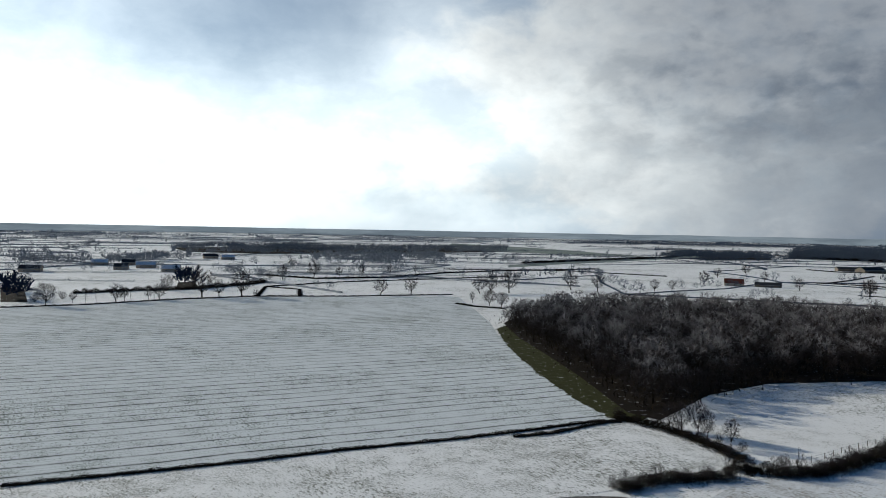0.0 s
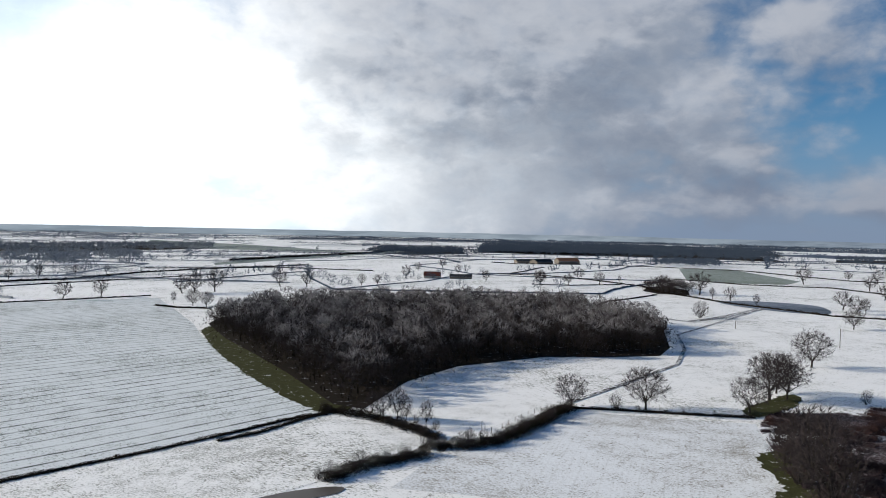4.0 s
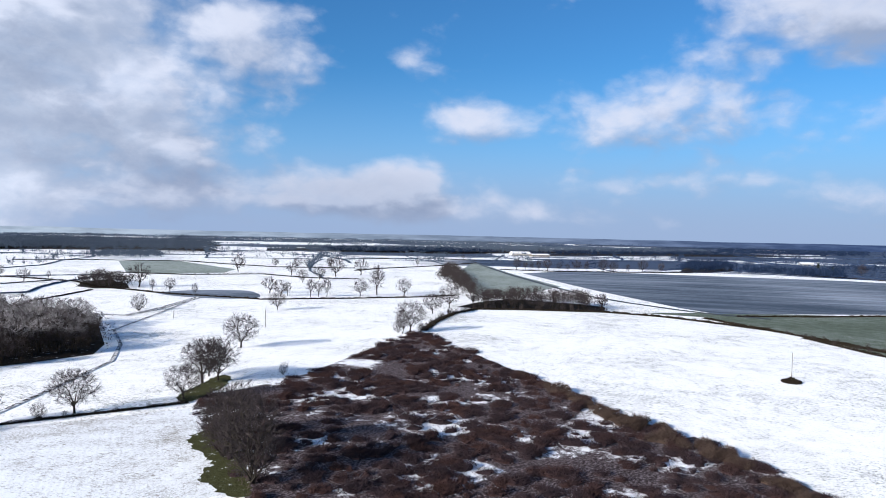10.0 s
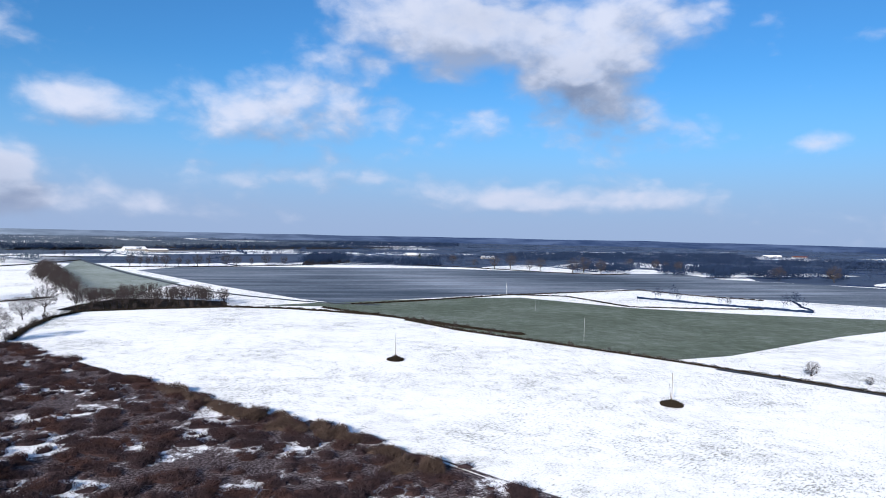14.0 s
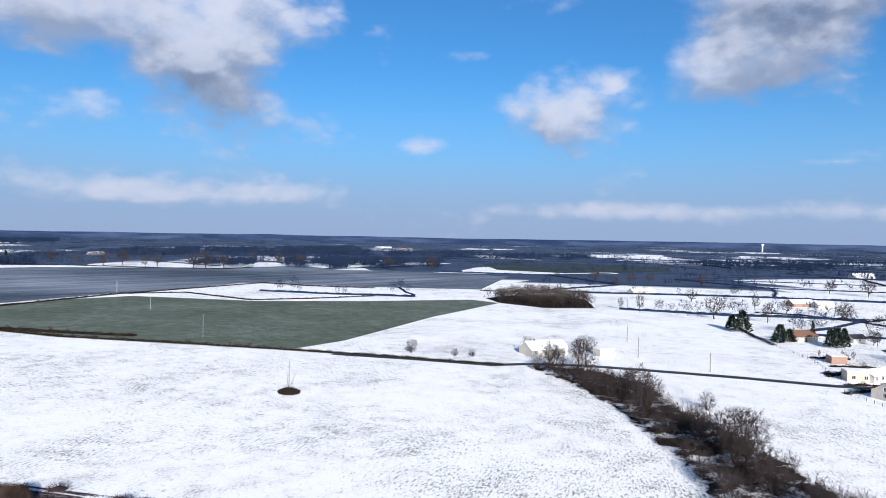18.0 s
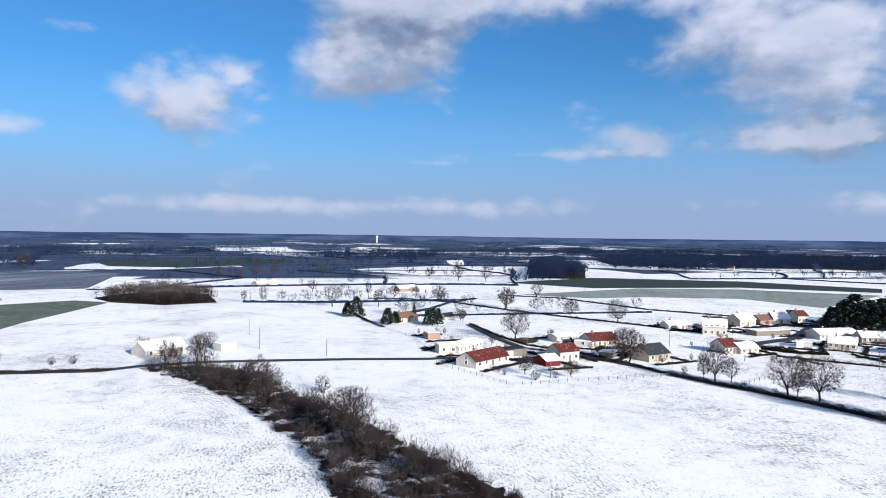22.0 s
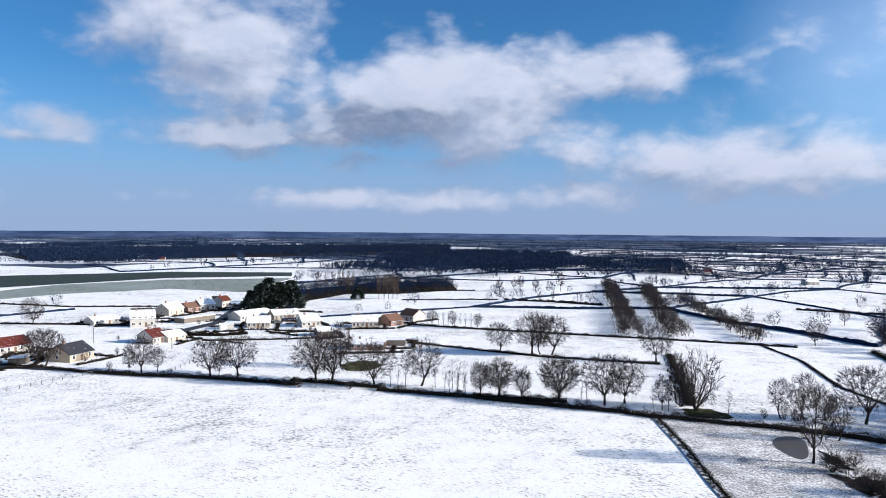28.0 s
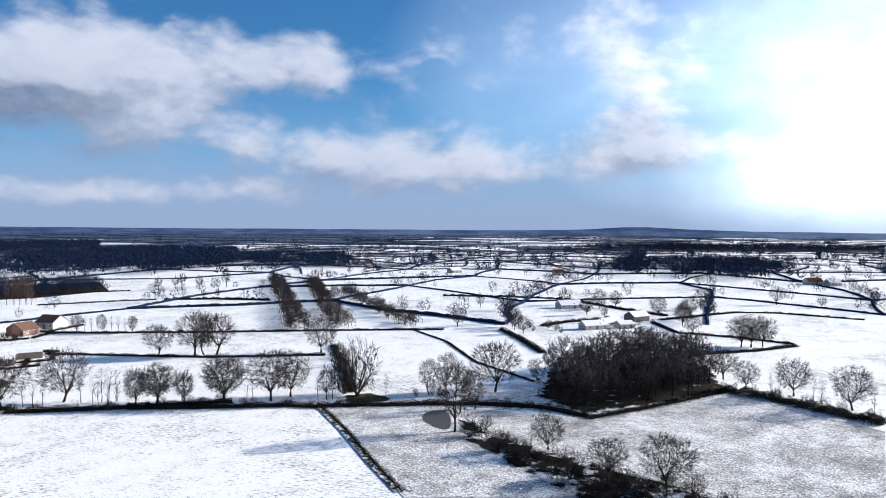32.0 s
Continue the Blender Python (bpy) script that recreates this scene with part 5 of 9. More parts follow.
grass_patch(rounded([(-53.4, -238), (-60.5, -245.2), (-66.7, -243.8), (-68.2, -235.6), (-62.4, -227.5), (-54.7, -227.7)], 1), 0.110, "snowless grass under garden trees")
grass_patch(rounded([(92.2, -298.6), (87.7, -308.8), (79.4, -302.6), (80.1, -292.3), (86, -288.9)], 1), 0.114, "snowless grass under an oak")
grass_patch(rounded([(-124.5, -154.8), (-131.1, -154.4), (-132.3, -147.7), (-130.9, -142.9), (-124.5, -145.5), (-121.3, -149.6)], 1), 0.118, "snowless grass beside a bushy tree")
# roads and ditches
ribbon("road", [(236.1, -133), (210.6, -153.3), (187, -170.1), (182, -181.8), (168.9, -197.2), (148.9, -211.3), (127, -225.7), (103.2, -239.2), (92.8, -248.8)], 4.2, 0.122, ASPHALT, "narrow wet asphalt lane between snowy fields", lift=0.12)
ribbon("road", [(95.6, -255.7), (86.9, -269.1), (78.5, -278.9), (61.3, -275.5), (28, -257.7)], 4, 0.126, ASPHALT, "village lane with wet dark asphalt", lift=0.12)
ribbon("road", [(125.6, -335.4), (96.8, -297.1), (77.6, -276.2)], 4, 0.130, ASPHALT, "village lane with wet dark asphalt", lift=0.12)
ribbon("road", [(10.7, -305.8), (-8, -342.9), (-21.1, -363.2), (-33.6, -421), (-46, -479.8)], 6, 0.134, ASPHALT, "wet asphalt village street", lift=0.12)
ribbon("road", [(1104, 420.3), (921.8, 326.9), (760.1, 239), (625.2, 159.6), (537.1, 105.1), (501.4, 70.3), (471.2, 33.6), (458, 12), (449.9, -19)], 5, 0.138, ASPHALT, "country road crossing the fields", lift=0.12)
ribbon("road", [(1104, 420.3), (1171.4, 402), (1513.5, 500.4)], 5, 0.142, ASPHALT, "country road crossing the fields", lift=0.12)
ribbon("ditch", [(106.6, 156.1), (121.2, 163.4), (142.5, 174.4), (174.6, 191.3), (199.6, 215.3), (226.8, 249.5), (273.9, 275.4), (336, 310.6)], 1.5, 0.146, DITCH, "muddy ditch winding through a snowy pasture", lift=0.02)
ribbon("ditch", [(-113, -150), (-104.3, -129.7), (-95.2, -110.6), (-88.3, -94.7)], 1.6, 0.150, DITCH, "dark wet ditch beside a field", lift=0.02)
ribbon("ditch", [(260.3, 305.2), (266.7, 286.1), (296.1, 295.2), (341.1, 315.9), (363.6, 326.8)], 5, 0.154, DITCH, "muddy stream bed", lift=0.02)
# hedges
hedge([(-74, 117.4), (-62.1, 122.1), (-49.2, 127.1), (-35.3, 132.9), (-20.1, 140), (2.7, 148.6), (22, 157.5), (37.8, 165.6), (43, 165)], 1.6, 0.9)
hedge([(42.6, 169.3), (53.2, 156.7), (57.6, 146.1), (60.6, 137.5)], 3, 3, "thick dark leafless hedge between snowy fields", size=.15, dense=420)
hedge([(56.3, 133.6), (60.1, 131.1), (68.4, 130.1), (79.4, 135.3), (89.2, 142), (103.5, 151.4)], 3.6, 3.2, "thick dark leafless hedge between snowy fields", size=.15, dense=520)
hedge([(103.5, 151.4), (112.7, 146.3), (128.1, 136.5), (142.9, 127.8)], 1.6, 1)
hedge([(31.2, 120.7), (39.4, 125.5), (47.2, 127.4), (54.9, 128.6)], 3.4, 3, "bushy leafless hedge at a field corner", size=.14, dense=520)
hedge([(16, 151.4), (24.9, 154.5), (35.9, 162.3), (43.9, 166.7)], 1.6, 1)
hedge([(315.1, 530.4), (344.3, 512), (399.3, 515.4)], 1.5, 1)
hedge([(347.2, 667.5), (392.2, 632), (406.2, 567.8), (404.5, 492.7), (378.7, 440.9)], 2.2, 1.4)
hedge([(378.7, 440.9), (375.8, 406.3), (367.1, 354), (371.1, 313.2), (372.8, 282.9), (414.1, 239.7), (454.2, 203.7), (477.6, 191.6)], 2.2, 1.6)
hedge([(285.6, 384.5), (320.6, 400.4), (359.8, 421.6)], 1.6, 1.2)
hedge([(365.5, 664), (413.6, 710.9), (485.9, 790.5)], 1.8, 1)
hedge([(599.2, 847.3), (670.8, 787), (735.3, 689.3), (712.3, 593.3), (702.8, 517.6), (750.4, 436.8)], 2.2, 1.4)
hedge([(506.2, 566.4), (526.3, 491.3), (582.4, 445.9), (566.2, 381.5), (584.4, 334.9)], 2.2, 1.4)
hedge([(475.1, 916.4), (491.6, 871), (587.1, 854)], 2.2, 1.5)
hedge([(707.2, 411.3), (763.3, 412), (882.6, 389.4), (1028.4, 382.8)], 2.2, 1.5)
hedge([(998.3, 576.9), (1129.2, 526.2), (1136.2, 423.6)], 2.2, 1.5)
hedge([(866.7, 288.2), (872.3, 225.2), (930.4, 135.8), (986.9, 61.2)], 2.5, 1.5)
hedge([(399.8, 144.8), (414.6, 115), (429.5, 72.9)], 3, 1.6, "thick dark leafless hedge between snowy fields")
hedge([(297.9, 132.4), (329.6, 140.9), (371.4, 147.5), (399.8, 144.8)], 3, 1.6, "thick dark leafless hedge between snowy fields")
hedge([(429.5, 72.9), (424.9, 39.3), (410.8, 11.1), (392.5, -17.4)], 3.5, 1.8, "thick dark leafless hedge between snowy fields")
hedge([(431.4, 16.5), (395.7, -14.1), (374, -34.8), (329.7, -71.1), (319, -81.8)], 3, 1.5, "thick dark leafless hedge between snowy fields")
hedge([(319, -81.8), (372.1, -31.1)], 3, 1.5, "thick dark leafless hedge between snowy fields")
hedge([(372.1, -31.1), (333.7, -54), (289.3, -92.6), (251, -124.5), (218.8, -148.8), (184.6, -173)], 3, 1.5, "thick dark leafless hedge between snowy fields")
hedge([(452.6, -0.5), (477.4, -42.3), (535, -119.2), (536.7, -126)], 2.4, 1.5, "thick dark leafless hedge between snowy fields")
hedge([(536.7, -126), (527.6, -163.9), (451.7, -184.4), (443.9, -223.4), (441.9, -273.9)], 2, 1.2)
hedge([(536.7, -126), (566.5, -184.4), (600.4, -252.1), (546.1, -277.4), (508.2, -313.8)], 2, 1.2)
hedge([(1074.3, -60), (979.3, -157.2), (878.5, -246.9), (842.4, -303.9), (869.3, -347.8)], 2.5, 1.4)
hedge([(448.6, -379.5), (396.8, -425.5)], 2, 1)
hedge([(212.6, -361.1), (176.7, -323.1), (158.6, -306.3)], 1.5, 1.2)
hedge([(190.6, -437.9), (172.7, -465.9)], 1.8, 1)
hedge([(237.5, -429.2), (215.4, -441.5), (176.3, -435), (120.7, -404.6), (79.7, -388.5), (43.3, -374.3), (13.5, -360.6)], 2, 1.3)
hedge([(176.3, -435), (174.2, -469.9)], 1.8, 1.2)
hedge([(164.8, -502.5), (122, -503.5), (54, -455.6), (17.9, -446.9), (-15.5, -438.7)], 2, 1.3)
hedge([(125.8, -337.5), (99.6, -305.1), (81, -287.2), (62.3, -279.5)], 1.6, 1.4)
hedge([(57.4, -278.1), (37.2, -264.5), (21.1, -249.9)], 2, 1.5, "thick dark leafless hedge between snowy fields")
hedge([(21.2, -250.9), (7.3, -241.8), (-3.5, -236.5), (-19.9, -226.1), (-36.8, -213.5)], 3.2, 2.2, "thick dark leafless hedge between snowy fields", dense=300)
hedge([(-56.8, -200.2), (-73.2, -187.8), (-88.9, -177.1), (-100.8, -171)], 3.2, 2.3, "thick dark leafless hedge between snowy fields", dense=330)
hedge([(-35.6, -220.1), (-47.2, -212), (-58.5, -202.7)], 3, 2.2, "thick dark leafless hedge between snowy fields", dense=330)
hedge([(-79.2, -182.7), (-96.2, -167.5), (-108.5, -157.4), (-113.2, -150.2)], 3, 2.1, "thick dark leafless hedge between snowy fields", dense=330)
hedge([(-113.2, -151.6), (-128, -138.3), (-134.9, -132.9), (-144.2, -123.6), (-152.7, -110.2), (-153.3, -97.4)], 4, 2.2, "thick dark leafless hedge between snowy fields", dense=330)
hedge([(-6.4, -324.2), (-12.6, -321.1), (-19.5, -318.3), (-31.1, -320.3)], 1.8, 2.9, "clipped dark evergreen garden hedge", HEDGE, size=.25, dense=260, name='garden_hedge')
hedge([(-12.2, -306.7), (-29.6, -303.2), (-50.4, -299.8), (-64.7, -300.2)], 1.6, 1.3)
hedge([(-90.1, -277.9), (-113.1, -249), (-127.9, -231.4), (-158.3, -207.4)], 2.4, 1.4)
hedge([(-106.8, -329.5), (-126.4, -310.4), (-152.2, -287.5), (-178.7, -266.3), (-206.3, -244.1), (-233.4, -220.2)], 2.4, 1.4)
hedge([(-137.6, -443.4), (-176.3, -435.8), (-198.6, -428.3)], 1.8, 1.2)
hedge([(-202, -425.1), (-226, -407.3), (-246.7, -378.7)], 3, 2.4)
hedge([(-157.7, -510), (-181.2, -504.2), (-212.3, -498.2)], 1.6, 1.2)
hedge([(-172.9, -221.3), (-149.7, -186.2), (-129.1, -157.2)], 3, 2)
hedge([(-223.5, -229.8), (-210.6, -197.3), (-186.6, -161.6), (-175.7, -129.5)], 1.2, 0.8)
hedge([(-251.8, -202.3), (-237.3, -181), (-216.4, -154.6)], 3, 2.6, "thick dark leafless hedge between snowy fields")
hedge([(-274, -195.6), (-293.2, -195.9), (-320.4, -187)], 3, 2.4, "thick dark leafless hedge between snowy fields")
hedge([(-322.6, -164.7), (-299.1, -142.2), (-304.7, -119.2), (-304, -96)], 2.4, 1.4)
hedge([(-300.5, -93.9), (-276.8, -101.5), (-255.3, -113), (-238.9, -116.9)], 3, 1.8)
hedge([(-334.8, -167.2), (-393.5, -152.7), (-407.9, -135.4), (-410.6, -94.3)], 2.4, 1.4)
hedge([(-345.4, -325.7), (-371.5, -291.2), (-386.6, -257.3), (-362.3, -203.9), (-352.1, -172.2)], 3, 2)
hedge([(-204.1, -84.7), (-204, -75.4), (-201.9, -66.1), (-198.1, -52.1), (-196.7, -43.7)], 5, 3.1, "thick dark leafless hedge between snowy fields", size=.17, dense=480)
hedge([(-151.6, -96.4), (-171.9, -90.7), (-205.2, -83.5)], 3, 1.6, "thick dark leafless hedge between snowy fields", dense=300)
hedge([(-113.5, -149.7), (-104.9, -129.4), (-95.7, -110.3), (-88.7, -94.4)], 1.4, 0.7)
hedge([(-227.3, 360.3), (-193.5, 379.7), (-160.6, 413.1), (-118.4, 442.1), (-59.4, 453.8), (6.8, 478.9)], 1.8, 1.1)
hedge([(-116.7, 442.5), (-129.2, 512.9), (-100.8, 495.3), (-91.4, 451.3)], 1.8, 1.2)
hedge([(-129.2, 512.9), (-83.6, 567.6), (0.5, 628.4), (63.6, 675.6)], 2, 1.3)
hedge([(-230.5, 438.3), (-203, 464.2), (-174.7, 479.1), (-148.8, 523.7), (-139.5, 553.6)], 5, 4.5)
hedge([(8.8, 421.5), (19.1, 407.9), (35.7, 399.2)], 3, 1.2)
hedge([(-167.4, 633.6), (-107.7, 599.5), (-47.2, 629.8), (0.5, 708.1), (72.2, 768.6), (186.7, 838.4)], 3, 2.2)
hedge([(0.4, 777.1), (73.2, 779.4), (137.7, 789.3), (230.8, 722.2)], 2.4, 1.4)
hedge([(107.4, 943.6), (221.5, 1074.1), (401.5, 1259.6), (651.3, 1701.2)], 5, 4.5)
hedge([(644.9, 1584.2), (756.6, 1478.6), (881.9, 1398)], 2.4, 1.3)
# gully scrub and hedgerow trees
GULLY = [(179.6, -179.5), (146.9, -170.5), (118.8, -156.1), (94.4, -141.1), (78.2, -128.9), (62.7, -113), (31.7, -81.2), (18.4, -115.3), (42.4, -130.5), (57.4, -140), (74.6, -150.7), (91.9, -161.8), (113.3, -171.9), (136.3, -188.6), (162.9, -190.7)]
BROOK = [(-129.1, -117), (-124.8, -102.4), (-123.7, -89.8), (-122.9, -76.3), (-123.6, -63.1), (-122.9, -55.6), (-121.5, -40.6), (-103.3, -51.4), (-108.1, -70.8), (-110.5, -80.5), (-115.9, -95.3), (-119, -105.5)]
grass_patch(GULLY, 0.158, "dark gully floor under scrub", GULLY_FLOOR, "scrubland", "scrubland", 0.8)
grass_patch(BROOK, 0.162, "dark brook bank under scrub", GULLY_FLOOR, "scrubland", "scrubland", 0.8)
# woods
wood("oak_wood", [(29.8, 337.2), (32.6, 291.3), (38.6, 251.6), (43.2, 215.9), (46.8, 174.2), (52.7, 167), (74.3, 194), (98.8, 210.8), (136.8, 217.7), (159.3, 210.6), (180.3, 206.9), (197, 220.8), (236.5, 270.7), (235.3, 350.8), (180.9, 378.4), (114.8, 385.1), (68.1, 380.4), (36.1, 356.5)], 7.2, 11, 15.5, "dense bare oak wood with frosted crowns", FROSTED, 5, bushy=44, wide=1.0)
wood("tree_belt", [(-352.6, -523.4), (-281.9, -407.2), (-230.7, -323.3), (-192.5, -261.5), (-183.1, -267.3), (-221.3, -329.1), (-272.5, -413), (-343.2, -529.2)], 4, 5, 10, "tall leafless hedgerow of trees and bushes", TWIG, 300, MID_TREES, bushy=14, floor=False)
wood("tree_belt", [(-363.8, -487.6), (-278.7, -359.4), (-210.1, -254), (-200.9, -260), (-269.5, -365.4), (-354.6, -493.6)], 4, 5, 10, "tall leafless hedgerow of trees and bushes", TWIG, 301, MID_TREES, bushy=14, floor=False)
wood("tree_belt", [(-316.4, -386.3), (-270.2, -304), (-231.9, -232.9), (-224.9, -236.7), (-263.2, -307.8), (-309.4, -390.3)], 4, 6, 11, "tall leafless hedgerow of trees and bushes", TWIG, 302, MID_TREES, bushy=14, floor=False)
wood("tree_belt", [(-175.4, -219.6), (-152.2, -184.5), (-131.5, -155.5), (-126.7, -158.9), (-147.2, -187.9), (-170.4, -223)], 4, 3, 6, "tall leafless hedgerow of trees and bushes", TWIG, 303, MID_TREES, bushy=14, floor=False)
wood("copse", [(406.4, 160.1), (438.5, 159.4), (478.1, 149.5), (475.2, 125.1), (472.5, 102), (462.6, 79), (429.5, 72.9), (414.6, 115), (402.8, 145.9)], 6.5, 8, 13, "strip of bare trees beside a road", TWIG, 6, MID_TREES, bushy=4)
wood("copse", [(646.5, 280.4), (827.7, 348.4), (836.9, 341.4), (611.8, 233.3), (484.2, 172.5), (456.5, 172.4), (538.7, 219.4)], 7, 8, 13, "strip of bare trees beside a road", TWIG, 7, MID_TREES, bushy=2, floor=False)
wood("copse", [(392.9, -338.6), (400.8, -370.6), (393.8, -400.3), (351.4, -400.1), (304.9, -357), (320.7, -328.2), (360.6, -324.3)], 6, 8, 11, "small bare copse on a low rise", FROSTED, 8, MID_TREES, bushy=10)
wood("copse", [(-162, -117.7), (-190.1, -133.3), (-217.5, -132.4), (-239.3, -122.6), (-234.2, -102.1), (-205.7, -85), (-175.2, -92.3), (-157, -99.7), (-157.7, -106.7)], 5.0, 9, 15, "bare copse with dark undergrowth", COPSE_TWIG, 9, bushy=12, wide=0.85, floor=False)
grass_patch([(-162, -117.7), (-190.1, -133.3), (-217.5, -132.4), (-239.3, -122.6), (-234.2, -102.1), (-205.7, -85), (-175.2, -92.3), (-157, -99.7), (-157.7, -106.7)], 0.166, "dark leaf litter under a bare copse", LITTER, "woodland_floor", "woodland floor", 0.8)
wood("copse", [(373.1, 453.9), (407.9, 489.7), (433.8, 495.1), (418.8, 453.5), (384.5, 412.7), (368, 428.3)], 7, 8, 12, "bare clump of trees on a bank", TWIG, 10, MID_TREES, bushy=10)
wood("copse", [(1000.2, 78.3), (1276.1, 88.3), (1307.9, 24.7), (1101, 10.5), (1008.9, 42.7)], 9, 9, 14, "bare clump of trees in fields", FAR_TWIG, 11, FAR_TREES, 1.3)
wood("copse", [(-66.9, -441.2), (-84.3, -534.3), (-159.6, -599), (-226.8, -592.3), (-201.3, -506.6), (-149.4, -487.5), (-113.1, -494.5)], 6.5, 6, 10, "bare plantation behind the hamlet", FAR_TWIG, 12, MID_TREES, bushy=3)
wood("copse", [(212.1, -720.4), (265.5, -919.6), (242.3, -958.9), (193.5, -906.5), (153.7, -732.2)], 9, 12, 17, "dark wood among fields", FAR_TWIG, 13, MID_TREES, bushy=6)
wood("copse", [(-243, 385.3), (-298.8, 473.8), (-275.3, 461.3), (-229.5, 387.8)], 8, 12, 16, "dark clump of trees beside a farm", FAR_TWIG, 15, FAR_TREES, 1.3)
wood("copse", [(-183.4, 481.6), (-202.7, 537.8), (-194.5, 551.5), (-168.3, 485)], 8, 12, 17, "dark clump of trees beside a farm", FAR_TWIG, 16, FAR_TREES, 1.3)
wood("far_woodland", [(-516.4, 1326.3), (-372.3, 1522.3), (-103.4, 1530.3), (164.3, 1762.3), (134.8, 1443.9), (-82.8, 1227.9), (-277.2, 1098.1), (-411.7, 1127.6)], 11.2, 8, 13, "distant bare woodland", HAZE_FROST_FAR, 100, FAR_TREES, 1.3, True, 0, 0.2)
wood("far_woodland", [(-111.1, 795.7), (-108.2, 936.8), (-66.6, 988.9), (-44.5, 871.4), (-57.7, 768.6)], 8.8, 8, 13, "bare wood in a valley", HAZE_FROST_FAR, 101, FAR_TREES, 1.3, False, 0, 0.2)
wood("far_woodland", [(-441.3, 699.7), (-460.3, 790.3), (-380.1, 782.4), (-361.7, 929.3), (-328.9, 845), (-346.1, 712.5), (-393.4, 675.5)], 8.8, 8, 13, "distant bare woodland", HAZE_FROST_FAR, 102, FAR_TREES, 1.3, False, 0, 0.2)
wood("far_woodland", [(-211.2, 893.9), (-130.2, 1125.5), (0.2, 1119.7), (0.3, 982), (-101.4, 877.9)], 8.8, 8, 13, "distant bare woodland", HAZE_FROST_FAR, 103, FAR_TREES, 1.3, False, 0, 0.2)
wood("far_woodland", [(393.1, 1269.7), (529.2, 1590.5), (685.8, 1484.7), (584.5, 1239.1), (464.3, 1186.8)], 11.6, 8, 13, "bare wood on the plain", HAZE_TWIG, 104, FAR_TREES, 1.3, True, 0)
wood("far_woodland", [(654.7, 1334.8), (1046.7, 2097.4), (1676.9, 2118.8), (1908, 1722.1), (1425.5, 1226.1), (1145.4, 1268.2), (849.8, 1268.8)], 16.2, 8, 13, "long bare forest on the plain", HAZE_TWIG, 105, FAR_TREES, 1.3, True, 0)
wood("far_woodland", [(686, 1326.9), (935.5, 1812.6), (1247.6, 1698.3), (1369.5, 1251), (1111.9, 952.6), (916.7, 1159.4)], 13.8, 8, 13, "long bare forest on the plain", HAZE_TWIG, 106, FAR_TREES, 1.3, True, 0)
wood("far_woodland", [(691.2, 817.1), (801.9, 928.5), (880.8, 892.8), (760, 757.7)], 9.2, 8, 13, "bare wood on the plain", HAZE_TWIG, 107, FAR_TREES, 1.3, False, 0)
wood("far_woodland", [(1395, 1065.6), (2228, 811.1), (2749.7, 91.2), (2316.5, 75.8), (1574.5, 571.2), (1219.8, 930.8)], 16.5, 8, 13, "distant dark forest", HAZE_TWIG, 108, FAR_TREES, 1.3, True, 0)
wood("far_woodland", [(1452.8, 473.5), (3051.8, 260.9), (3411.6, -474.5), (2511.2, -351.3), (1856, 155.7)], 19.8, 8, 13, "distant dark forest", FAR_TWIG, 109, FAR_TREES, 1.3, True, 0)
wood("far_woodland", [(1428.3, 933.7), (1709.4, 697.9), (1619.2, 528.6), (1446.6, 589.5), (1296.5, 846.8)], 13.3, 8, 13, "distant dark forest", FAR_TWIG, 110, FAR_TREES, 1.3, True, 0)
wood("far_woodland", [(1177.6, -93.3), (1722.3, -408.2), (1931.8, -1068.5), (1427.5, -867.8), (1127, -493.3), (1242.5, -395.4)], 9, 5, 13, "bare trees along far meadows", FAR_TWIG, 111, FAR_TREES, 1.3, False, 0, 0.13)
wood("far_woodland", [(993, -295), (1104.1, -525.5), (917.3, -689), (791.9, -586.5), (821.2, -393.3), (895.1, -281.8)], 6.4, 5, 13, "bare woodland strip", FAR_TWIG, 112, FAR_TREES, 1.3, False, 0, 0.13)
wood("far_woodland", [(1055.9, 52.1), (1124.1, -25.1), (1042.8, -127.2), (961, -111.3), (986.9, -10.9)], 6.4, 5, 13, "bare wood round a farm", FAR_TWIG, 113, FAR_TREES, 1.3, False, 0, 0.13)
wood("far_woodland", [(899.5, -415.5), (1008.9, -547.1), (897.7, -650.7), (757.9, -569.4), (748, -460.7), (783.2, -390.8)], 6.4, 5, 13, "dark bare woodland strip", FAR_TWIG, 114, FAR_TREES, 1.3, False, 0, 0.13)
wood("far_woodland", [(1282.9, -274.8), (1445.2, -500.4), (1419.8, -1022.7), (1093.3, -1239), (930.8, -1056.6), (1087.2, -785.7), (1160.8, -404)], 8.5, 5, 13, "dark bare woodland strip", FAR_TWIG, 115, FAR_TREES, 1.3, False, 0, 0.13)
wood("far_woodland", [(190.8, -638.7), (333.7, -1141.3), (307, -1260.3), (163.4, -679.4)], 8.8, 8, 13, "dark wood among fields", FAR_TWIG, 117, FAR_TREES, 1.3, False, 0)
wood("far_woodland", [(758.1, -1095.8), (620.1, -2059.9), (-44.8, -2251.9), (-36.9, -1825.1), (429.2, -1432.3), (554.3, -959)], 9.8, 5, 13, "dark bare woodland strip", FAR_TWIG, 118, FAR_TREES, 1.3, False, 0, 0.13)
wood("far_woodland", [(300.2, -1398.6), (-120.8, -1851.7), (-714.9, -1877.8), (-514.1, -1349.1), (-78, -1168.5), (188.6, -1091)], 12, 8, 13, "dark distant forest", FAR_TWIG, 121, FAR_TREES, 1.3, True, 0)
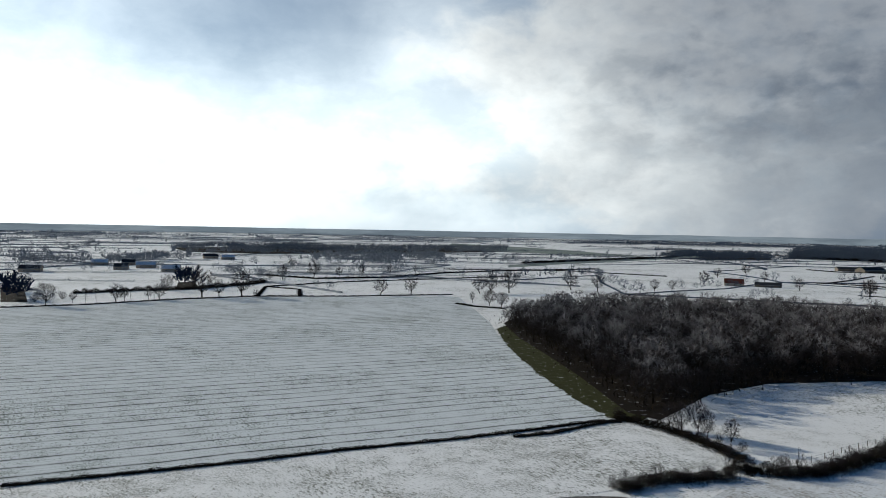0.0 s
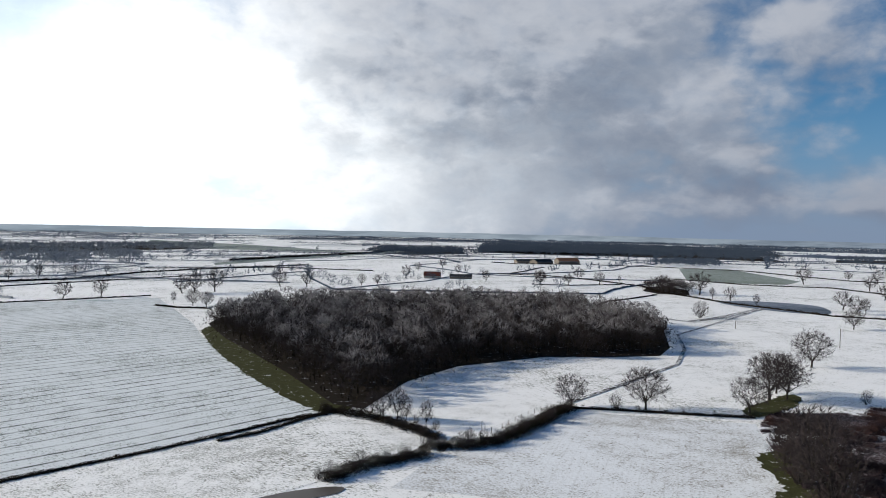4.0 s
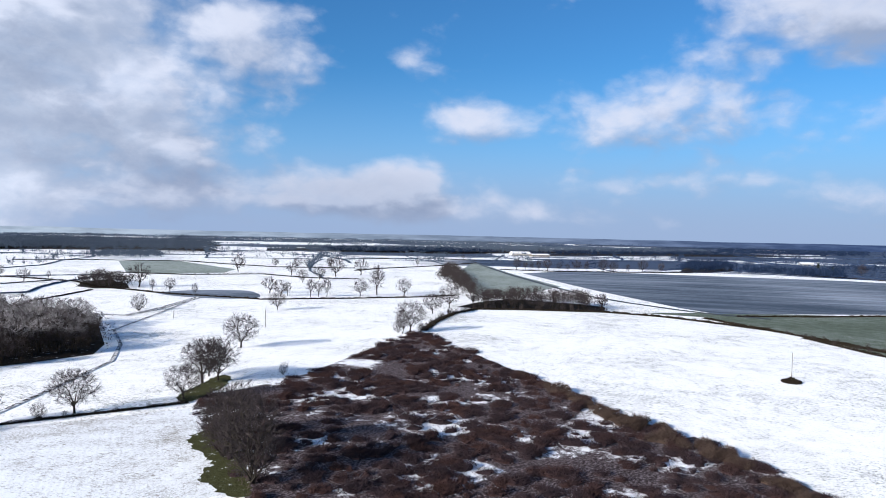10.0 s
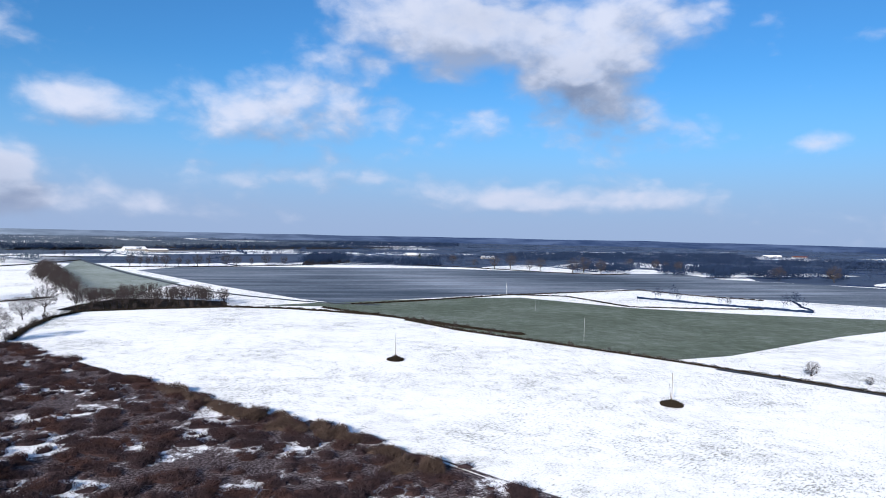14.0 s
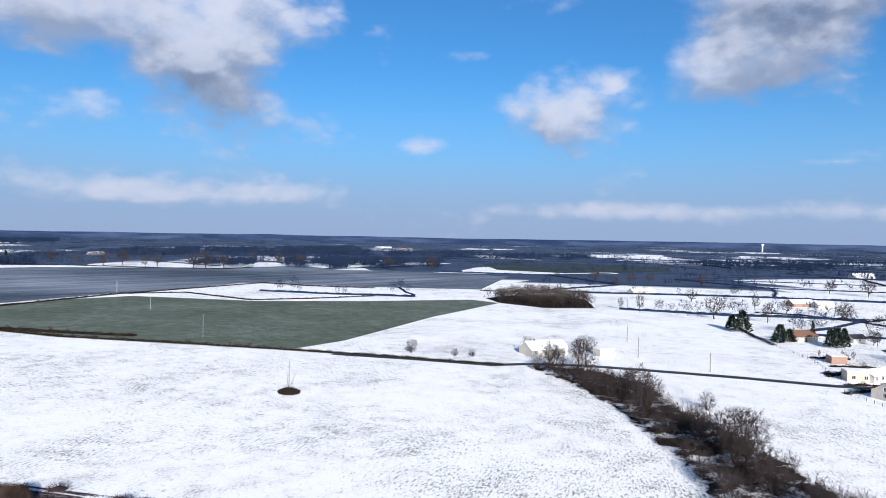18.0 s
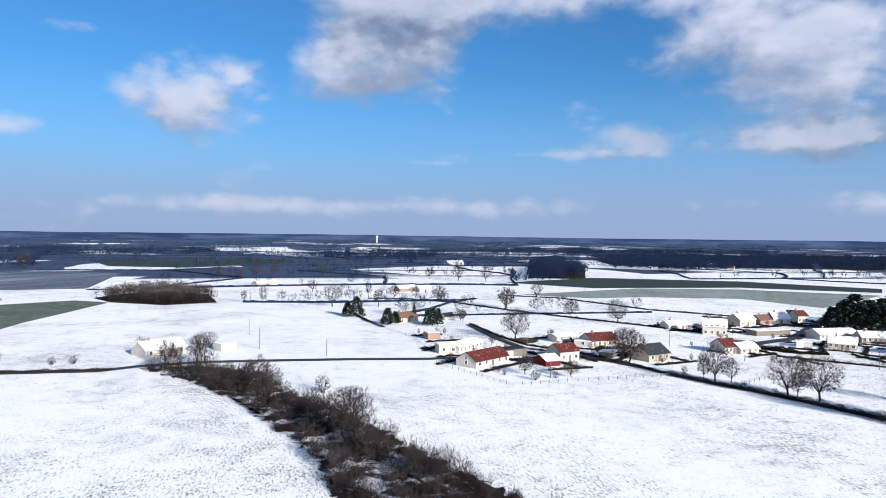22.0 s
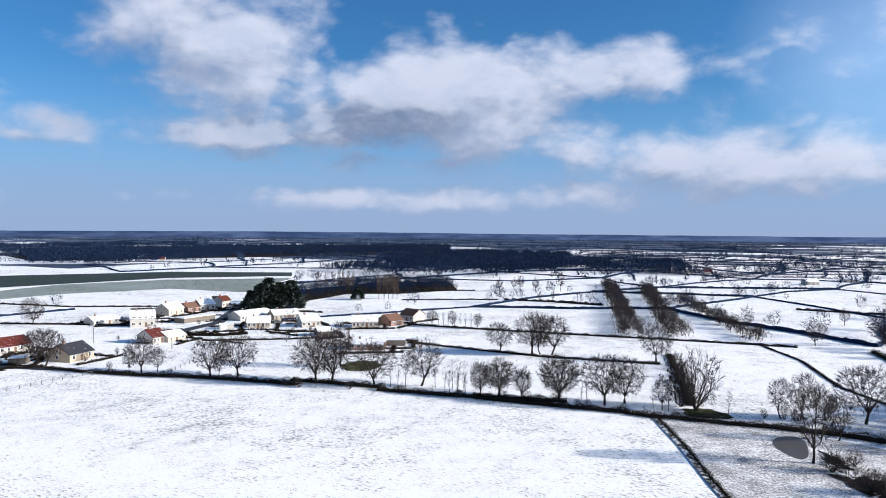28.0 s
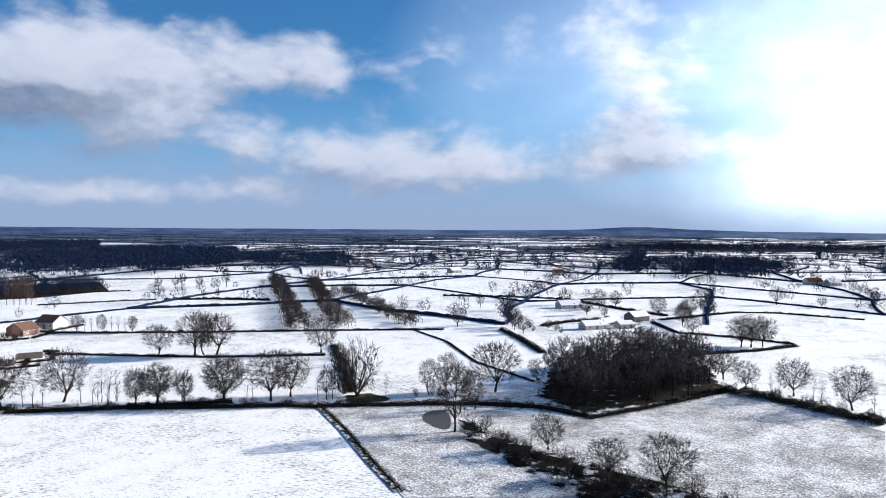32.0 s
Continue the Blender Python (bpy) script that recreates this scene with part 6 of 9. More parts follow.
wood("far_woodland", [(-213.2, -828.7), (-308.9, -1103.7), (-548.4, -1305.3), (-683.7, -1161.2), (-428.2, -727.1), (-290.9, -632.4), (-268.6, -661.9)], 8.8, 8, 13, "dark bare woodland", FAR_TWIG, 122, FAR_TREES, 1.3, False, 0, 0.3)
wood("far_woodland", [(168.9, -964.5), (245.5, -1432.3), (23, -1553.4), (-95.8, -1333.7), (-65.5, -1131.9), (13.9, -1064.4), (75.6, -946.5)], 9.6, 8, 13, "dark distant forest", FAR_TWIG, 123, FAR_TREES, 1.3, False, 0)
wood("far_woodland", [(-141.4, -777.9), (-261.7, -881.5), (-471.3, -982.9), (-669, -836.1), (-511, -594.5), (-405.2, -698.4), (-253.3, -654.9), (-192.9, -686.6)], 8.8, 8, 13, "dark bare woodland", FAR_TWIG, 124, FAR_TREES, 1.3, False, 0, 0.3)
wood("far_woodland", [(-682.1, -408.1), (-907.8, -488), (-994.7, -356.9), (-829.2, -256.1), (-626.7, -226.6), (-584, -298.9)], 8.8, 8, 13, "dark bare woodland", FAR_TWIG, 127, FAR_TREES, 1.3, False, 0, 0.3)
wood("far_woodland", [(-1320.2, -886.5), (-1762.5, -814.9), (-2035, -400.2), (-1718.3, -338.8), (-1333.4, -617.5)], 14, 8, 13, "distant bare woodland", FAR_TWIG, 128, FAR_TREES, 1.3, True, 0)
# single trees
wood("thicket", GULLY, 3.1, 1.6, 5.2, "dark bare thorn thicket filling a gully", TWIG, 41, SHRUBS, 1.0, False, category="thicket")
wood("thicket", BROOK, 3.3, 1.2, 3.8, "dark bare thicket along a brook", TWIG, 42, SHRUBS, 1.0, False, category="thicket")
for x, y, h, w in [(-210.2, 371.2, 13.3, 1), (-184.3, 396, 11.9, 1), (-166.2, 412, 11.2, 1), (-147.2, 429.3, 19.6, 1), (-139.6, 438, 11.9, 1), (-125.9, 440.7, 19.2, 1), (-41, 465.2, 12.6, 1), (-21.3, 477.3, 13, 1), (-133.5, 586, 14.2, 1), (-112.4, 612.1, 16, 1), (-159.7, 745, 12.2, 1), (-184, 468.3, 12.2, 1), (26.3, 491.3, 13.3, 1), (34.4, 492.9, 16.2, 1), (47.7, 500.1, 17.9, 1), (27.9, 412.4, 10.8, 1), (34.6, 404.7, 9.8, 1), (98.2, 534.1, 15, 1)]:
    tree("oak", x, y, h, w)
for x, y, h, w in [(117.2, 528.5, 14.3, 1), (163.2, 538.3, 10.4, 1), (177.2, 541.3, 9.5, 1), (231.2, 620, 13.2, 1), (282.1, 719.6, 11.2, 1), (337.5, 779.6, 12.8, 1), (305.7, 664.8, 11.5, 1), (287.7, 564.9, 12, 1), (317.1, 519.5, 14.5, 1), (323.7, 530.6, 13.8, 1.15), (345.2, 519.3, 10.9, 1.15), (395.8, 576.4, 12.8, 1.15), (380.7, 522.5, 12.1, 1.15), (396.9, 416.2, 19.8, 1.15), (382.7, 371.6, 11, 1.15), (601.6, 492.8, 18.6, 1.15), (711.9, 527, 11.9, 1.15), (590.2, 416.2, 14.6, 1.15)]:
    tree("oak", x, y, h, w)
for x, y, h, w in [(702.2, 487.3, 14.9, 1.15), (722.5, 487.9, 13.4, 1.15), (555.6, 360.1, 14, 1.15), (514, 350, 13.2, 1.15), (602.7, 372, 22, 1.15), (758, 478.2, 13, 1.15), (413.1, 308, 13.4, 1.15), (400.3, 289.3, 11.9, 1.15), (330.5, 239.7, 11.4, 1.15), (639.1, 364.1, 19.2, 1.15), (432.2, 244.5, 13, 1.15), (454.7, 221.3, 14.2, 1.15), (397, 161.4, 15.6, 1.15), (362.9, 157.2, 12.6, 1.15), (290.5, 135.8, 16.2, 1.15), (886.9, 272.6, 16.6, 1), (883.8, 230.4, 17, 1), (906.8, 197.6, 16.2, 1)]:
    tree("oak", x, y, h, w)
for x, y, h, w in [(912.3, 164.6, 18.5, 1), (911.7, 151.2, 15.8, 1), (949.5, 120.1, 17.9, 1), (974.5, 99.5, 13.8, 1), (104.3, 152.2, 9.5, 1.2), (121.8, 143.8, 11.8, 1.2), (145, 131.5, 10, 1.2), (162.3, 140.8, 14.6, 1.2), (167.8, 139.9, 14.5, 1.2), (217.9, 172.6, 14.6, 1.2), (171.3, 146.5, 10.6, 1.2), (1077.6, -145.6, 17.6, 1), (1017.6, -170.4, 13.7, 1), (962.6, -189.3, 20.4, 1), (973.4, -214.6, 23.4, 1), (922.7, -229.5, 16.8, 1), (929.3, -245.9, 19.6, 1), (876.9, -274.3, 20.2, 1)]:
    tree("oak", x, y, h, w)
for x, y, h, w in [(883.5, -291.8, 22.9, 1), (866.5, -309, 19.9, 1), (1025, -409.5, 16.7, 1), (991.3, -435.5, 17, 1), (998.8, -454.6, 14.3, 1), (898.1, -427.2, 18.8, 1), (1058.2, -420.8, 12.1, 1.1), (1025.2, -447.8, 13.1, 1.1), (895.1, -425.2, 16.2, 1.1), (777.3, -494.8, 17.3, 1.1), (752, -546.9, 20.3, 1.1), (560.7, -584.1, 7, 1.1), (483.2, -559.6, 13.4, 1.1), (443.8, -542.6, 11.4, 1.1), (452.4, -577.1, 13.2, 1.1), (453.7, -610.1, 11.5, 1.1), (398.9, -617.2, 13.7, 1.1), (301.8, -456.6, 10.2, 1.1)]:
    tree("oak", x, y, h, w)
for x, y, h, w in [(231, -374.4, 15, 1.1), (223.6, -440.5, 10.2, 1.1), (187.1, -434.6, 12.5, 1.1), (133.8, -415.8, 14.3, 1.1), (134.8, -345.7, 7.1, 1.1), (292.3, -646.7, 12, 1.1), (258.2, -639.8, 15.1, 1.1), (231.9, -646.8, 14.8, 1.1), (139, -500.7, 11.5, 1.1), (134.3, -420.1, 14.2, 1.1), (87.8, -391.5, 11, 1.1), (60.5, -378.7, 13.8, 1.1), (89.8, -299.3, 15.2, 1.1), (185.6, -435.7, 9.2, 1.1), (39.8, -268.7, 12.7, 1.1), (36.8, -267.1, 13.6, 1.1), (63.9, -229.2, 6.7, 1.1), (49.1, -231.5, 6, 1.1)]:
    tree("oak", x, y, h, w)
for x, y, h, w in [(6.8, -245.8, 12.5, 1.1), (-13.2, -234.1, 12.6, 1.1), (-21.1, -231.3, 13.6, 1.1), (-41.9, -214.1, 16.8, 1.1), (-46.5, -213, 16.1, 1.1), (-57.3, -204.8, 14.2, 1.1), (-70.3, -201.2, 15.1, 1.1), (-87, -183.4, 11.2, 1.1), (-99.7, -173.1, 12.5, 1.1), (-125.5, -238.8, 16.8, 1.1), (-131.8, -235.1, 16.1, 1.1), (-116.3, -247.3, 12.1, 1.1), (-160.2, -212.2, 14.9, 1.1), (-86.1, -182.4, 11, 1.1), (-99.3, -172.7, 13.6, 1.1), (-108.4, -164.8, 14.6, 1.1), (-114.5, -164.8, 13.3, 1.1), (-151.6, -135.7, 7.8, 1.1)]:
    tree("oak", x, y, h, w)
for x, y, h, w in [(-157.3, -129.3, 15.5, 1.1), (-125.1, -89.4, 8.8, 1.1), (-118.7, -72.1, 8.4, 1.1), (-121.6, -62.1, 10.7, 1.1), (-205.7, -52.6, 12.4, 1.1), (-211.1, -68.2, 11.5, 1.1), (-210, -80.6, 8.8, 1.1), (-219, -90.5, 10.3, 1.1), (-282.1, -108.4, 13.1, 1.1), (-285, -105.6, 13.9, 1.1), (-289.5, -102.9, 12.7, 1.1), (-300.8, -136.1, 9.4, 1.1), (-243.8, -112.1, 9.5, 1.1), (-244.5, -221.7, 10.6, 1.1), (-348.8, -175.3, 11.3, 1.1), (-358.6, -238.9, 11.3, 1), (-353, -212.8, 12.6, 1), (-367.5, -210.4, 10.6, 1)]:
    tree("oak", x, y, h, w)
for x, y, h, w in [(-395.3, -172.6, 12.7, 1), (-452.8, -150.1, 13.1, 1), (-456.5, -126.2, 7.9, 1)]:
    tree("oak", x, y, h, w)
for x, y, h, w in [(-203.8, 386.5, 7.9, 1), (-181.1, 399.7, 9.4, 1), (-172.3, 410.9, 9.1, 1), (18.6, 429.7, 7.4, 1), (-89.1, 604.5, 12.8, 1), (-73.4, 637.4, 12.4, 1), (-50, 667.5, 12.2, 1), (-26.8, 691.1, 10.1, 1), (411, 533.9, 7.3, 1), (377.7, 383.3, 9.6, 1), (370.8, 337.7, 9, 1), (403.7, 285.9, 10.6, 1), (407.9, 269.6, 13.7, 1), (411.5, 265.8, 12.8, 1), (415.7, 261.5, 13.8, 1), (448.5, 240.2, 23.2, 1), (875.7, 411.7, 11.2, 1), (1111.9, 438.5, 11.4, 1)]:
    tree("ash", x, y, h, w)
for x, y, h, w in [(883.8, 259.8, 14.6, 1), (892, 253.5, 13, 1), (886.8, 242.6, 14.6, 1), (898.5, 218.7, 12.8, 1), (895.4, 206.7, 11.9, 1), (905.5, 184.2, 14.4, 1), (930.4, 135.8, 11.8, 1), (284.8, 136.9, 12, 1), (113.8, 88.8, 16.2, 1.3), (103.7, 76.9, 18.4, 1.3), (124.2, 95.1, 12.2, 1.3), (52.7, 159.7, 6.8, 1), (54.7, 157.6, 7.9, 1), (57.4, 155.2, 8.6, 1), (61.7, 147.3, 6.6, 1), (58.5, 152.6, 7.1, 1), (292.8, -367.8, 8.4, 1), (276.6, -366.2, 11.6, 1)]:
    tree("ash", x, y, h, w)
for x, y, h, w in [(244.8, -442.4, 11.5, 1), (205, -385.3, 11.9, 1), (93.7, -280.2, 5.5, 1), (10.4, -246.8, 8.6, 1), (2.2, -245.2, 8.8, 1), (-15.6, -233, 7.9, 1), (132.9, -344.6, 7.6, 1), (-53.7, -235.4, 16.3, 1), (-82.2, -185.7, 10.1, 1), (-91.7, -178.7, 9.4, 1), (-128.2, -237.2, 16.6, 1), (-91, -177.9, 9.1, 1), (-81.1, -184.1, 10.4, 1), (-119.5, -155.7, 9.6, 1), (-146.8, -137.3, 12.6, 1), (-121.4, -111.8, 16.7, 1), (-139.3, -121.4, 11, 1), (-141.9, -139.7, 11, 1)]:
    tree("ash", x, y, h, w)
for x, y, h, w in [(-175.7, -129.5, 7.3, 1), (-312.8, -243.6, 11.2, 1), (-310.8, -264.2, 9.6, 1), (-226.3, -485.3, 11.8, 1), (-240.8, -490.1, 11.6, 1), (-244.3, -486.9, 12.6, 1), (-253.1, -478.9, 11.6, 1), (-276.8, -483, 15.1, 1), (-230.7, -412.3, 6.8, 1), (-221, -412, 6.7, 1), (-115.4, -321.1, 9.1, 1), (-122.9, -313.8, 8.6, 1), (-132.1, -304.9, 8, 1), (122.6, -168.2, 11.8, 1.3), (78.1, -141.9, 12.7, 1.3), (75.2, -141.7, 12.5, 1.3), (127.3, -168.9, 7.9, 1.3), (175.4, -186.5, 9.6, 1.3)]:
    tree("ash", x, y, h, w)
for x, y, h, w in [(168.1, -193.3, 10.9, 1.3), (311.3, 137.1, 2.6, 0.89), (329.6, 140.1, 3.1, 1.17), (332.5, 140.6, 2.7, 0.97), (357.9, 145, 4.5, 0.85), (401.2, 139.4, 4, 0.92), (409.7, 123.6, 2.8, 0.83), (427.5, 81.9, 3.4, 0.81), (-205.2, -81.8, 3, 0.85), (-201, -66.1, 2.7, 1.05), (-197.8, -47.1, 3.4, 0.85), (147.8, -174.9, 4.9, 0.96), (137.4, -167.4, 4.1, 0.94), (55.2, -134.7, 3.1, 1.04), (117.6, -165.9, 5.5, 1.14), (142.1, -188.2, 5.5, 0.98), (99.9, -145.9, 5.7, 1.25), (54.4, -124.2, 3, 0.83)]:
    tree("ash", x, y, h, w)
for x, y, h, w in [(35.8, -113.5, 4, 1.22), (49.6, -128, 4.4, 0.88), (71.7, -143.2, 3.5, 1.1), (67.9, -121.7, 5.8, 0.86), (133.8, -168.8, 5.3, 1.06), (30.2, -118.1, 3.6, 1.07), (48.1, -126.8, 5.1, 0.96), (-110.9, -69.3, 3.2, 1.22), (-121.5, -95.1, 2.9, 0.88), (-118.3, -60.5, 4.4, 1.09), (-121.3, -73, 4.1, 1.05), (-121.9, -103.1, 2.5, 0.85)]:
    tree("ash", x, y, h, w)
for x, y, h, w in [(-197.3, 387.7, 5.9, 1), (-193.2, 391.4, 5.7, 1), (-177.9, 400.3, 6.8, 1), (-169.2, 411.5, 9.3, 1), (72, 139.3, 2.9, 1), (72.6, 139, 2.1, 1), (266.9, -368.1, 8, 1), (258.9, -367.9, 7.5, 1), (252.7, -371, 7.1, 1), (242.1, -374.8, 6.9, 1), (288, -368.3, 7.4, 1), (247.3, -372.9, 7.1, 1), (257.6, -369.6, 6.7, 1), (-61.5, -203.1, 6.6, 1), (-63.6, -202.6, 7.6, 1), (-65.5, -201.5, 7.4, 1), (-73.3, -197.7, 7.7, 1), (-75.4, -195.4, 7.1, 1)]:
    tree("sapling", x, y, h, w)
for x, y, h, w in [(-77.2, -194.4, 9, 1), (-78.5, -193.3, 9.5, 1), (-80, -192.2, 8.6, 1), (-103.9, -169.1, 6.5, 1), (-105.2, -168.3, 6, 1), (-117.9, -157.4, 6.6, 1), (-120.8, -154.9, 8.1, 1), (-132.5, -146.9, 6.9, 1), (-74.5, -189.7, 6.8, 1), (-76.4, -188.5, 7.7, 1), (-78.1, -186.7, 6.7, 1), (-208.1, -73.1, 6.6, 1), (-208.4, -71, 7.3, 1), (-208.1, -62.4, 7.4, 1), (-207.7, -60.3, 7.2, 1), (-204.6, -47.6, 7.1, 1), (-125.1, -93.7, 4.7, 1), (-122.5, -83.6, 4.4, 1)]:
    tree("sapling", x, y, h, w)
for x, y, h, w in [(-113.8, -322.8, 7.5, 1), (-115.8, -320.8, 7.5, 1), (-117.8, -318.9, 7.5, 1), (-119.8, -316.9, 7.5, 1), (-121.8, -315, 7.5, 1), (-123.8, -313, 7.5, 1), (-125.8, -311.1, 7.5, 1), (-127.8, -309.1, 7.5, 1), (-129.8, -307.2, 7.5, 1), (-131.8, -305.2, 7.5, 1), (-41.3, -209.5, 1.5, 0.87), (-44.1, -206.6, 2.1, 0.82), (-53, -203.2, 2.7, 0.86), (-63, -196.9, 2.8, 1.17), (-70, -190.7, 2.6, 1.13), (-79.1, -182.8, 2.8, 0.99), (-95, -173.6, 1.4, 1.15), (-81, -181.7, 3.2, 0.8)]:
    tree("sapling", x, y, h, w)
for x, y, h, w in [(-83.4, -180.6, 1.3, 0.93), (-93, -171.3, 1.5, 1.1), (-97.7, -166.7, 2.7, 0.93), (-105.1, -159.8, 1.5, 0.99), (-111.4, -152.3, 2.9, 1.03), (-114.8, -152.7, 1.5, 0.99), (-122.8, -139.6, 2.9, 1.07), (-125.5, -138.9, 2.1, 0.87), (-134.5, -131.1, 2.1, 0.93), (-139.9, -126.2, 1.5, 1.06), (-148.2, -113.4, 1.6, 0.94), (-152.2, -112.8, 2.8, 0.91), (-154, -108.6, 3.3, 0.88), (-151.5, -101, 1.9, 0.86)]:
    tree("sapling", x, y, h, w)
for x, y, h, w in [(-117.8, 442.3, 5.2, 1), (-91.8, 451.2, 4.9, 1), (-146.4, 595.9, 7.1, 1), (-219.6, 405.2, 5.5, 1), (-226.1, 388.4, 5.9, 1), (285.7, 297.9, 10.4, 1), (670.5, 281, 16.2, 1), (287, 140.1, 6.4, 1), (293.7, 131.9, 4.9, 1), (112.8, 90.2, 14.4, 0.8), (103.1, 75.1, 15.8, 0.8), (121, 99.7, 11.4, 0.8), (184.2, 128.2, 4.5, 0.8), (50.6, 161.8, 3.8, 1), (60.5, 150.5, 2.5, 1), (62.8, 144.3, 2.5, 1), (114.6, 146.7, 4.3, 1), (199.6, -199.4, 7.1, 1)]:
    tree("shrub", x, y, h, w)
for x, y, h, w in [(183.5, -198.8, 5.9, 1), (187, -215.2, 8.1, 1), (189.6, -223.1, 6.9, 1), (224, -160.3, 5.8, 1), (209.3, -170.6, 3.1, 1), (204.4, -174.8, 3.4, 1), (58, -221.5, 3.8, 1), (72.7, -228.6, 2, 1), (69.4, -224.7, 2, 1), (53.2, -227.5, 2.5, 1), (16.8, -255.4, 2.9, 1), (-127.3, -152.3, 17.4, 0.75), (-126.5, -157.3, 13, 0.75), (-138.2, -141.2, 2.8, 0.75), (-142, -138.8, 3.4, 0.75), (166.4, -180.3, 9.7, 1), (149.7, -176.2, 11.2, 1), (128.6, -167.8, 9.3, 1)]:
    tree("shrub", x, y, h, w)
for x, y, h, w in [(117.1, -163.8, 10.6, 1), (97.9, -152.8, 7.8, 1), (86.7, -146, 9.5, 1), (76.1, -140.9, 9.6, 1), (64.2, -131.8, 8.7, 1), (107.3, -177.3, 5.4, 1), (52.1, -126.3, 8, 1), (47.2, -127.1, 7.2, 1), (174.4, -180, 5.9, 1), (150.1, -182.1, 4.1, 1), (-120.5, -106.8, 5.5, 1.1), (-117.3, -96.4, 5.2, 1.1), (-116.3, -90, 5, 1.1), (-114.1, -76.8, 5.8, 1.1), (-114.6, -64.8, 5.4, 1.1), (-123.2, -57.7, 4.4, 1.1), (-128, -108.3, 3.6, 1.1), (55.4, 132.4, 3.2, 0.91)]:
    tree("shrub", x, y, h, w)
for x, y, h, w in [(59.2, 132.2, 2.8, 0.98), (59, 131.9, 2.7, 1.07), (63.7, 129.8, 4.1, 1.13), (65.3, 131.5, 4.1, 0.85), (68.4, 131, 3.5, 1.19), (71.6, 130.6, 3.6, 1.07), (73.2, 132.7, 2.7, 0.88), (75.7, 133.4, 3.7, 1.07), (76.8, 133.9, 3.5, 1.11), (80.4, 135.3, 3.4, 0.89), (81.5, 137.5, 3.8, 0.89), (82.6, 137.7, 3.2, 1.05), (85.5, 139.3, 3.3, 1.08), (90.5, 141.3, 4.1, 0.95), (91.4, 141.6, 3, 1.11), (93.5, 144.4, 3, 0.85), (93.9, 145.4, 3.9, 1.13), (98.4, 147.6, 3.4, 0.94)]:
    tree("shrub", x, y, h, w)
for x, y, h, w in [(100.9, 148.2, 3.1, 1.15), (101.9, 149.3, 3.1, 0.9), (30.6, 121.8, 2.8, 0.9), (33.3, 122.1, 3.5, 1.18), (35.6, 122.4, 2.8, 0.88), (37.8, 124.1, 2.4, 1.08), (39.6, 126.2, 3.5, 1.01), (43.1, 126.7, 2.5, 0.91), (45, 125.9, 2.9, 1.08), (45.3, 126.8, 2.3, 0.93), (48.7, 126.9, 3.1, 1.05), (50, 128, 2.8, 0.87), (53.8, 129.4, 2.3, 0.89), (106, 149.2, 1.6, 0.89), (113.3, 145.4, 1.8, 1.14), (118.1, 142.3, 2, 0.96), (127.9, 136.6, 1.3, 0.84), (134.5, 133, 1.5, 1)]:
    tree("shrub", x, y, h, w)
for x, y, h, w in [(140.6, 128.7, 2, 0.85), (43.2, 168.9, 3.1, 1.04), (43.7, 166.7, 1.8, 1.06), (46.7, 164.4, 2.2, 0.96), (49.1, 163.3, 2.1, 1.12), (51.8, 159.5, 1.9, 1.13), (53.8, 158, 2.9, 1.14), (54.1, 156.4, 2.6, 0.82), (54.6, 152.3, 2.2, 0.88), (55.9, 149.5, 3.1, 0.95), (57.1, 147, 2.7, 1.12), (58.2, 144.4, 2.3, 0.97), (58.3, 140.6, 2.9, 0.95), (60, 140.3, 2.3, 0.83), (298.5, 131.7, 2.7, 0.82), (300, 133.9, 3.6, 1.17), (317.6, 137.5, 3.2, 1.06), (322.3, 139.5, 3.2, 0.82)]:
    tree("shrub", x, y, h, w)
for x, y, h, w in [(338.7, 141.7, 3.3, 1.14), (346.4, 144.8, 3.8, 1.05), (348.1, 144.2, 2.8, 1.02), (361.8, 146.3, 3.7, 1.03), (367.3, 148.1, 4.3, 1.18), (373.7, 146.9, 2.9, 0.93), (380.7, 145.6, 3.2, 1.2), (386.9, 146.5, 2.6, 1.07), (389.3, 145.7, 2.7, 0.92), (398.9, 145.8, 3, 0.88), (403.3, 137, 3.2, 1.09), (407.9, 129.9, 3.5, 1.06), (412.4, 120.1, 4.3, 0.86), (415.7, 111.5, 3.3, 1.13), (415.2, 109.4, 2.8, 0.85), (419.5, 100.6, 2.7, 0.88), (422.6, 96.7, 4.4, 1.01), (421.6, 91.1, 4.2, 0.84)]:
    tree("shrub", x, y, h, w)
for x, y, h, w in [(424.6, 88.1, 2.7, 1.05), (430, 73.2, 3.6, 1.16), (372.2, -30.4, 2.1, 1.16), (366.3, -34.3, 3, 0.89), (354, -41.4, 2.5, 1.15), (343, -49, 2.5, 1.13), (336.3, -52.6, 2.7, 1), (329.1, -59.4, 2.1, 1.06), (319.5, -66.2, 2.7, 1.1), (310.2, -73, 2.9, 0.94), (302.2, -81.5, 1.6, 0.92), (289.9, -91, 2, 1.17), (286.8, -94.2, 2.7, 1.16), (274.2, -106.8, 1.8, 0.97), (266.3, -112.1, 2.2, 1.16), (260.5, -115.8, 2, 1.08), (393.2, -16.1, 2.4, 1), (384.9, -24.1, 2.1, 1.11)]:
    tree("shrub", x, y, h, w)
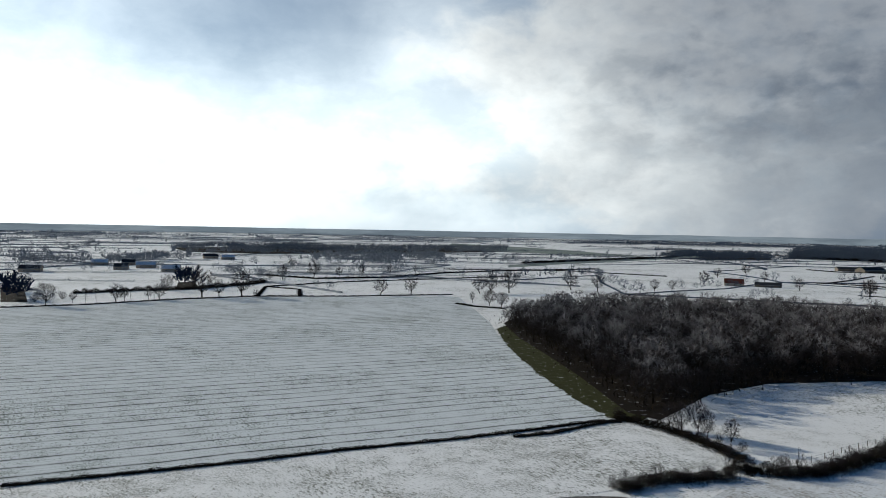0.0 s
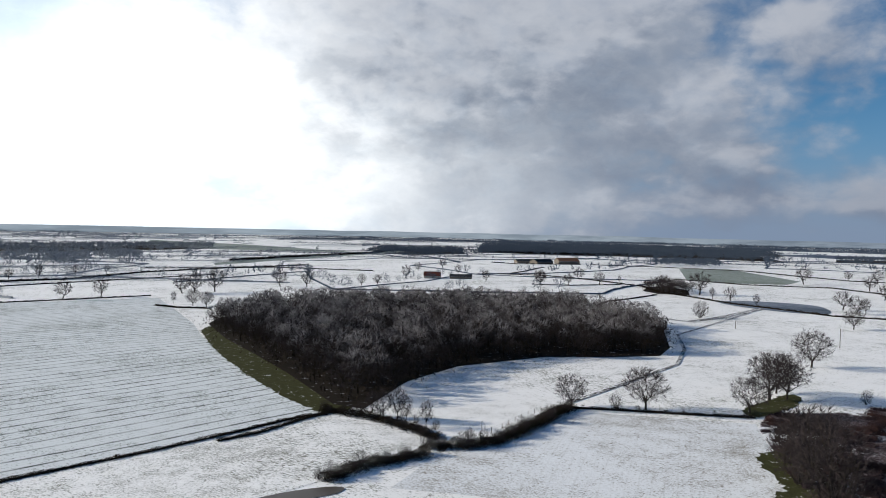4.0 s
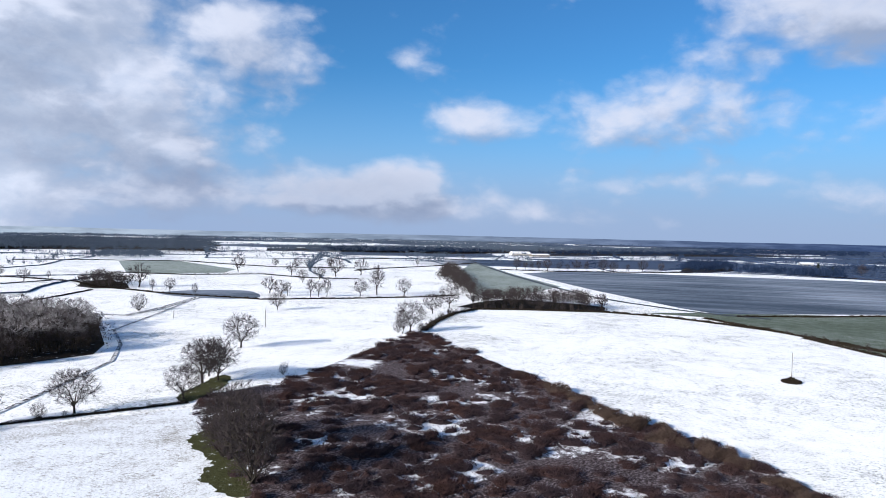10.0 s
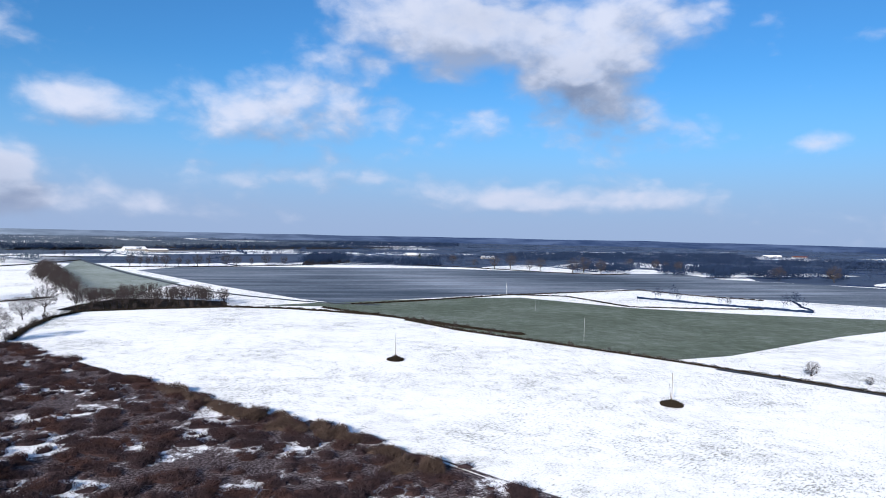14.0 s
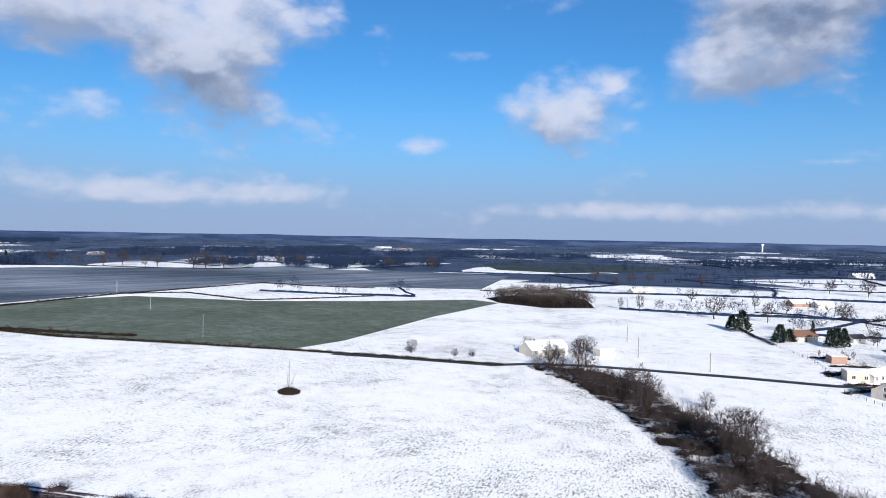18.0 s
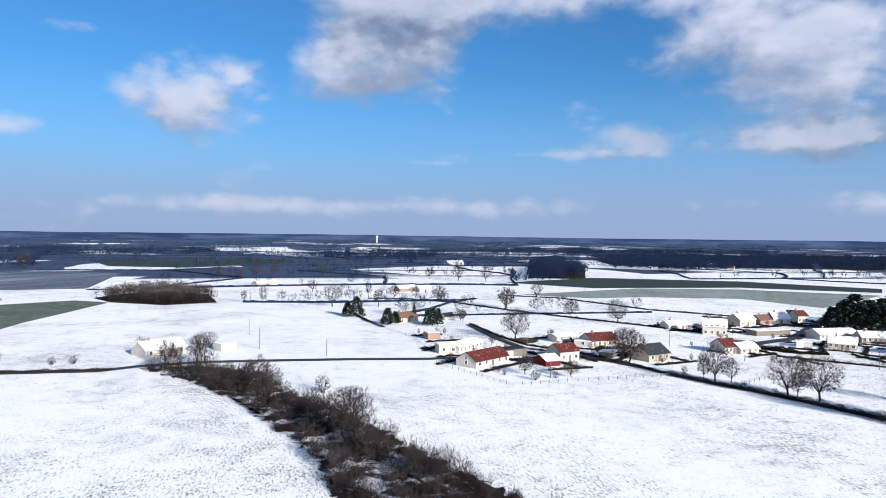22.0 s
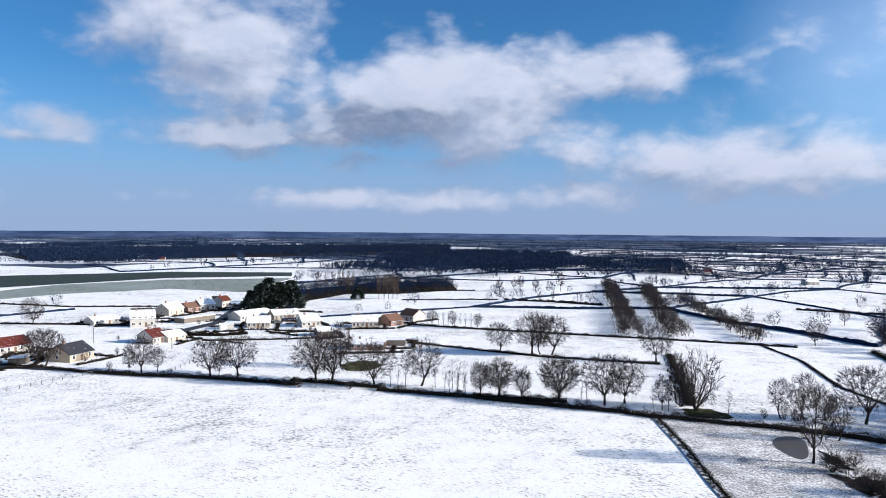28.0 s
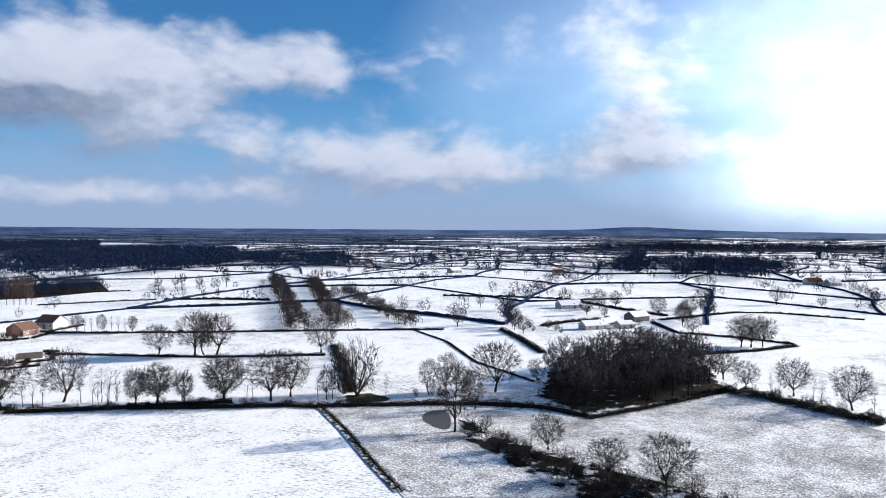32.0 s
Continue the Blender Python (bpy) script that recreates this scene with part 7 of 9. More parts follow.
for x, y, h, w in [(377.6, -31.7, 2.3, 0.87), (370.5, -39.2, 2.3, 0.89), (361.5, -43.8, 2.4, 1.01), (352.1, -54.1, 2.6, 1.03), (343.1, -59.1, 2.4, 1.05), (330.5, -69.6, 2.1, 1.16), (-33.3, -213.7, 3.2, 1.02), (-36.5, -210.4, 3, 1.01), (-49.5, -203.4, 2.8, 1.02), (-58.2, -199.6, 2.6, 1.14), (-61.9, -196.7, 1.5, 0.8), (-69.7, -190.3, 1.5, 1.06), (-75, -184.4, 3.2, 0.84), (-83.8, -182.9, 1.7, 1.17), (-86.1, -177.4, 2, 0.83), (-91.5, -176.6, 3.2, 1.14), (-97.8, -171.7, 3.2, 1.17), (-85.9, -179, 3.1, 1.09)]:
    tree("shrub", x, y, h, w)
for x, y, h, w in [(-88.6, -174.5, 1.5, 1.19), (-93, -172, 2.9, 0.95), (-99.8, -164.2, 3, 0.81), (-101.4, -161.9, 3.1, 0.87), (-108.4, -156.7, 3, 1.19), (-117.4, -148.1, 2.5, 1.01), (-122.5, -143, 3.2, 0.81), (-133.5, -133.3, 1.7, 1.18), (-143.3, -124.1, 1.8, 0.88), (-148.7, -118.2, 2.4, 0.98), (-154.8, -99.1, 2.4, 1.1), (-204.1, -84.3, 3.1, 1.04), (-204.8, -76.5, 3.4, 0.97), (-205, -70.5, 3.7, 1.01), (-203.5, -70.2, 3.2, 1.13), (-200.6, -62.1, 3.7, 1.05), (-200.3, -58, 3.6, 1.19), (-199.3, -53.5, 3.8, 0.89)]:
    tree("shrub", x, y, h, w)
for x, y, h, w in [(-195.4, -45.1, 3.6, 1.05), (18.6, -249.3, 1.3, 0.88), (16.7, -247.7, 1.4, 1.03), (9.2, -243, 1.4, 0.9), (5, -239.7, 1.5, 1.07), (-1.4, -238.3, 2.6, 0.9), (-2.2, -235.8, 2, 1.01), (-9.8, -233.1, 2.4, 1), (-15.4, -227.8, 1.5, 0.99), (-20.8, -225, 2.5, 0.97), (-25.5, -222.2, 1.8, 1.08), (-29.8, -218.5, 1.9, 0.87), (-36, -214.9, 2.4, 0.97), (54.6, -129.6, 5, 1.05), (55, -129.5, 5.2, 1.27), (25.7, -102.8, 5.3, 1.01), (77, -128.7, 4.2, 1.05), (32.6, -99.1, 4.9, 0.85)]:
    tree("shrub", x, y, h, w)
for x, y, h, w in [(146.4, -183.7, 5.3, 0.8), (101.3, -163, 5.8, 1.05), (74.2, -144.4, 3.4, 1.1), (-115.8, -54, 3.9, 1.25), (-117.4, -51.7, 2.8, 0.96), (-121.4, -52, 2.8, 0.95), (-104.2, -51.2, 2.8, 0.87), (-116.8, -51, 3.7, 0.86)]:
    tree("shrub", x, y, h, w)
for x, y, h, w in [(-110.7, -510.9, 16.1, 1), (-114, -511.3, 15.3, 1), (-116.7, -507.4, 17.4, 1), (-120, -507.9, 16, 1), (-107.5, -514.8, 14, 1), (-125.6, -455.4, 17.1, 1), (-129.2, -455.8, 17.9, 1), (-131.2, -452.7, 17.5, 1), (-134.5, -453.1, 18.7, 1), (-136.3, -450, 16.9, 1), (-103.1, -523.1, 13.3, 1), (-97.6, -526.9, 13.9, 1)]:
    tree("poplar", x, y, h, w)
conifer(189.8, -334.1, 10.8, 5)
conifer(198.1, -338.5, 7.5, 3.5)
conifer(160.8, -315.2, 8.2, 4)
conifer(160, -322.3, 5.9, 3)
conifer(140.4, -323.9, 9, 3.6)
conifer(143.1, -323.3, 7.5, 3)
conifer(138.6, -326.3, 8.3, 3)
conifer(156.6, -336.1, 9.1, 1.6)
conifer(1071.3, -93.3, 16.3, 4)
conifer(1080.2, -111.3, 11.3, 3)
conifer(-62.1, -407.6, 16.3, 9)
conifer(-49.2, -406, 17.8, 9)
conifer(-39.8, -407.7, 11.2, 6)
conifer(-55.6, -406.8, 15.3, 8)
conifer(-111, -453.5, 8.2, 5)
conifer(-44.4, -405.5, 14.6, 7)
conifer(-46.6, -426.9, 8.10987, 4.40588)
conifer(-60.9, -453.7, 7.0395, 4.7562)
conifer(-48.8, -443, 9.98693, 4.2054)
conifer(-64.3, -432.5, 8.9172, 3.72592)
conifer(-56.1, -412.8, 8.56954, 4.61188)
conifer(-62.3, -453.9, 9.27469, 4.38665)
conifer(-51.2, -454.3, 9.59658, 4.20912)
conifer(-58.3, -412.6, 9.14239, 4.88165)
conifer(-49.7, -415.1, 8.33386, 4.90338)
conifer(-68.4, -452.9, 7.40791, 3.82548)
conifer(-68.4, -435, 8.87994, 3.95154)
conifer(-55.3, -435.9, 8.05273, 4.37761)
conifer(-54.4, -410.9, 9.04595, 4.89342)
conifer(-61.4, -407.9, 9.01382, 3.74465)
# buildings
house((81.1, -230), (75.5, -247.7), 9, 2.9, 6.6, PLASTER, RED_TILE, "white bungalow with a red tiled roof patched with snow", windows=4, gable_windows=('left',))
flat_building((104.4, -251.3), (98.7, -256.1), 6, 3.4, CREAM, "flat-roofed cream annex under snow")
house((97.9, -255.3), (95.1, -273.2), 8, 3, 4.6, PLASTER, ROOF_SNOW, "long white house under a snowy roof", windows=5, chimney=False)
flat_building((123.1, -281.3), (119.1, -285.1), 6, 2.8, BRICK, "salmon brick shed with a flat snowy roof", windows=0, category='shed', name='shed')
flat_building((79.4, -255.9), (74, -264.5), 6, 2.6, WOOD, "dark carport beside a lane", windows=0, roof=SLATE, category='carport', name='carport', door=True)
house((59.2, -256.7), (53.9, -263.6), 8, 4.2, 7.2, PLASTER, RED_TILE, "white house with a snow-patched red roof", windows=2, gable_windows=('left',))
house((61.2, -244.9), (57.3, -249.6), 8, 2.4, 4.3, RED_PAINT, ROOF_SNOW, "red-sided shed under a snowy roof", windows=0, door=False, chimney=False, category='shed', name='shed')
house((71.7, -299.8), (65.4, -307.1), 7, 3, 4.2, PLASTER, ROOF_SNOW, "white garage with a low snowy roof", windows=2, door=False, chimney=False, category='garage', name='garage')
house((55.6, -293.6), (47.1, -303), 9, 3.2, 6.6, PLASTER, RED_TILE, "white house with a red roof half cleared of snow", windows=4)
flat_building((62.9, -293.8), (55.7, -293.5), 5, 2.4, PLASTER, "low white annex with a snowy flat roof", windows=1)
flat_building((48.7, -273.2), (43.5, -272.7), 5, 2, WOOD, "low wooden shed under snow", windows=0, category='shed', name='shed')
house((30.2, -270.7), (23.9, -279.7), 10, 3.2, 7.6, STONE, SLATE, "stone house with a dark slate roof", windows=2, gable_windows=('left',))
house((5.8, -303.5), (0.8, -308.1), 9, 3.2, 7, PLASTER, RED_TILE, "white house with dormers in a dark red roof", windows=3, gable_windows=('left',))
house((0.3, -305.8), (-6.2, -312.6), 7, 2.6, 5, CREAM, ROOF_SNOW, "cream outbuilding with a grey snowy roof", windows=2, chimney=False, gable_windows=('right',))
house((17.4, -356.2), (6.9, -357.1), 10, 5, 8.8, PLASTER, ROOF_SNOW, "two-storey white house under snow", windows=3, storeys=2, gable_windows=('right',))
house((33.6, -367.6), (23.7, -375.4), 8, 2.6, 4.8, PLASTER, ROOF_SNOW, "low white house under a snowy roof", windows=3)
house((1.9, -397.3), (-5.4, -406), 9, 4.2, 8.2, CREAM, ROOF_SNOW, "cream gabled house with a snowy roof", windows=2, gable_windows=('left',))
house((-7.5, -410.9), (-15.4, -419.1), 8, 2.8, 6.2, BRICK, BROWN_TILE, "brick house with a brown roof", windows=2)
house((-13.9, -417.5), (-22, -421.3), 9, 4, 7.6, PLASTER, ROOF_SNOW, "white house under thick roof snow", windows=2)
house((-21.8, -446), (-26.9, -446.5), 8, 3, 7, WOOD, SLATE, "dark gabled barn at the street's end", windows=0, chimney=False, category='barn', name='barn')
house((-26.2, -431.8), (-31.3, -435.9), 8, 4.5, 8.5, PLASTER, BARN_TILE, "narrow white house with an orange roof", windows=2)
house((-32.4, -339.2), (-42.4, -337.5), 9, 3, 6.2, CREAM, ROOF_SNOW, "cream bungalow with a snowy roof", windows=4)
house((-31.4, -364.5), (-47.9, -376.5), 9, 3, 5.6, PLASTER, ROOF_SNOW, "long white bungalow under snow", windows=5)
house((-47.6, -364.8), (-60.5, -368.2), 9, 3, 5.8, STONE, ROOF_SNOW, "long stone house under a snowy roof", windows=5)
flat_building((-20.4, -337.5), (-26.6, -337.4), 5, 2.2, PLASTER, "small garage with a snowy flat roof", windows=0, door=True, category='garage', name='garage')
house((18.7, -385.7), (12.3, -383.9), 8, 2.6, 5, CREAM, ROOF_SNOW, "low farm building under snow", windows=1, chimney=False)
flat_building((-5.6, -363.6), (-20.1, -376.1), 7, 2.4, WOOD, "long low shed under snow", windows=0, category='shed', name='shed')
house((-56.5, -333.9), (-65.3, -334.9), 9, 3.6, 6.6, PLASTER, ROOF_SNOW, "white house with a snowy roof", windows=3)
house((-58.8, -304.4), (-65.2, -304.9), 7, 2.6, 4.4, WOOD, ROOF_SNOW, "dark garden shed under snow", windows=0, chimney=False, door=False, category='shed', name='shed')
house((-78.1, -326.5), (-89.8, -323.8), 9, 3.6, 6.6, CREAM, ROOF_SNOW, "long cream farmhouse under snow", windows=5)
house((-96.7, -325.9), (-104.3, -330.3), 9, 3, 7, BRICK, BROWN_TILE, "brick barn with a brown tiled roof", windows=1, chimney=False, category='barn', name='barn')
house((-107.5, -346.8), (-112, -339.1), 9, 3.6, 7.4, PLASTER, BROWN_TILE, "white gabled barn with a brown roof", windows=2, chimney=False, category='barn', name='barn')
house((-64.1, -267.4), (-76, -262.9), 8, 2.8, 4.4, BRICK, ROOF_SNOW, "long low pink-walled building under snow", windows=5)
flat_building((-79.5, -273), (-86.7, -270.5), 6, 2.2, WOOD, "long dark shed with a snowy roof", windows=0, category='shed', name='shed')
house((192.2, -193.9), (188.2, -209.3), 10, 3.2, 6.4, PLASTER, ROOF_SNOW, "white house under a broad snowy roof", windows=3)
flat_building((178.7, -217), (177, -223.4), 5, 2.8, PLASTER, "small white shed in snow", windows=0, category='shed', name='shed')
house((158.8, -323.9), (154.1, -336.2), 8, 3, 6, CREAM, BROWN_TILE, "house half hidden by evergreens", windows=2)
house((142.7, -344.7), (140, -351.3), 5, 2.6, 4.6, PLASTER, SLATE, "small white gabled garden house", windows=1, door=False, chimney=False, category='shed', name='shed')
house((370.3, -477.7), (364.7, -497.6), 8, 2.6, 5, CREAM, ROOF_SNOW, "farmhouse under a snowy roof beyond a pasture", windows=4)
house((245.4, -491.2), (236.6, -504), 9, 3.2, 6, BRICK, ROOF_SNOW, "long farm shed beyond a pasture", windows=0, chimney=False, category='barn', name='barn')
house((231, -497), (224.8, -506), 9, 3.2, 6, PLASTER, ROOF_SNOW, "white farm shed beyond a pasture", windows=0, chimney=False, category='barn', name='barn')
house((396, -935.7), (382.5, -960.6), 12, 4, 8, PLASTER, ROOF_SNOW, "distant barn under snow", windows=0, chimney=False, category='barn', name='barn')
house((246.1, 611), (260.8, 605.9), 12, 3.0, 7.5, CREAM, BARN_TILE, "farm barn with a great rust-red roof", windows=2, chimney=False, category='barn', name='barn')
house((269.4, 602.9), (288.7, 596.2), 8, 2.6, 5, WOOD, SLATE, "low farm shed by a barn", windows=0, chimney=False, category='barn', name='barn')
house((507.5, 900.3), (536.8, 895.3), 12, 4, 7, WOOD, SLATE, "dark farm barn on the plain", windows=0, chimney=False, category='barn', name='barn')
house((519.6, 863.1), (553.2, 874.4), 14, 4.5, 9, WOOD, SLATE, "dark farmhouse on the plain", windows=2)
house((562.9, 872.6), (594.3, 867), 20, 5, 11, WOOD, BROWN_TILE, "long brown-roofed barn on the plain", windows=0, chimney=False, category='barn', name='barn')
house((1501.4, 474.9), (1531.3, 442.2), 20, 5, 10, PLASTER, ROOF_SNOW, "white farm hangar beside a road", windows=0, chimney=False, category='barn', name='barn')
house((1455.1, 416.2), (1481.5, 385.4), 20, 4, 7, WOOD, ROOF_SNOW, "dark-sided hangar with a snowy roof", windows=0, chimney=False, category='barn', name='barn')
house((-370.8, 612.2), (-354.5, 617.2), 12, 4, 7.5, STONE, SLATE, "farm building of a distant hamlet", windows=1, chimney=False, category='barn', name='barn')
house((-337.5, 737.6), (-325.7, 741.9), 12, 4, 7.5, STONE, SLATE, "farm building of a distant hamlet", windows=1, chimney=False, category='barn', name='barn')
house((-304.5, 696), (-287.2, 701.8), 12, 4, 7.5, STONE, ROOF_SNOW, "farm building of a distant hamlet", windows=1, chimney=False, category='barn', name='barn')
house((-259.3, 646.5), (-243.9, 651.2), 12, 4, 7.5, STONE, ROOF_SNOW, "farm building of a distant hamlet", windows=1, chimney=False, category='barn', name='barn')
house((-365.1, 727.5), (-350.2, 733), 12, 4, 7.5, STONE, ROOF_SNOW, "farm building of a distant hamlet", windows=1, chimney=False, category='barn', name='barn')
house((-312.4, 916.3), (-295.6, 923.8), 12, 4, 7.5, STONE, SLATE, "farm building of a distant hamlet", windows=1, chimney=False, category='barn', name='barn')
house((-282.3, 895.8), (-267.6, 902.2), 12, 4, 7.5, STONE, ROOF_SNOW, "farm building of a distant hamlet", windows=1, chimney=False, category='barn', name='barn')
house((-312.2, 664.8), (-300.5, 668.6), 12, 4, 7.5, STONE, SLATE, "farm building of a distant hamlet", windows=1, chimney=False, category='barn', name='barn')
house((-277.6, -174.7), (-288.5, -169.6), 6, 2.2, 5, PLASTER, ROOF_SNOW, "farm barn with a steep snowy roof", windows=2, chimney=False, gable_windows=('left',), category='barn', name='barn')
house((-293, -173.9), (-302.9, -170.2), 6, 2.4, 5, CREAM, ROOF_SNOW, "farmhouse with a snowy roof", windows=3)
house((-318.3, -172.6), (-328.1, -169.7), 7, 3.4, 6, WOOD, ROOF_SNOW, "tall wooden barn with a snowy roof", windows=0, chimney=False, category='barn', name='barn')
house((-292.6, -165.7), (-299, -162.3), 6, 2.4, 4, CREAM, ROOF_SNOW, "low farm annex under snow", windows=1, chimney=False)
house((-339.6, -228.8), (-351.1, -222.2), 8, 2.6, 6, PLASTER, ROOF_SNOW, "farmhouse with a snowy roof among trees", windows=3)
house((-631.8, -182.4), (-641.2, -173.9), 9, 3.6, 7, PLASTER, BARN_TILE, "small distant house among trees", windows=2, chimney=False)
house((-632.8, -166.8), (-639.9, -160.3), 9, 3.6, 7, PLASTER, ROOF_SNOW, "small distant house among trees", windows=2, chimney=False)
house((-581.8, -493.7), (-592.1, -484.9), 9, 3.6, 7, PLASTER, ROOF_SNOW, "small distant house among trees", windows=2, chimney=False)
house((-568.5, -389.2), (-576, -382.6), 9, 3.6, 7, PLASTER, BARN_TILE, "small distant house among trees", windows=2, chimney=False)
house((-527.1, -671.6), (-537.7, -669.2), 9, 3.6, 7, PLASTER, ROOF_SNOW, "small distant house among trees", windows=2, chimney=False)
house((-532, -648.7), (-542.4, -646.4), 9, 3.6, 7, PLASTER, ROOF_SNOW, "small distant house among trees", windows=2, chimney=False)
house((-537.3, -626.8), (-546.2, -624.8), 9, 3.6, 7, PLASTER, BARN_TILE, "small distant house among trees", windows=2, chimney=False)
house((-518.8, -476.3), (-530.1, -473.4), 9, 3.6, 7, PLASTER, ROOF_SNOW, "small distant house among trees", windows=2, chimney=False)
house((60.3, -1151.1), (49.4, -1149.5), 9, 3.6, 7, PLASTER, ROOF_SNOW, "small distant house among trees", windows=2, chimney=False)
house((-539.7, -913.1), (-555.2, -910.3), 9, 3.6, 7, PLASTER, BARN_TILE, "small distant house among trees", windows=2, chimney=False)
house((1769.3, -829.2), (1772.2, -881.2), 9, 3.6, 7, PLASTER, ROOF_SNOW, "small distant house among trees", windows=2, chimney=False)
house((1924.8, -1167.3), (1930.5, -1226), 9, 3.6, 7, PLASTER, ROOF_SNOW, "small distant house among trees", windows=2, chimney=False)
house((1858.4, -1214.2), (1862.2, -1263.8), 9, 3.6, 7, PLASTER, BARN_TILE, "small distant house among trees", windows=2, chimney=False)
house((1472.6, -98.3), (1487.5, -120.7), 9, 3.6, 7, PLASTER, ROOF_SNOW, "small distant house among trees", windows=2, chimney=False)
house((1366.5, -242.6), (1382.2, -269.6), 9, 3.6, 7, PLASTER, ROOF_SNOW, "small distant house among trees", windows=2, chimney=False)
house((29.4, -1067), (20.5, -1065.5), 9, 3.6, 7, PLASTER, BARN_TILE, "small distant house among trees", windows=2, chimney=False)
# garden hedges and shrubs
hedge([(76.8, -225.5), (74.3, -235.6), (70.5, -248.5)], 1.3, 1.64901, "clipped garden hedge beside a house")
hedge([(68.9, -248.8), (77.3, -251.9), (88.9, -255.1)], 1.3, 1.40071, "clipped garden hedge beside a house")
hedge([(95.7, -230.4), (92.6, -243.4), (87.3, -256.7)], 1.5, 1.59048, "clipped garden hedge beside a house")
tree("ash", 69.3, -248.9, 2.9, 0.8)
tree("shrub", 66.9, -248.5, 2.5, 0.9)
tree("sapling", 78.8, -227.4, 4.2, 0.8)
tree("sapling", 72.6, -228.5, 3.5, 0.7)
hedge([(101.8, -243.6), (98.8, -249.3), (90.7, -253)], 1.3, 1.10798, "untrimmed garden hedge dusted with snow")
hedge([(114.5, -257.1), (109.8, -263.5), (102, -267.7)], 1.5, 1.90215, "untrimmed garden hedge dusted with snow")
tree("shrub", 106.9, -261, 3.9, 0.9)
tree("ash", 91.1, -253.9, 2.3, 0.7)
tree("shrub", 111.2, -263.7, 3.4, 0.6)
tree("ash", 89.3, -252.4, 1.6, 0.9)
tree("shrub", 97.2, -245.9, 2.6, 0.8)
tree("shrub", 97.9, -247.8, 1.5, 0.6)
hedge([(90.7, -251.1), (90.9, -261.5), (88.3, -275.1)], 1.3, 1.15174, "untrimmed garden hedge dusted with snow")
hedge([(111.4, -253.4), (111, -266.5), (107.2, -280.1)], 1.5, 1.32075, "untrimmed garden hedge dusted with snow")
tree("shrub", 107, -262, 1.4, 0.8)
tree("shrub", 85.8, -274.4, 2.3, 0.8)
tree("shrub", 109.6, -255.6, 2.5, 0.6)
tree("sapling", 88.2, -270, 3.1, 0.9)
tree("shrub", 93.8, -263, 1.9, 0.6)
hedge([(120.2, -273.9), (117.3, -278.4), (108.6, -285.4)], 1.3, 1.48016, "clipped garden hedge beside a house")
hedge([(133.6, -286.5), (129.4, -291.9), (123.1, -296.5)], 1.5, 1.52411, "clipped garden hedge beside a house")
tree("shrub", 123.4, -292.2, 3.7, 1.0)
tree("ash", 121.9, -296.3, 3.9, 0.9)
tree("ash", 132.4, -291.5, 3.3, 0.6)
tree("shrub", 129.2, -292.1, 2.2, 0.8)
tree("ash", 126.7, -298, 3.4, 0.7)
tree("shrub", 112.5, -282.6, 2.8, 0.9)
hedge([(75.5, -249.9), (71.1, -255.5), (65.5, -268.5)], 1.3, 1.66026, "untrimmed garden hedge dusted with snow")
hedge([(67.3, -263.9), (74.7, -269.1), (82.6, -273.4)], 1.3, 1.99527, "untrimmed garden hedge dusted with snow")
hedge([(90.8, -258.4), (86, -266), (80.7, -274.6)], 1.5, 1.44578, "untrimmed garden hedge dusted with snow")
tree("ash", 66.3, -261.5, 2.8, 0.6)
tree("shrub", 88.6, -258.6, 3.8, 0.7)
tree("sapling", 82.5, -267.2, 4.1, 1.0)
tree("ash", 68.9, -266.5, 3.8, 0.9)
hedge([(47.3, -262.3), (54.1, -268.2), (63.2, -274.5)], 1.3, 1.36625, "clipped garden hedge beside a house")
tree("ash", 63.3, -271.5, 4.4, 0.6)
tree("shrub", 62.8, -275.5, 1.7, 1.0)
tree("shrub", 54.1, -250.2, 2.2, 0.7)
tree("shrub", 50.6, -262.4, 3.0, 0.7)
hedge([(58.6, -238.8), (54.8, -242.8), (46.3, -250.4)], 1.3, 1.745, "clipped garden hedge beside a house")
hedge([(50.8, -248.1), (57.4, -254.2), (66.2, -260.8)], 1.3, 1.32684, "clipped garden hedge beside a house")
hedge([(73.8, -250.1), (69, -255.3), (64.1, -261.7)], 1.5, 1.96205, "clipped garden hedge beside a house")
tree("sapling", 68.1, -259.6, 3.9, 0.8)
tree("ash", 66.6, -258.1, 3.6, 0.9)
tree("ash", 58.9, -240.6, 2.8, 1.0)
hedge([(58.9, -305.5), (65.4, -311.7), (73.3, -317.9)], 1.3, 1.39066, "untrimmed garden hedge dusted with snow")
hedge([(83.4, -304.6), (78.4, -311.9), (71.2, -318.7)], 1.5, 1.67585, "untrimmed garden hedge dusted with snow")
tree("ash", 78.4, -309.8, 2.4, 0.6)
tree("sapling", 55, -305.8, 3.1, 0.7)
tree("ash", 57.7, -307.4, 4.5, 0.6)
tree("shrub", 78.9, -315.8, 4.3, 0.9)
tree("ash", 76.6, -310.4, 4.3, 0.9)
hedge([(52.8, -287), (49.1, -294.6), (40.1, -300.5)], 1.3, 1.71246, "untrimmed garden hedge dusted with snow")
hedge([(40.6, -301.2), (47, -307.6), (56.2, -315.3)], 1.3, 1.03245, "untrimmed garden hedge dusted with snow")
hedge([(68.7, -300), (62.1, -308), (54.1, -316.1)], 1.5, 1.56642, "untrimmed garden hedge dusted with snow")
tree("ash", 66.4, -306.3, 3.1, 0.7)
tree("shrub", 58.2, -316.1, 2.8, 0.9)
tree("sapling", 65.5, -306.7, 2.4, 0.8)
tree("shrub", 51, -289.2, 1.5, 0.9)
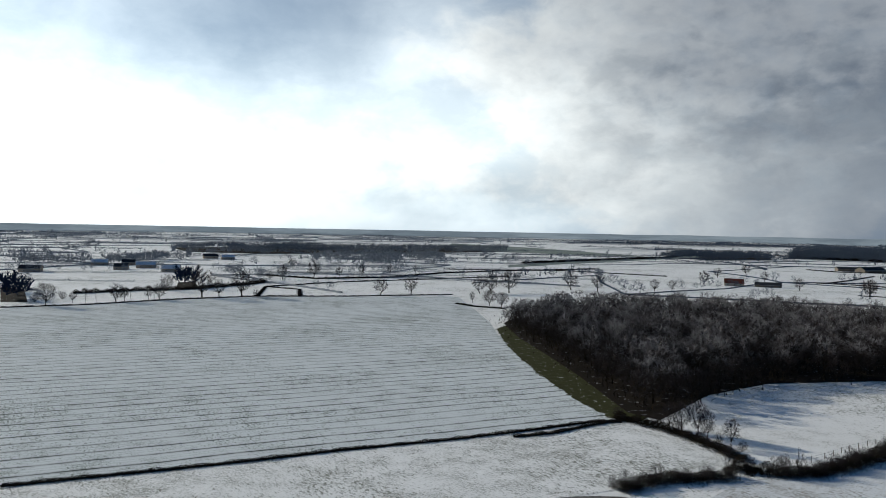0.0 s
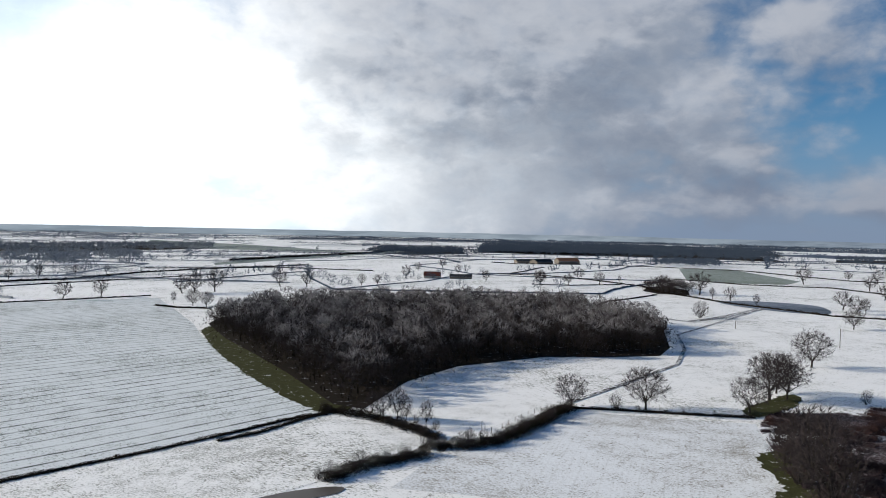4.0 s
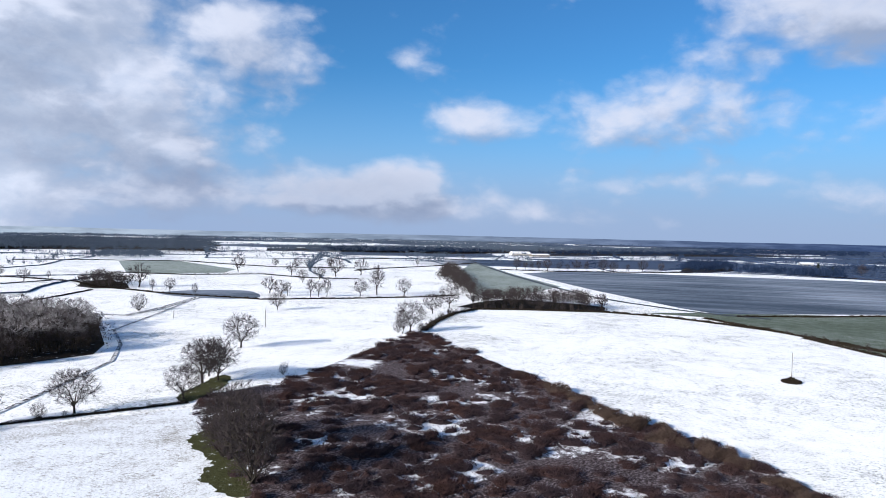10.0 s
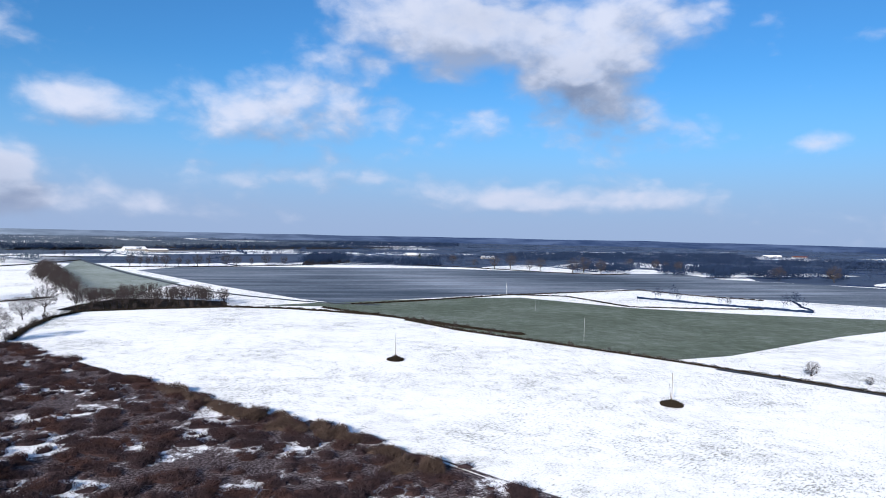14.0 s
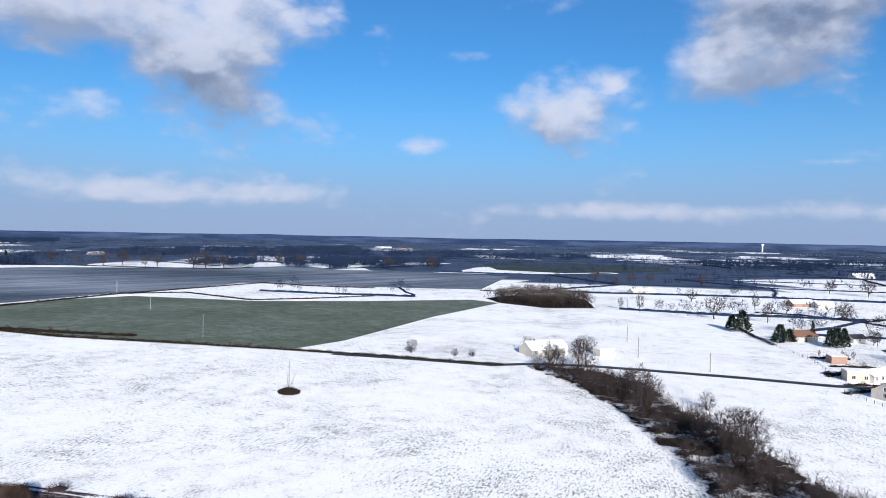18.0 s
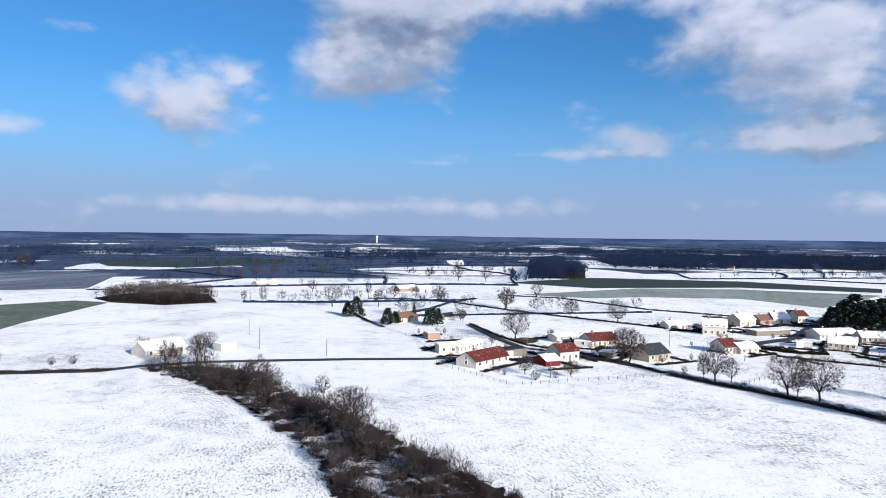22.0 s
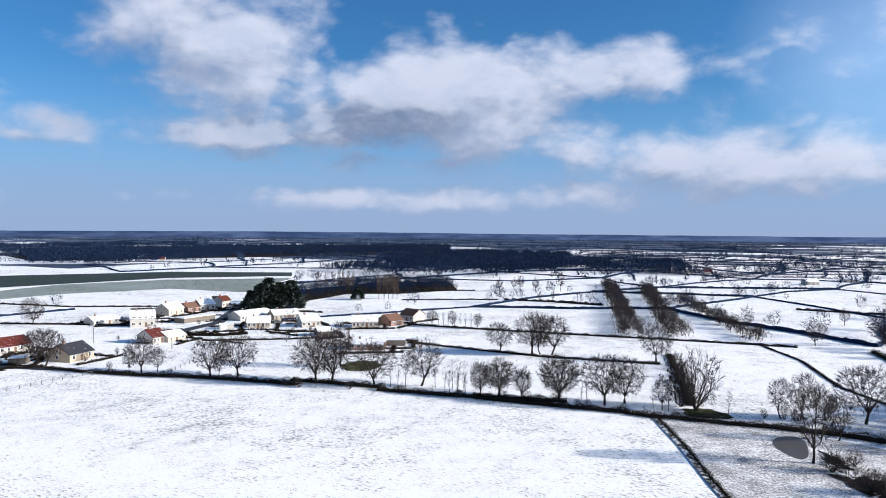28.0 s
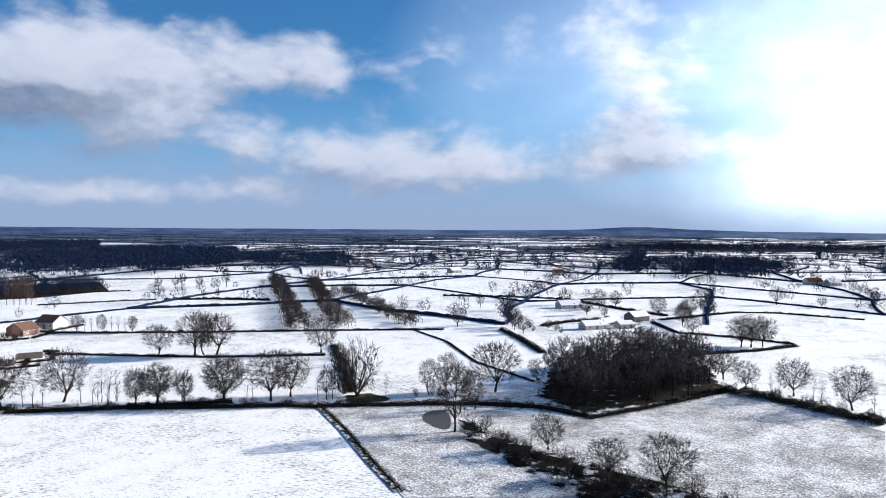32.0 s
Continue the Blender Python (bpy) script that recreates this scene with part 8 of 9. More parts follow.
hedge([(66.2, -287.4), (60.2, -288.7), (48.6, -288.4)], 1.3, 1.09254, "untrimmed garden hedge dusted with snow")
hedge([(53, -287.4), (52.1, -296.4), (52.2, -304.4)], 1.3, 1.71852, "untrimmed garden hedge dusted with snow")
hedge([(66.5, -304), (58.9, -303.9), (50.3, -303.3)], 1.5, 2.17697, "untrimmed garden hedge dusted with snow")
tree("shrub", 54.8, -286.6, 3.9, 0.7)
tree("shrub", 52.6, -287.8, 2.9, 0.7)
tree("shrub", 50.7, -306, 2.6, 0.7)
hedge([(52.4, -266.4), (47.3, -265.9), (38, -264.4)], 1.3, 1.34901, "clipped garden hedge beside a house")
hedge([(41.1, -266.4), (39.7, -275.4), (39.5, -283.4)], 1.3, 1.4098, "clipped garden hedge beside a house")
hedge([(51.7, -283.5), (44.9, -285.9), (37.6, -282.2)], 1.5, 1.48472, "clipped garden hedge beside a house")
tree("ash", 47.9, -280.5, 2.2, 0.7)
tree("shrub", 54.1, -265.2, 1.6, 0.9)
tree("ash", 38.6, -262.7, 2.0, 1.0)
tree("sapling", 45.4, -285.7, 4.1, 1.0)
tree("ash", 44.4, -265.6, 3.2, 0.7)
tree("ash", 50.2, -269.2, 3.5, 0.8)
hedge([(27.6, -265.2), (22.5, -270.7), (14.8, -280.6)], 1.3, 1.31818, "untrimmed garden hedge dusted with snow")
hedge([(17.3, -278.7), (24.4, -284.3), (35.3, -291.3)], 1.3, 1.31501, "untrimmed garden hedge dusted with snow")
hedge([(44.8, -276), (39.5, -283.9), (33.3, -292.4)], 1.5, 1.31811, "untrimmed garden hedge dusted with snow")
tree("shrub", 25.8, -272.5, 3.7, 1.0)
tree("shrub", 37.4, -285.9, 3.2, 0.6)
tree("shrub", 16.7, -282, 3.3, 0.6)
tree("shrub", 40.5, -280.8, 4.4, 0.9)
tree("sapling", 21.8, -266.1, 4.0, 0.8)
tree("sapling", 23, -266.1, 4.3, 0.8)
hedge([(-5.5, -305.7), (0.3, -312.7), (8.7, -321.2)], 1.3, 1.6145, "clipped garden hedge beside a house")
tree("shrub", 7.6, -322.2, 2.7, 0.7)
tree("ash", 19.1, -314.7, 2.9, 0.9)
tree("sapling", 13.3, -320.2, 2.1, 1.0)
tree("shrub", 11, -314.3, 1.8, 0.6)
hedge([(-2.6, -298.9), (-6.1, -304.9), (-12, -311.8)], 1.3, 1.19991, "clipped garden hedge beside a house")
hedge([(-12.6, -310.6), (-6.4, -317.2), (1.1, -323.8)], 1.3, 1.51989, "clipped garden hedge beside a house")
hedge([(11.7, -311.2), (6.5, -318.3), (-1, -324.5)], 1.5, 1.69105, "clipped garden hedge beside a house")
tree("shrub", 3.9, -318.8, 1.5, 0.9)
tree("shrub", -6.5, -304.4, 2.4, 0.8)
tree("shrub", 2.2, -326.1, 3.8, 0.8)
hedge([(22.7, -370.8), (13.4, -371.5), (3.2, -372.5)], 1.5, 1.40111, "untrimmed garden hedge dusted with snow")
tree("ash", 19.3, -373.8, 1.5, 0.7)
tree("shrub", 16.8, -371.2, 1.9, 1.0)
tree("shrub", 8.9, -347.6, 2.8, 0.9)
tree("sapling", 10.4, -353.6, 2.7, 0.8)
hedge([(32.9, -361.9), (24.9, -364.7), (17.2, -370.8)], 1.3, 1.5424, "untrimmed garden hedge dusted with snow")
hedge([(17.6, -372.5), (22.8, -379.9), (30, -388.3)], 1.3, 1.91057, "untrimmed garden hedge dusted with snow")
hedge([(44.8, -375.3), (37.8, -383.1), (27.8, -388.7)], 1.5, 1.21255, "untrimmed garden hedge dusted with snow")
tree("shrub", 14.2, -373, 3.0, 1.0)
tree("ash", 34.9, -363.2, 1.7, 0.9)
tree("shrub", 40.5, -382, 2.0, 0.9)
tree("sapling", 23.2, -370.8, 1.3, 0.6)
tree("shrub", 20.4, -371.8, 4.3, 1.0)
hedge([(0.3, -392), (-6, -396.6), (-15.9, -407.4)], 1.3, 1.78905, "untrimmed garden hedge dusted with snow")
hedge([(-11.9, -404.4), (-5.4, -410.6), (4.2, -417.9)], 1.3, 1.30383, "untrimmed garden hedge dusted with snow")
hedge([(15.2, -403.2), (9, -410.7), (2.1, -418.8)], 1.5, 2.02893, "untrimmed garden hedge dusted with snow")
tree("ash", -10.4, -398.7, 4.1, 0.8)
tree("ash", -1.2, -389, 2.1, 0.9)
tree("shrub", 9.1, -416.4, 2.4, 0.8)
hedge([(-10.8, -403.5), (-15.3, -409.7), (-24.3, -417.8)], 1.3, 1.42517, "clipped garden hedge beside a house")
tree("shrub", -7.8, -430.7, 1.2, 0.8)
tree("shrub", -16.9, -407.4, 3.5, 0.7)
tree("shrub", -4.9, -426, 3.8, 0.8)
hedge([(-14.2, -409.9), (-19.5, -413.9), (-31.5, -419.1)], 1.3, 1.73652, "clipped garden hedge beside a house")
hedge([(-27.3, -417.1), (-23.9, -425.5), (-18.3, -436.2)], 1.3, 1.84001, "clipped garden hedge beside a house")
tree("shrub", -11.8, -435.1, 4.3, 0.9)
tree("sapling", -27.1, -415.4, 2.6, 0.7)
tree("shrub", -14.6, -430.1, 2.6, 0.8)
tree("shrub", -26.8, -418, 2.4, 0.7)
tree("sapling", -26, -414.2, 3.1, 0.7)
tree("shrub", -19.4, -437.4, 1.7, 0.8)
hedge([(-30.5, -440.8), (-30.1, -449.8), (-28.5, -460.7)], 1.3, 1.51216, "untrimmed garden hedge dusted with snow")
hedge([(-16.6, -458.5), (-22.8, -461.7), (-30.6, -459.9)], 1.5, 1.31441, "untrimmed garden hedge dusted with snow")
tree("ash", -26.3, -457.3, 3.6, 0.7)
tree("sapling", -33.1, -437.9, 1.2, 1.0)
tree("ash", -24.8, -441, 3.1, 0.8)
tree("shrub", -20.6, -456.9, 1.4, 0.7)
hedge([(-27.1, -425.9), (-31.5, -429.4), (-37.6, -434.4)], 1.3, 1.0473, "untrimmed garden hedge dusted with snow")
hedge([(-37.4, -433.1), (-32.1, -440.4), (-24.9, -448.7)], 1.3, 1.7735, "untrimmed garden hedge dusted with snow")
hedge([(-14.9, -439.4), (-20.7, -443.8), (-27.1, -449.2)], 1.5, 1.74686, "untrimmed garden hedge dusted with snow")
tree("sapling", -22, -442.4, 4.0, 1.0)
tree("ash", -25, -427.4, 1.5, 0.7)
tree("shrub", -37.8, -433.4, 1.9, 0.7)
hedge([(-28.4, -333.6), (-35.6, -333.5), (-45.5, -329.2)], 1.3, 1.09145, "clipped garden hedge beside a house")
hedge([(-44.4, -331.1), (-46.4, -339.9), (-47.9, -351.8)], 1.3, 1.31345, "clipped garden hedge beside a house")
hedge([(-30.8, -353.7), (-40.1, -354), (-49.7, -350.5)], 1.5, 1.54911, "clipped garden hedge beside a house")
tree("ash", -37.8, -353.1, 2.5, 0.8)
tree("ash", -32.5, -333.2, 1.4, 0.8)
tree("shrub", -38.1, -329.6, 3.2, 0.7)
tree("ash", -39.7, -349.7, 2.8, 0.9)
tree("sapling", -35.4, -329.8, 3.8, 0.6)
tree("shrub", -45, -355, 3.1, 0.9)
hedge([(-31.9, -358.7), (-41.4, -364.6), (-58.2, -374.5)], 1.3, 1.19797, "clipped garden hedge beside a house")
hedge([(-53.9, -373.4), (-49, -381), (-41.5, -390.4)], 1.3, 1.40881, "clipped garden hedge beside a house")
tree("shrub", -38.4, -383.2, 4.0, 0.7)
tree("ash", -42.2, -365.3, 3.3, 1.0)
tree("ash", -24.2, -375.7, 1.3, 0.6)
tree("sapling", -47.4, -364.8, 1.6, 0.8)
tree("ash", -38.6, -386.1, 2.3, 0.7)
tree("shrub", -24.7, -374, 1.7, 0.7)
hedge([(-46.2, -358.4), (-54.8, -358.5), (-64.5, -364.3)], 1.3, 1.4492, "clipped garden hedge beside a house")
hedge([(-64.9, -363.2), (-63.1, -372), (-59.6, -383.5)], 1.3, 1.30315, "clipped garden hedge beside a house")
hedge([(-40.2, -377.3), (-50.2, -381.1), (-61.8, -383)], 1.5, 1.76593, "clipped garden hedge beside a house")
tree("shrub", -60.6, -385.5, 3.2, 0.9)
tree("shrub", -45.7, -360.8, 4.3, 1.0)
tree("ash", -50, -383.6, 2.5, 0.6)
tree("shrub", -49.7, -378.9, 4.3, 0.7)
tree("sapling", -50.4, -359.5, 3.7, 1.0)
tree("shrub", -48.2, -360.7, 2.4, 0.7)
hedge([(-17.3, -331.5), (-22.8, -330.3), (-28.9, -330)], 1.3, 1.57951, "clipped garden hedge beside a house")
hedge([(-29.5, -331.4), (-30.1, -340.3), (-29.8, -348.4)], 1.3, 1.04396, "clipped garden hedge beside a house")
hedge([(-16.6, -347.6), (-23.7, -349), (-31.8, -347.3)], 1.5, 1.91563, "clipped garden hedge beside a house")
tree("ash", -29.5, -349.8, 1.3, 1.0)
tree("shrub", -21.3, -347.9, 3.7, 0.7)
tree("sapling", -27.6, -350.8, 1.9, 0.9)
tree("ash", -32.7, -348.5, 1.7, 0.9)
hedge([(23.1, -381), (18, -378.4), (11, -376.5)], 1.3, 1.11071, "clipped garden hedge beside a house")
hedge([(11, -377.3), (8.1, -385.8), (5.6, -396.6)], 1.3, 1.12062, "clipped garden hedge beside a house")
hedge([(19, -399.3), (12.2, -396.4), (4, -395.1)], 1.5, 1.90223, "clipped garden hedge beside a house")
tree("shrub", 12.5, -374.3, 2.7, 0.7)
tree("ash", 12.8, -398, 2.3, 0.9)
tree("sapling", 2.3, -398, 3.0, 0.6)
hedge([(5.3, -370.1), (-5.1, -378.9), (-16.1, -388.5)], 1.5, 1.72321, "clipped garden hedge beside a house")
tree("ash", -20.9, -372.1, 1.3, 0.7)
tree("shrub", -5.5, -379.7, 3.3, 0.9)
tree("ash", -0.6, -373.2, 2.0, 0.7)
tree("shrub", 6.7, -373.2, 3.5, 0.7)
hedge([(-69, -329.3), (-68.4, -338.3), (-66.6, -350.1)], 1.3, 1.88514, "untrimmed garden hedge dusted with snow")
hedge([(-50.9, -347.4), (-59.1, -350.5), (-68.7, -349.4)], 1.5, 1.33624, "untrimmed garden hedge dusted with snow")
tree("sapling", -57.2, -349.5, 2.8, 0.9)
tree("shrub", -64, -347.5, 1.2, 0.7)
tree("ash", -52.7, -326.7, 3.5, 1.0)
tree("ash", -71.7, -331.8, 1.7, 0.7)
hedge([(-56.4, -296.5), (-61.9, -297.2), (-68.2, -297.9)], 1.3, 1.39603, "untrimmed garden hedge dusted with snow")
hedge([(-68.7, -299.2), (-68.5, -308.2), (-67.2, -318.1)], 1.3, 1.97002, "untrimmed garden hedge dusted with snow")
tree("sapling", -60.7, -317.3, 2.4, 1.0)
tree("ash", -65, -297.4, 4.1, 0.7)
tree("ash", -57.8, -317.6, 3.6, 0.9)
tree("ash", -57.1, -314.6, 3.5, 0.6)
hedge([(-73.9, -321.7), (-81.7, -320.8), (-96.4, -317.8)], 1.3, 1.68996, "clipped garden hedge beside a house")
hedge([(-91.4, -317.3), (-93.9, -325.9), (-96.1, -337.7)], 1.3, 1.24858, "clipped garden hedge beside a house")
hedge([(-77.4, -341), (-87, -338.3), (-97.8, -336.3)], 1.5, 1.95968, "clipped garden hedge beside a house")
tree("ash", -94.5, -319.9, 3.6, 0.7)
tree("ash", -85.7, -314.7, 1.8, 0.7)
tree("shrub", -91.1, -315.5, 3.1, 1.0)
tree("shrub", -89.3, -320.2, 3.5, 0.7)
hedge([(-97.8, -318), (-102.4, -323), (-108.5, -328)], 1.3, 1.48446, "clipped garden hedge beside a house")
hedge([(-109.9, -326.6), (-105.8, -334.6), (-99.4, -344.8)], 1.3, 1.4056, "clipped garden hedge beside a house")
hedge([(-86.2, -336), (-92.6, -341.7), (-101.6, -344.9)], 1.5, 2.06329, "clipped garden hedge beside a house")
tree("ash", -100.2, -344.4, 4.4, 0.8)
tree("shrub", -107.2, -323.1, 2.2, 0.7)
tree("sapling", -86.3, -336.7, 2.6, 0.6)
hedge([(-100, -345.9), (-104.1, -340.7), (-106.7, -332.7)], 1.3, 1.00947, "clipped garden hedge beside a house")
hedge([(-108.3, -333.5), (-116.4, -337.6), (-126.5, -344.1)], 1.3, 1.47832, "clipped garden hedge beside a house")
tree("ash", -126.2, -344, 3.6, 0.8)
tree("shrub", -104.5, -342.9, 3.9, 0.9)
tree("shrub", -104.3, -346.9, 2.0, 0.8)
tree("shrub", -116.5, -354.3, 4.3, 0.8)
tree("shrub", -120.3, -358.2, 2.2, 0.9)
hedge([(-58.5, -261.2), (-66.4, -259), (-81.6, -256.2)], 1.3, 1.6947, "clipped garden hedge beside a house")
hedge([(-76.7, -256.2), (-80.3, -264.5), (-83.8, -274.9)], 1.3, 1.23699, "clipped garden hedge beside a house")
hedge([(-65, -281), (-75, -278.2), (-85.3, -273.3)], 1.5, 2.1281, "clipped garden hedge beside a house")
tree("shrub", -74.7, -277, 3.7, 0.9)
tree("shrub", -75.1, -253, 1.5, 0.7)
tree("ash", -62.6, -262.4, 3.9, 0.7)
tree("shrub", -69.6, -279.3, 2.1, 0.7)
hedge([(-75.1, -269.5), (-80.1, -265.4), (-87, -263.6)], 1.3, 1.26173, "clipped garden hedge beside a house")
hedge([(-87.6, -263.8), (-91, -272.2), (-93.5, -280.9)], 1.3, 1.60543, "clipped garden hedge beside a house")
hedge([(-79.3, -284.7), (-87.4, -284), (-95, -279.3)], 1.5, 1.66613, "clipped garden hedge beside a house")
tree("ash", -91.9, -277.3, 2.3, 0.8)
tree("shrub", -83.8, -283.7, 1.5, 0.7)
tree("shrub", -91.7, -281.5, 1.4, 0.8)
tree("sapling", -79.5, -264.2, 3.7, 1.0)
hedge([(8.3, -389.7), (11.7, -393.4), (15.1, -397.1)], 1.1, 1.70022, "dark garden hedge between houses")
tree("shrub", -42, -391.2, 2.9, 0.8)
tree("ash", -13.3, -409.6, 2.9, 0.9)
tree("shrub", 4.2, -405.9, 3.6, 0.7)
hedge([(-72.2, -374.7), (-62.6, -370.1), (-53, -365.5)], 1.1, 1.36215, "dark garden hedge between houses")
tree("ash", -8.4, -424.6, 3.4, 0.7)
tree("ash", -53.1, -321.5, 1.5, 0.9)
tree("ash", -31.4, -334.1, 3.1, 0.8)
hedge([(-71.2, -415.3), (-59, -411.5), (-46.8, -407.7)], 1.1, 1.02502, "dark garden hedge between houses")
tree("ash", 4.5, -363.4, 2.9, 0.7)
tree("ash", 5.9, -326.7, 1.9, 0.6)
tree("ash", -51.5, -294.2, 3.0, 0.8)
hedge([(-68.7, -349.7), (-59.4, -354), (-50.1, -358.3)], 1.1, 1.14192, "dark garden hedge between houses")
tree("shrub", -23.2, -407.8, 2.1, 0.8)
tree("ash", 7.2, -403.9, 3.0, 0.8)
tree("ash", 20.5, -422, 2.4, 0.7)
hedge([(-76, -388.9), (-69.1, -394.7), (-62.2, -400.5)], 1.1, 1.70752, "dark garden hedge between houses")
tree("shrub", -55.2, -397.6, 1.5, 0.8)
tree("ash", 6.6, -341.5, 3.3, 0.8)
tree("ash", -47.6, -370.7, 3.6, 0.8)
hedge([(-39.3, -419.5), (-30, -415.2), (-20.7, -410.9)], 1.1, 1.60679, "dark garden hedge between houses")
tree("ash", -28.8, -399.3, 2.1, 0.8)
tree("ash", 18.1, -410.3, 2.7, 0.9)
tree("ash", -31, -369.5, 2.9, 0.7)
hedge([(-27.1, -294.4), (-23.5, -298.4), (-19.9, -302.4)], 1.1, 0.950513, "dark garden hedge between houses")
tree("shrub", 2.9, -429.6, 2.6, 0.7)
hedge([(-45.3, -354.9), (-41.4, -360), (-37.5, -365.1)], 1.1, 1.55345, "dark garden hedge between houses")
tree("shrub", -50.1, -317.9, 2.9, 0.8)
tree("ash", 0.8, -429.2, 2.2, 1.0)
hedge([(-4.9, -343.4), (0.8, -341), (6.5, -338.6)], 1.1, 1.22746, "dark garden hedge between houses")
tree("ash", -11.6, -355.1, 3.0, 0.7)
tree("ash", -61.3, -359.2, 2.6, 0.9)
tree("shrub", -14.7, -446.4, 3.0, 0.9)
hedge([(-50.6, -308.2), (-45, -317.1), (-39.4, -326)], 1.1, 1.52974, "dark garden hedge between houses")
tree("ash", -32.8, -340.3, 1.5, 0.8)
tree("shrub", -48.6, -376.8, 2.9, 0.9)
tree("ash", 22.2, -373.4, 3.7, 0.8)
hedge([(-15.7, -331.7), (-5.1, -326.3), (5.5, -320.9)], 1.1, 1.76266, "dark garden hedge between houses")
tree("ash", -12.3, -355.5, 2.8, 0.8)
tree("shrub", -10.5, -293.7, 3.5, 0.6)
tree("ash", -54.6, -388.2, 2.0, 1.0)
hedge([(-40.4, -383.4), (-29.4, -388.8), (-18.4, -394.2)], 1.1, 1.16461, "dark garden hedge between houses")
tree("shrub", -55.6, -390, 3.3, 0.9)
tree("ash", 15, -404.4, 2.9, 0.6)
tree("ash", -25.5, -395.4, 1.3, 0.7)
hedge([(-25.6, -372.3), (-20.5, -369.8), (-15.4, -367.3)], 1.1, 1.17806, "dark garden hedge between houses")
tree("ash", -37.9, -362.9, 2.5, 0.8)
tree("shrub", 5.3, -328.5, 3.9, 0.8)
tree("shrub", -10.9, -387.6, 2.1, 0.7)
hedge([(-31.1, -450), (-21.6, -452.9), (-12.1, -455.8)], 1.1, 1.47847, "dark garden hedge between houses")
tree("ash", -54.3, -366.6, 2.3, 0.8)
tree("ash", -40.2, -347.1, 3.5, 0.6)
hedge([(-62.3, -320.3), (-51.2, -319.5), (-40.1, -318.7)], 1.1, 1.39235, "dark garden hedge between houses")
tree("ash", -33.6, -355.3, 3.5, 0.9)
tree("ash", -19.8, -284.9, 3.8, 0.8)
tree("shrub", -19.3, -295.1, 3.9, 0.8)
hedge([(-60.5, -316.9), (-51.6, -322.4), (-42.7, -327.9)], 1.1, 1.44629, "dark garden hedge between houses")
tree("ash", -9.7, -433.1, 3.7, 0.7)
tree("shrub", 16.7, -374.7, 3.7, 0.7)
tree("ash", 5.1, -327, 1.6, 0.7)
hedge([(-3.3, -381.4), (2.1, -383.9), (7.5, -386.4)], 1.1, 1.1609, "dark garden hedge between houses")
tree("ash", -25.1, -291.6, 2.7, 0.8)
tree("shrub", -6.8, -424.8, 4.0, 0.9)
hedge([(6.8, -432), (14.6, -432.5), (22.4, -433)], 1.1, 1.79577, "dark garden hedge between houses")
tree("ash", -54.6, -356.3, 3.7, 0.7)
tree("ash", -45.7, -297.1, 2.6, 0.8)
# bushes and trees round the farm beyond the copse
for x, y, h in [(-268, -184, 4.2), (-263, -178, 3.4), (-271, -190, 4.8), (-259, -190, 3.0), (-266, -197, 4.4), (-310, -166, 4.0), (-316, -162, 3.2), (-308, -182, 3.6), (-300, -186, 2.8), (-334, -178, 4.6), (-330, -196, 5.2), (-336, -210, 5.0)]:
    tree("shrub", x, y, h, 1.0, "", "dark bare bush beside a farmyard")
for x, y, h in [(-256, -198, 9.5), (-262, -204, 11), (-249, -188, 8.5), (-326, -204, 10), (-322, -150, 11.5), (-340, -158, 10), (-352, -160, 12), (-366, -156, 11)]:
    tree("oak", x, y, h, 1.0, "", "bare tree in a farm hedge")
# poles, masts, fences, tower
pole(169.8, -228.2, 8)
pole(197.6, -256.2, 7.1)
pole(138.4, -226.9, 6.5)
pole(73.4, -262.4, 7.5)
pole(55.2, -228.8, 7.3)
pole(27.7, -313.6, 6.1)
pole(-1.3, -290.4, 6.9)
pole(-44.2, -294, 6.1)
pole(268.9, 200.5, 8)
pole(270.5, 258.1, 3.8)
pole(260.2, 421.4, 4.3)
pole(539.8, -119.4, 9.5, "pale slender mast in a field", False, 0, METAL, "masts", 0.07)
pole(424.5, -113.8, 7.5, "pale slender mast in a field", False, 0, METAL, "masts", 0.07)
pole(300.2, -104.6, 10.3, "pale slender mast in a field", False, 0, METAL, "masts", 0.07)
pole(531.9, -117.5, 9.2, "pale slender mast in a field", False, 0, METAL, "masts", 0.07)
pole(270, 411.4, 4.3, "pale slender mast in a field", False, 0, METAL, "masts", 0.07)
mast_mound(254.2, -19.5, 9.6, False)
mast_mound(185, -92.5, 9, True)
water_tower(1431, -2577.1)
fence([(96.7, -231.8), (77.1, -219.6), (61.7, -210.1), (48.6, -224.2), (37.6, -233), (20.9, -247.8)], 3.0, 1.1, "wire garden fence with wooden posts")
fence([(-1.7, -244.4), (-10.1, -263.4), (-17.7, -280.9)], 3.0, 1.2, "wooden post fence in a garden")
fence([(208.6, -357.5), (167.7, -312.4), (130.4, -281.8), (112.6, -258.5)], 4.0, 1.1, "wire fence along a pasture")
fence([(70.1, 136.2), (77.9, 140.6), (86.3, 146.4), (94.8, 151.3)], 3.0, 1.2, "wooden fence beside a thick hedge")

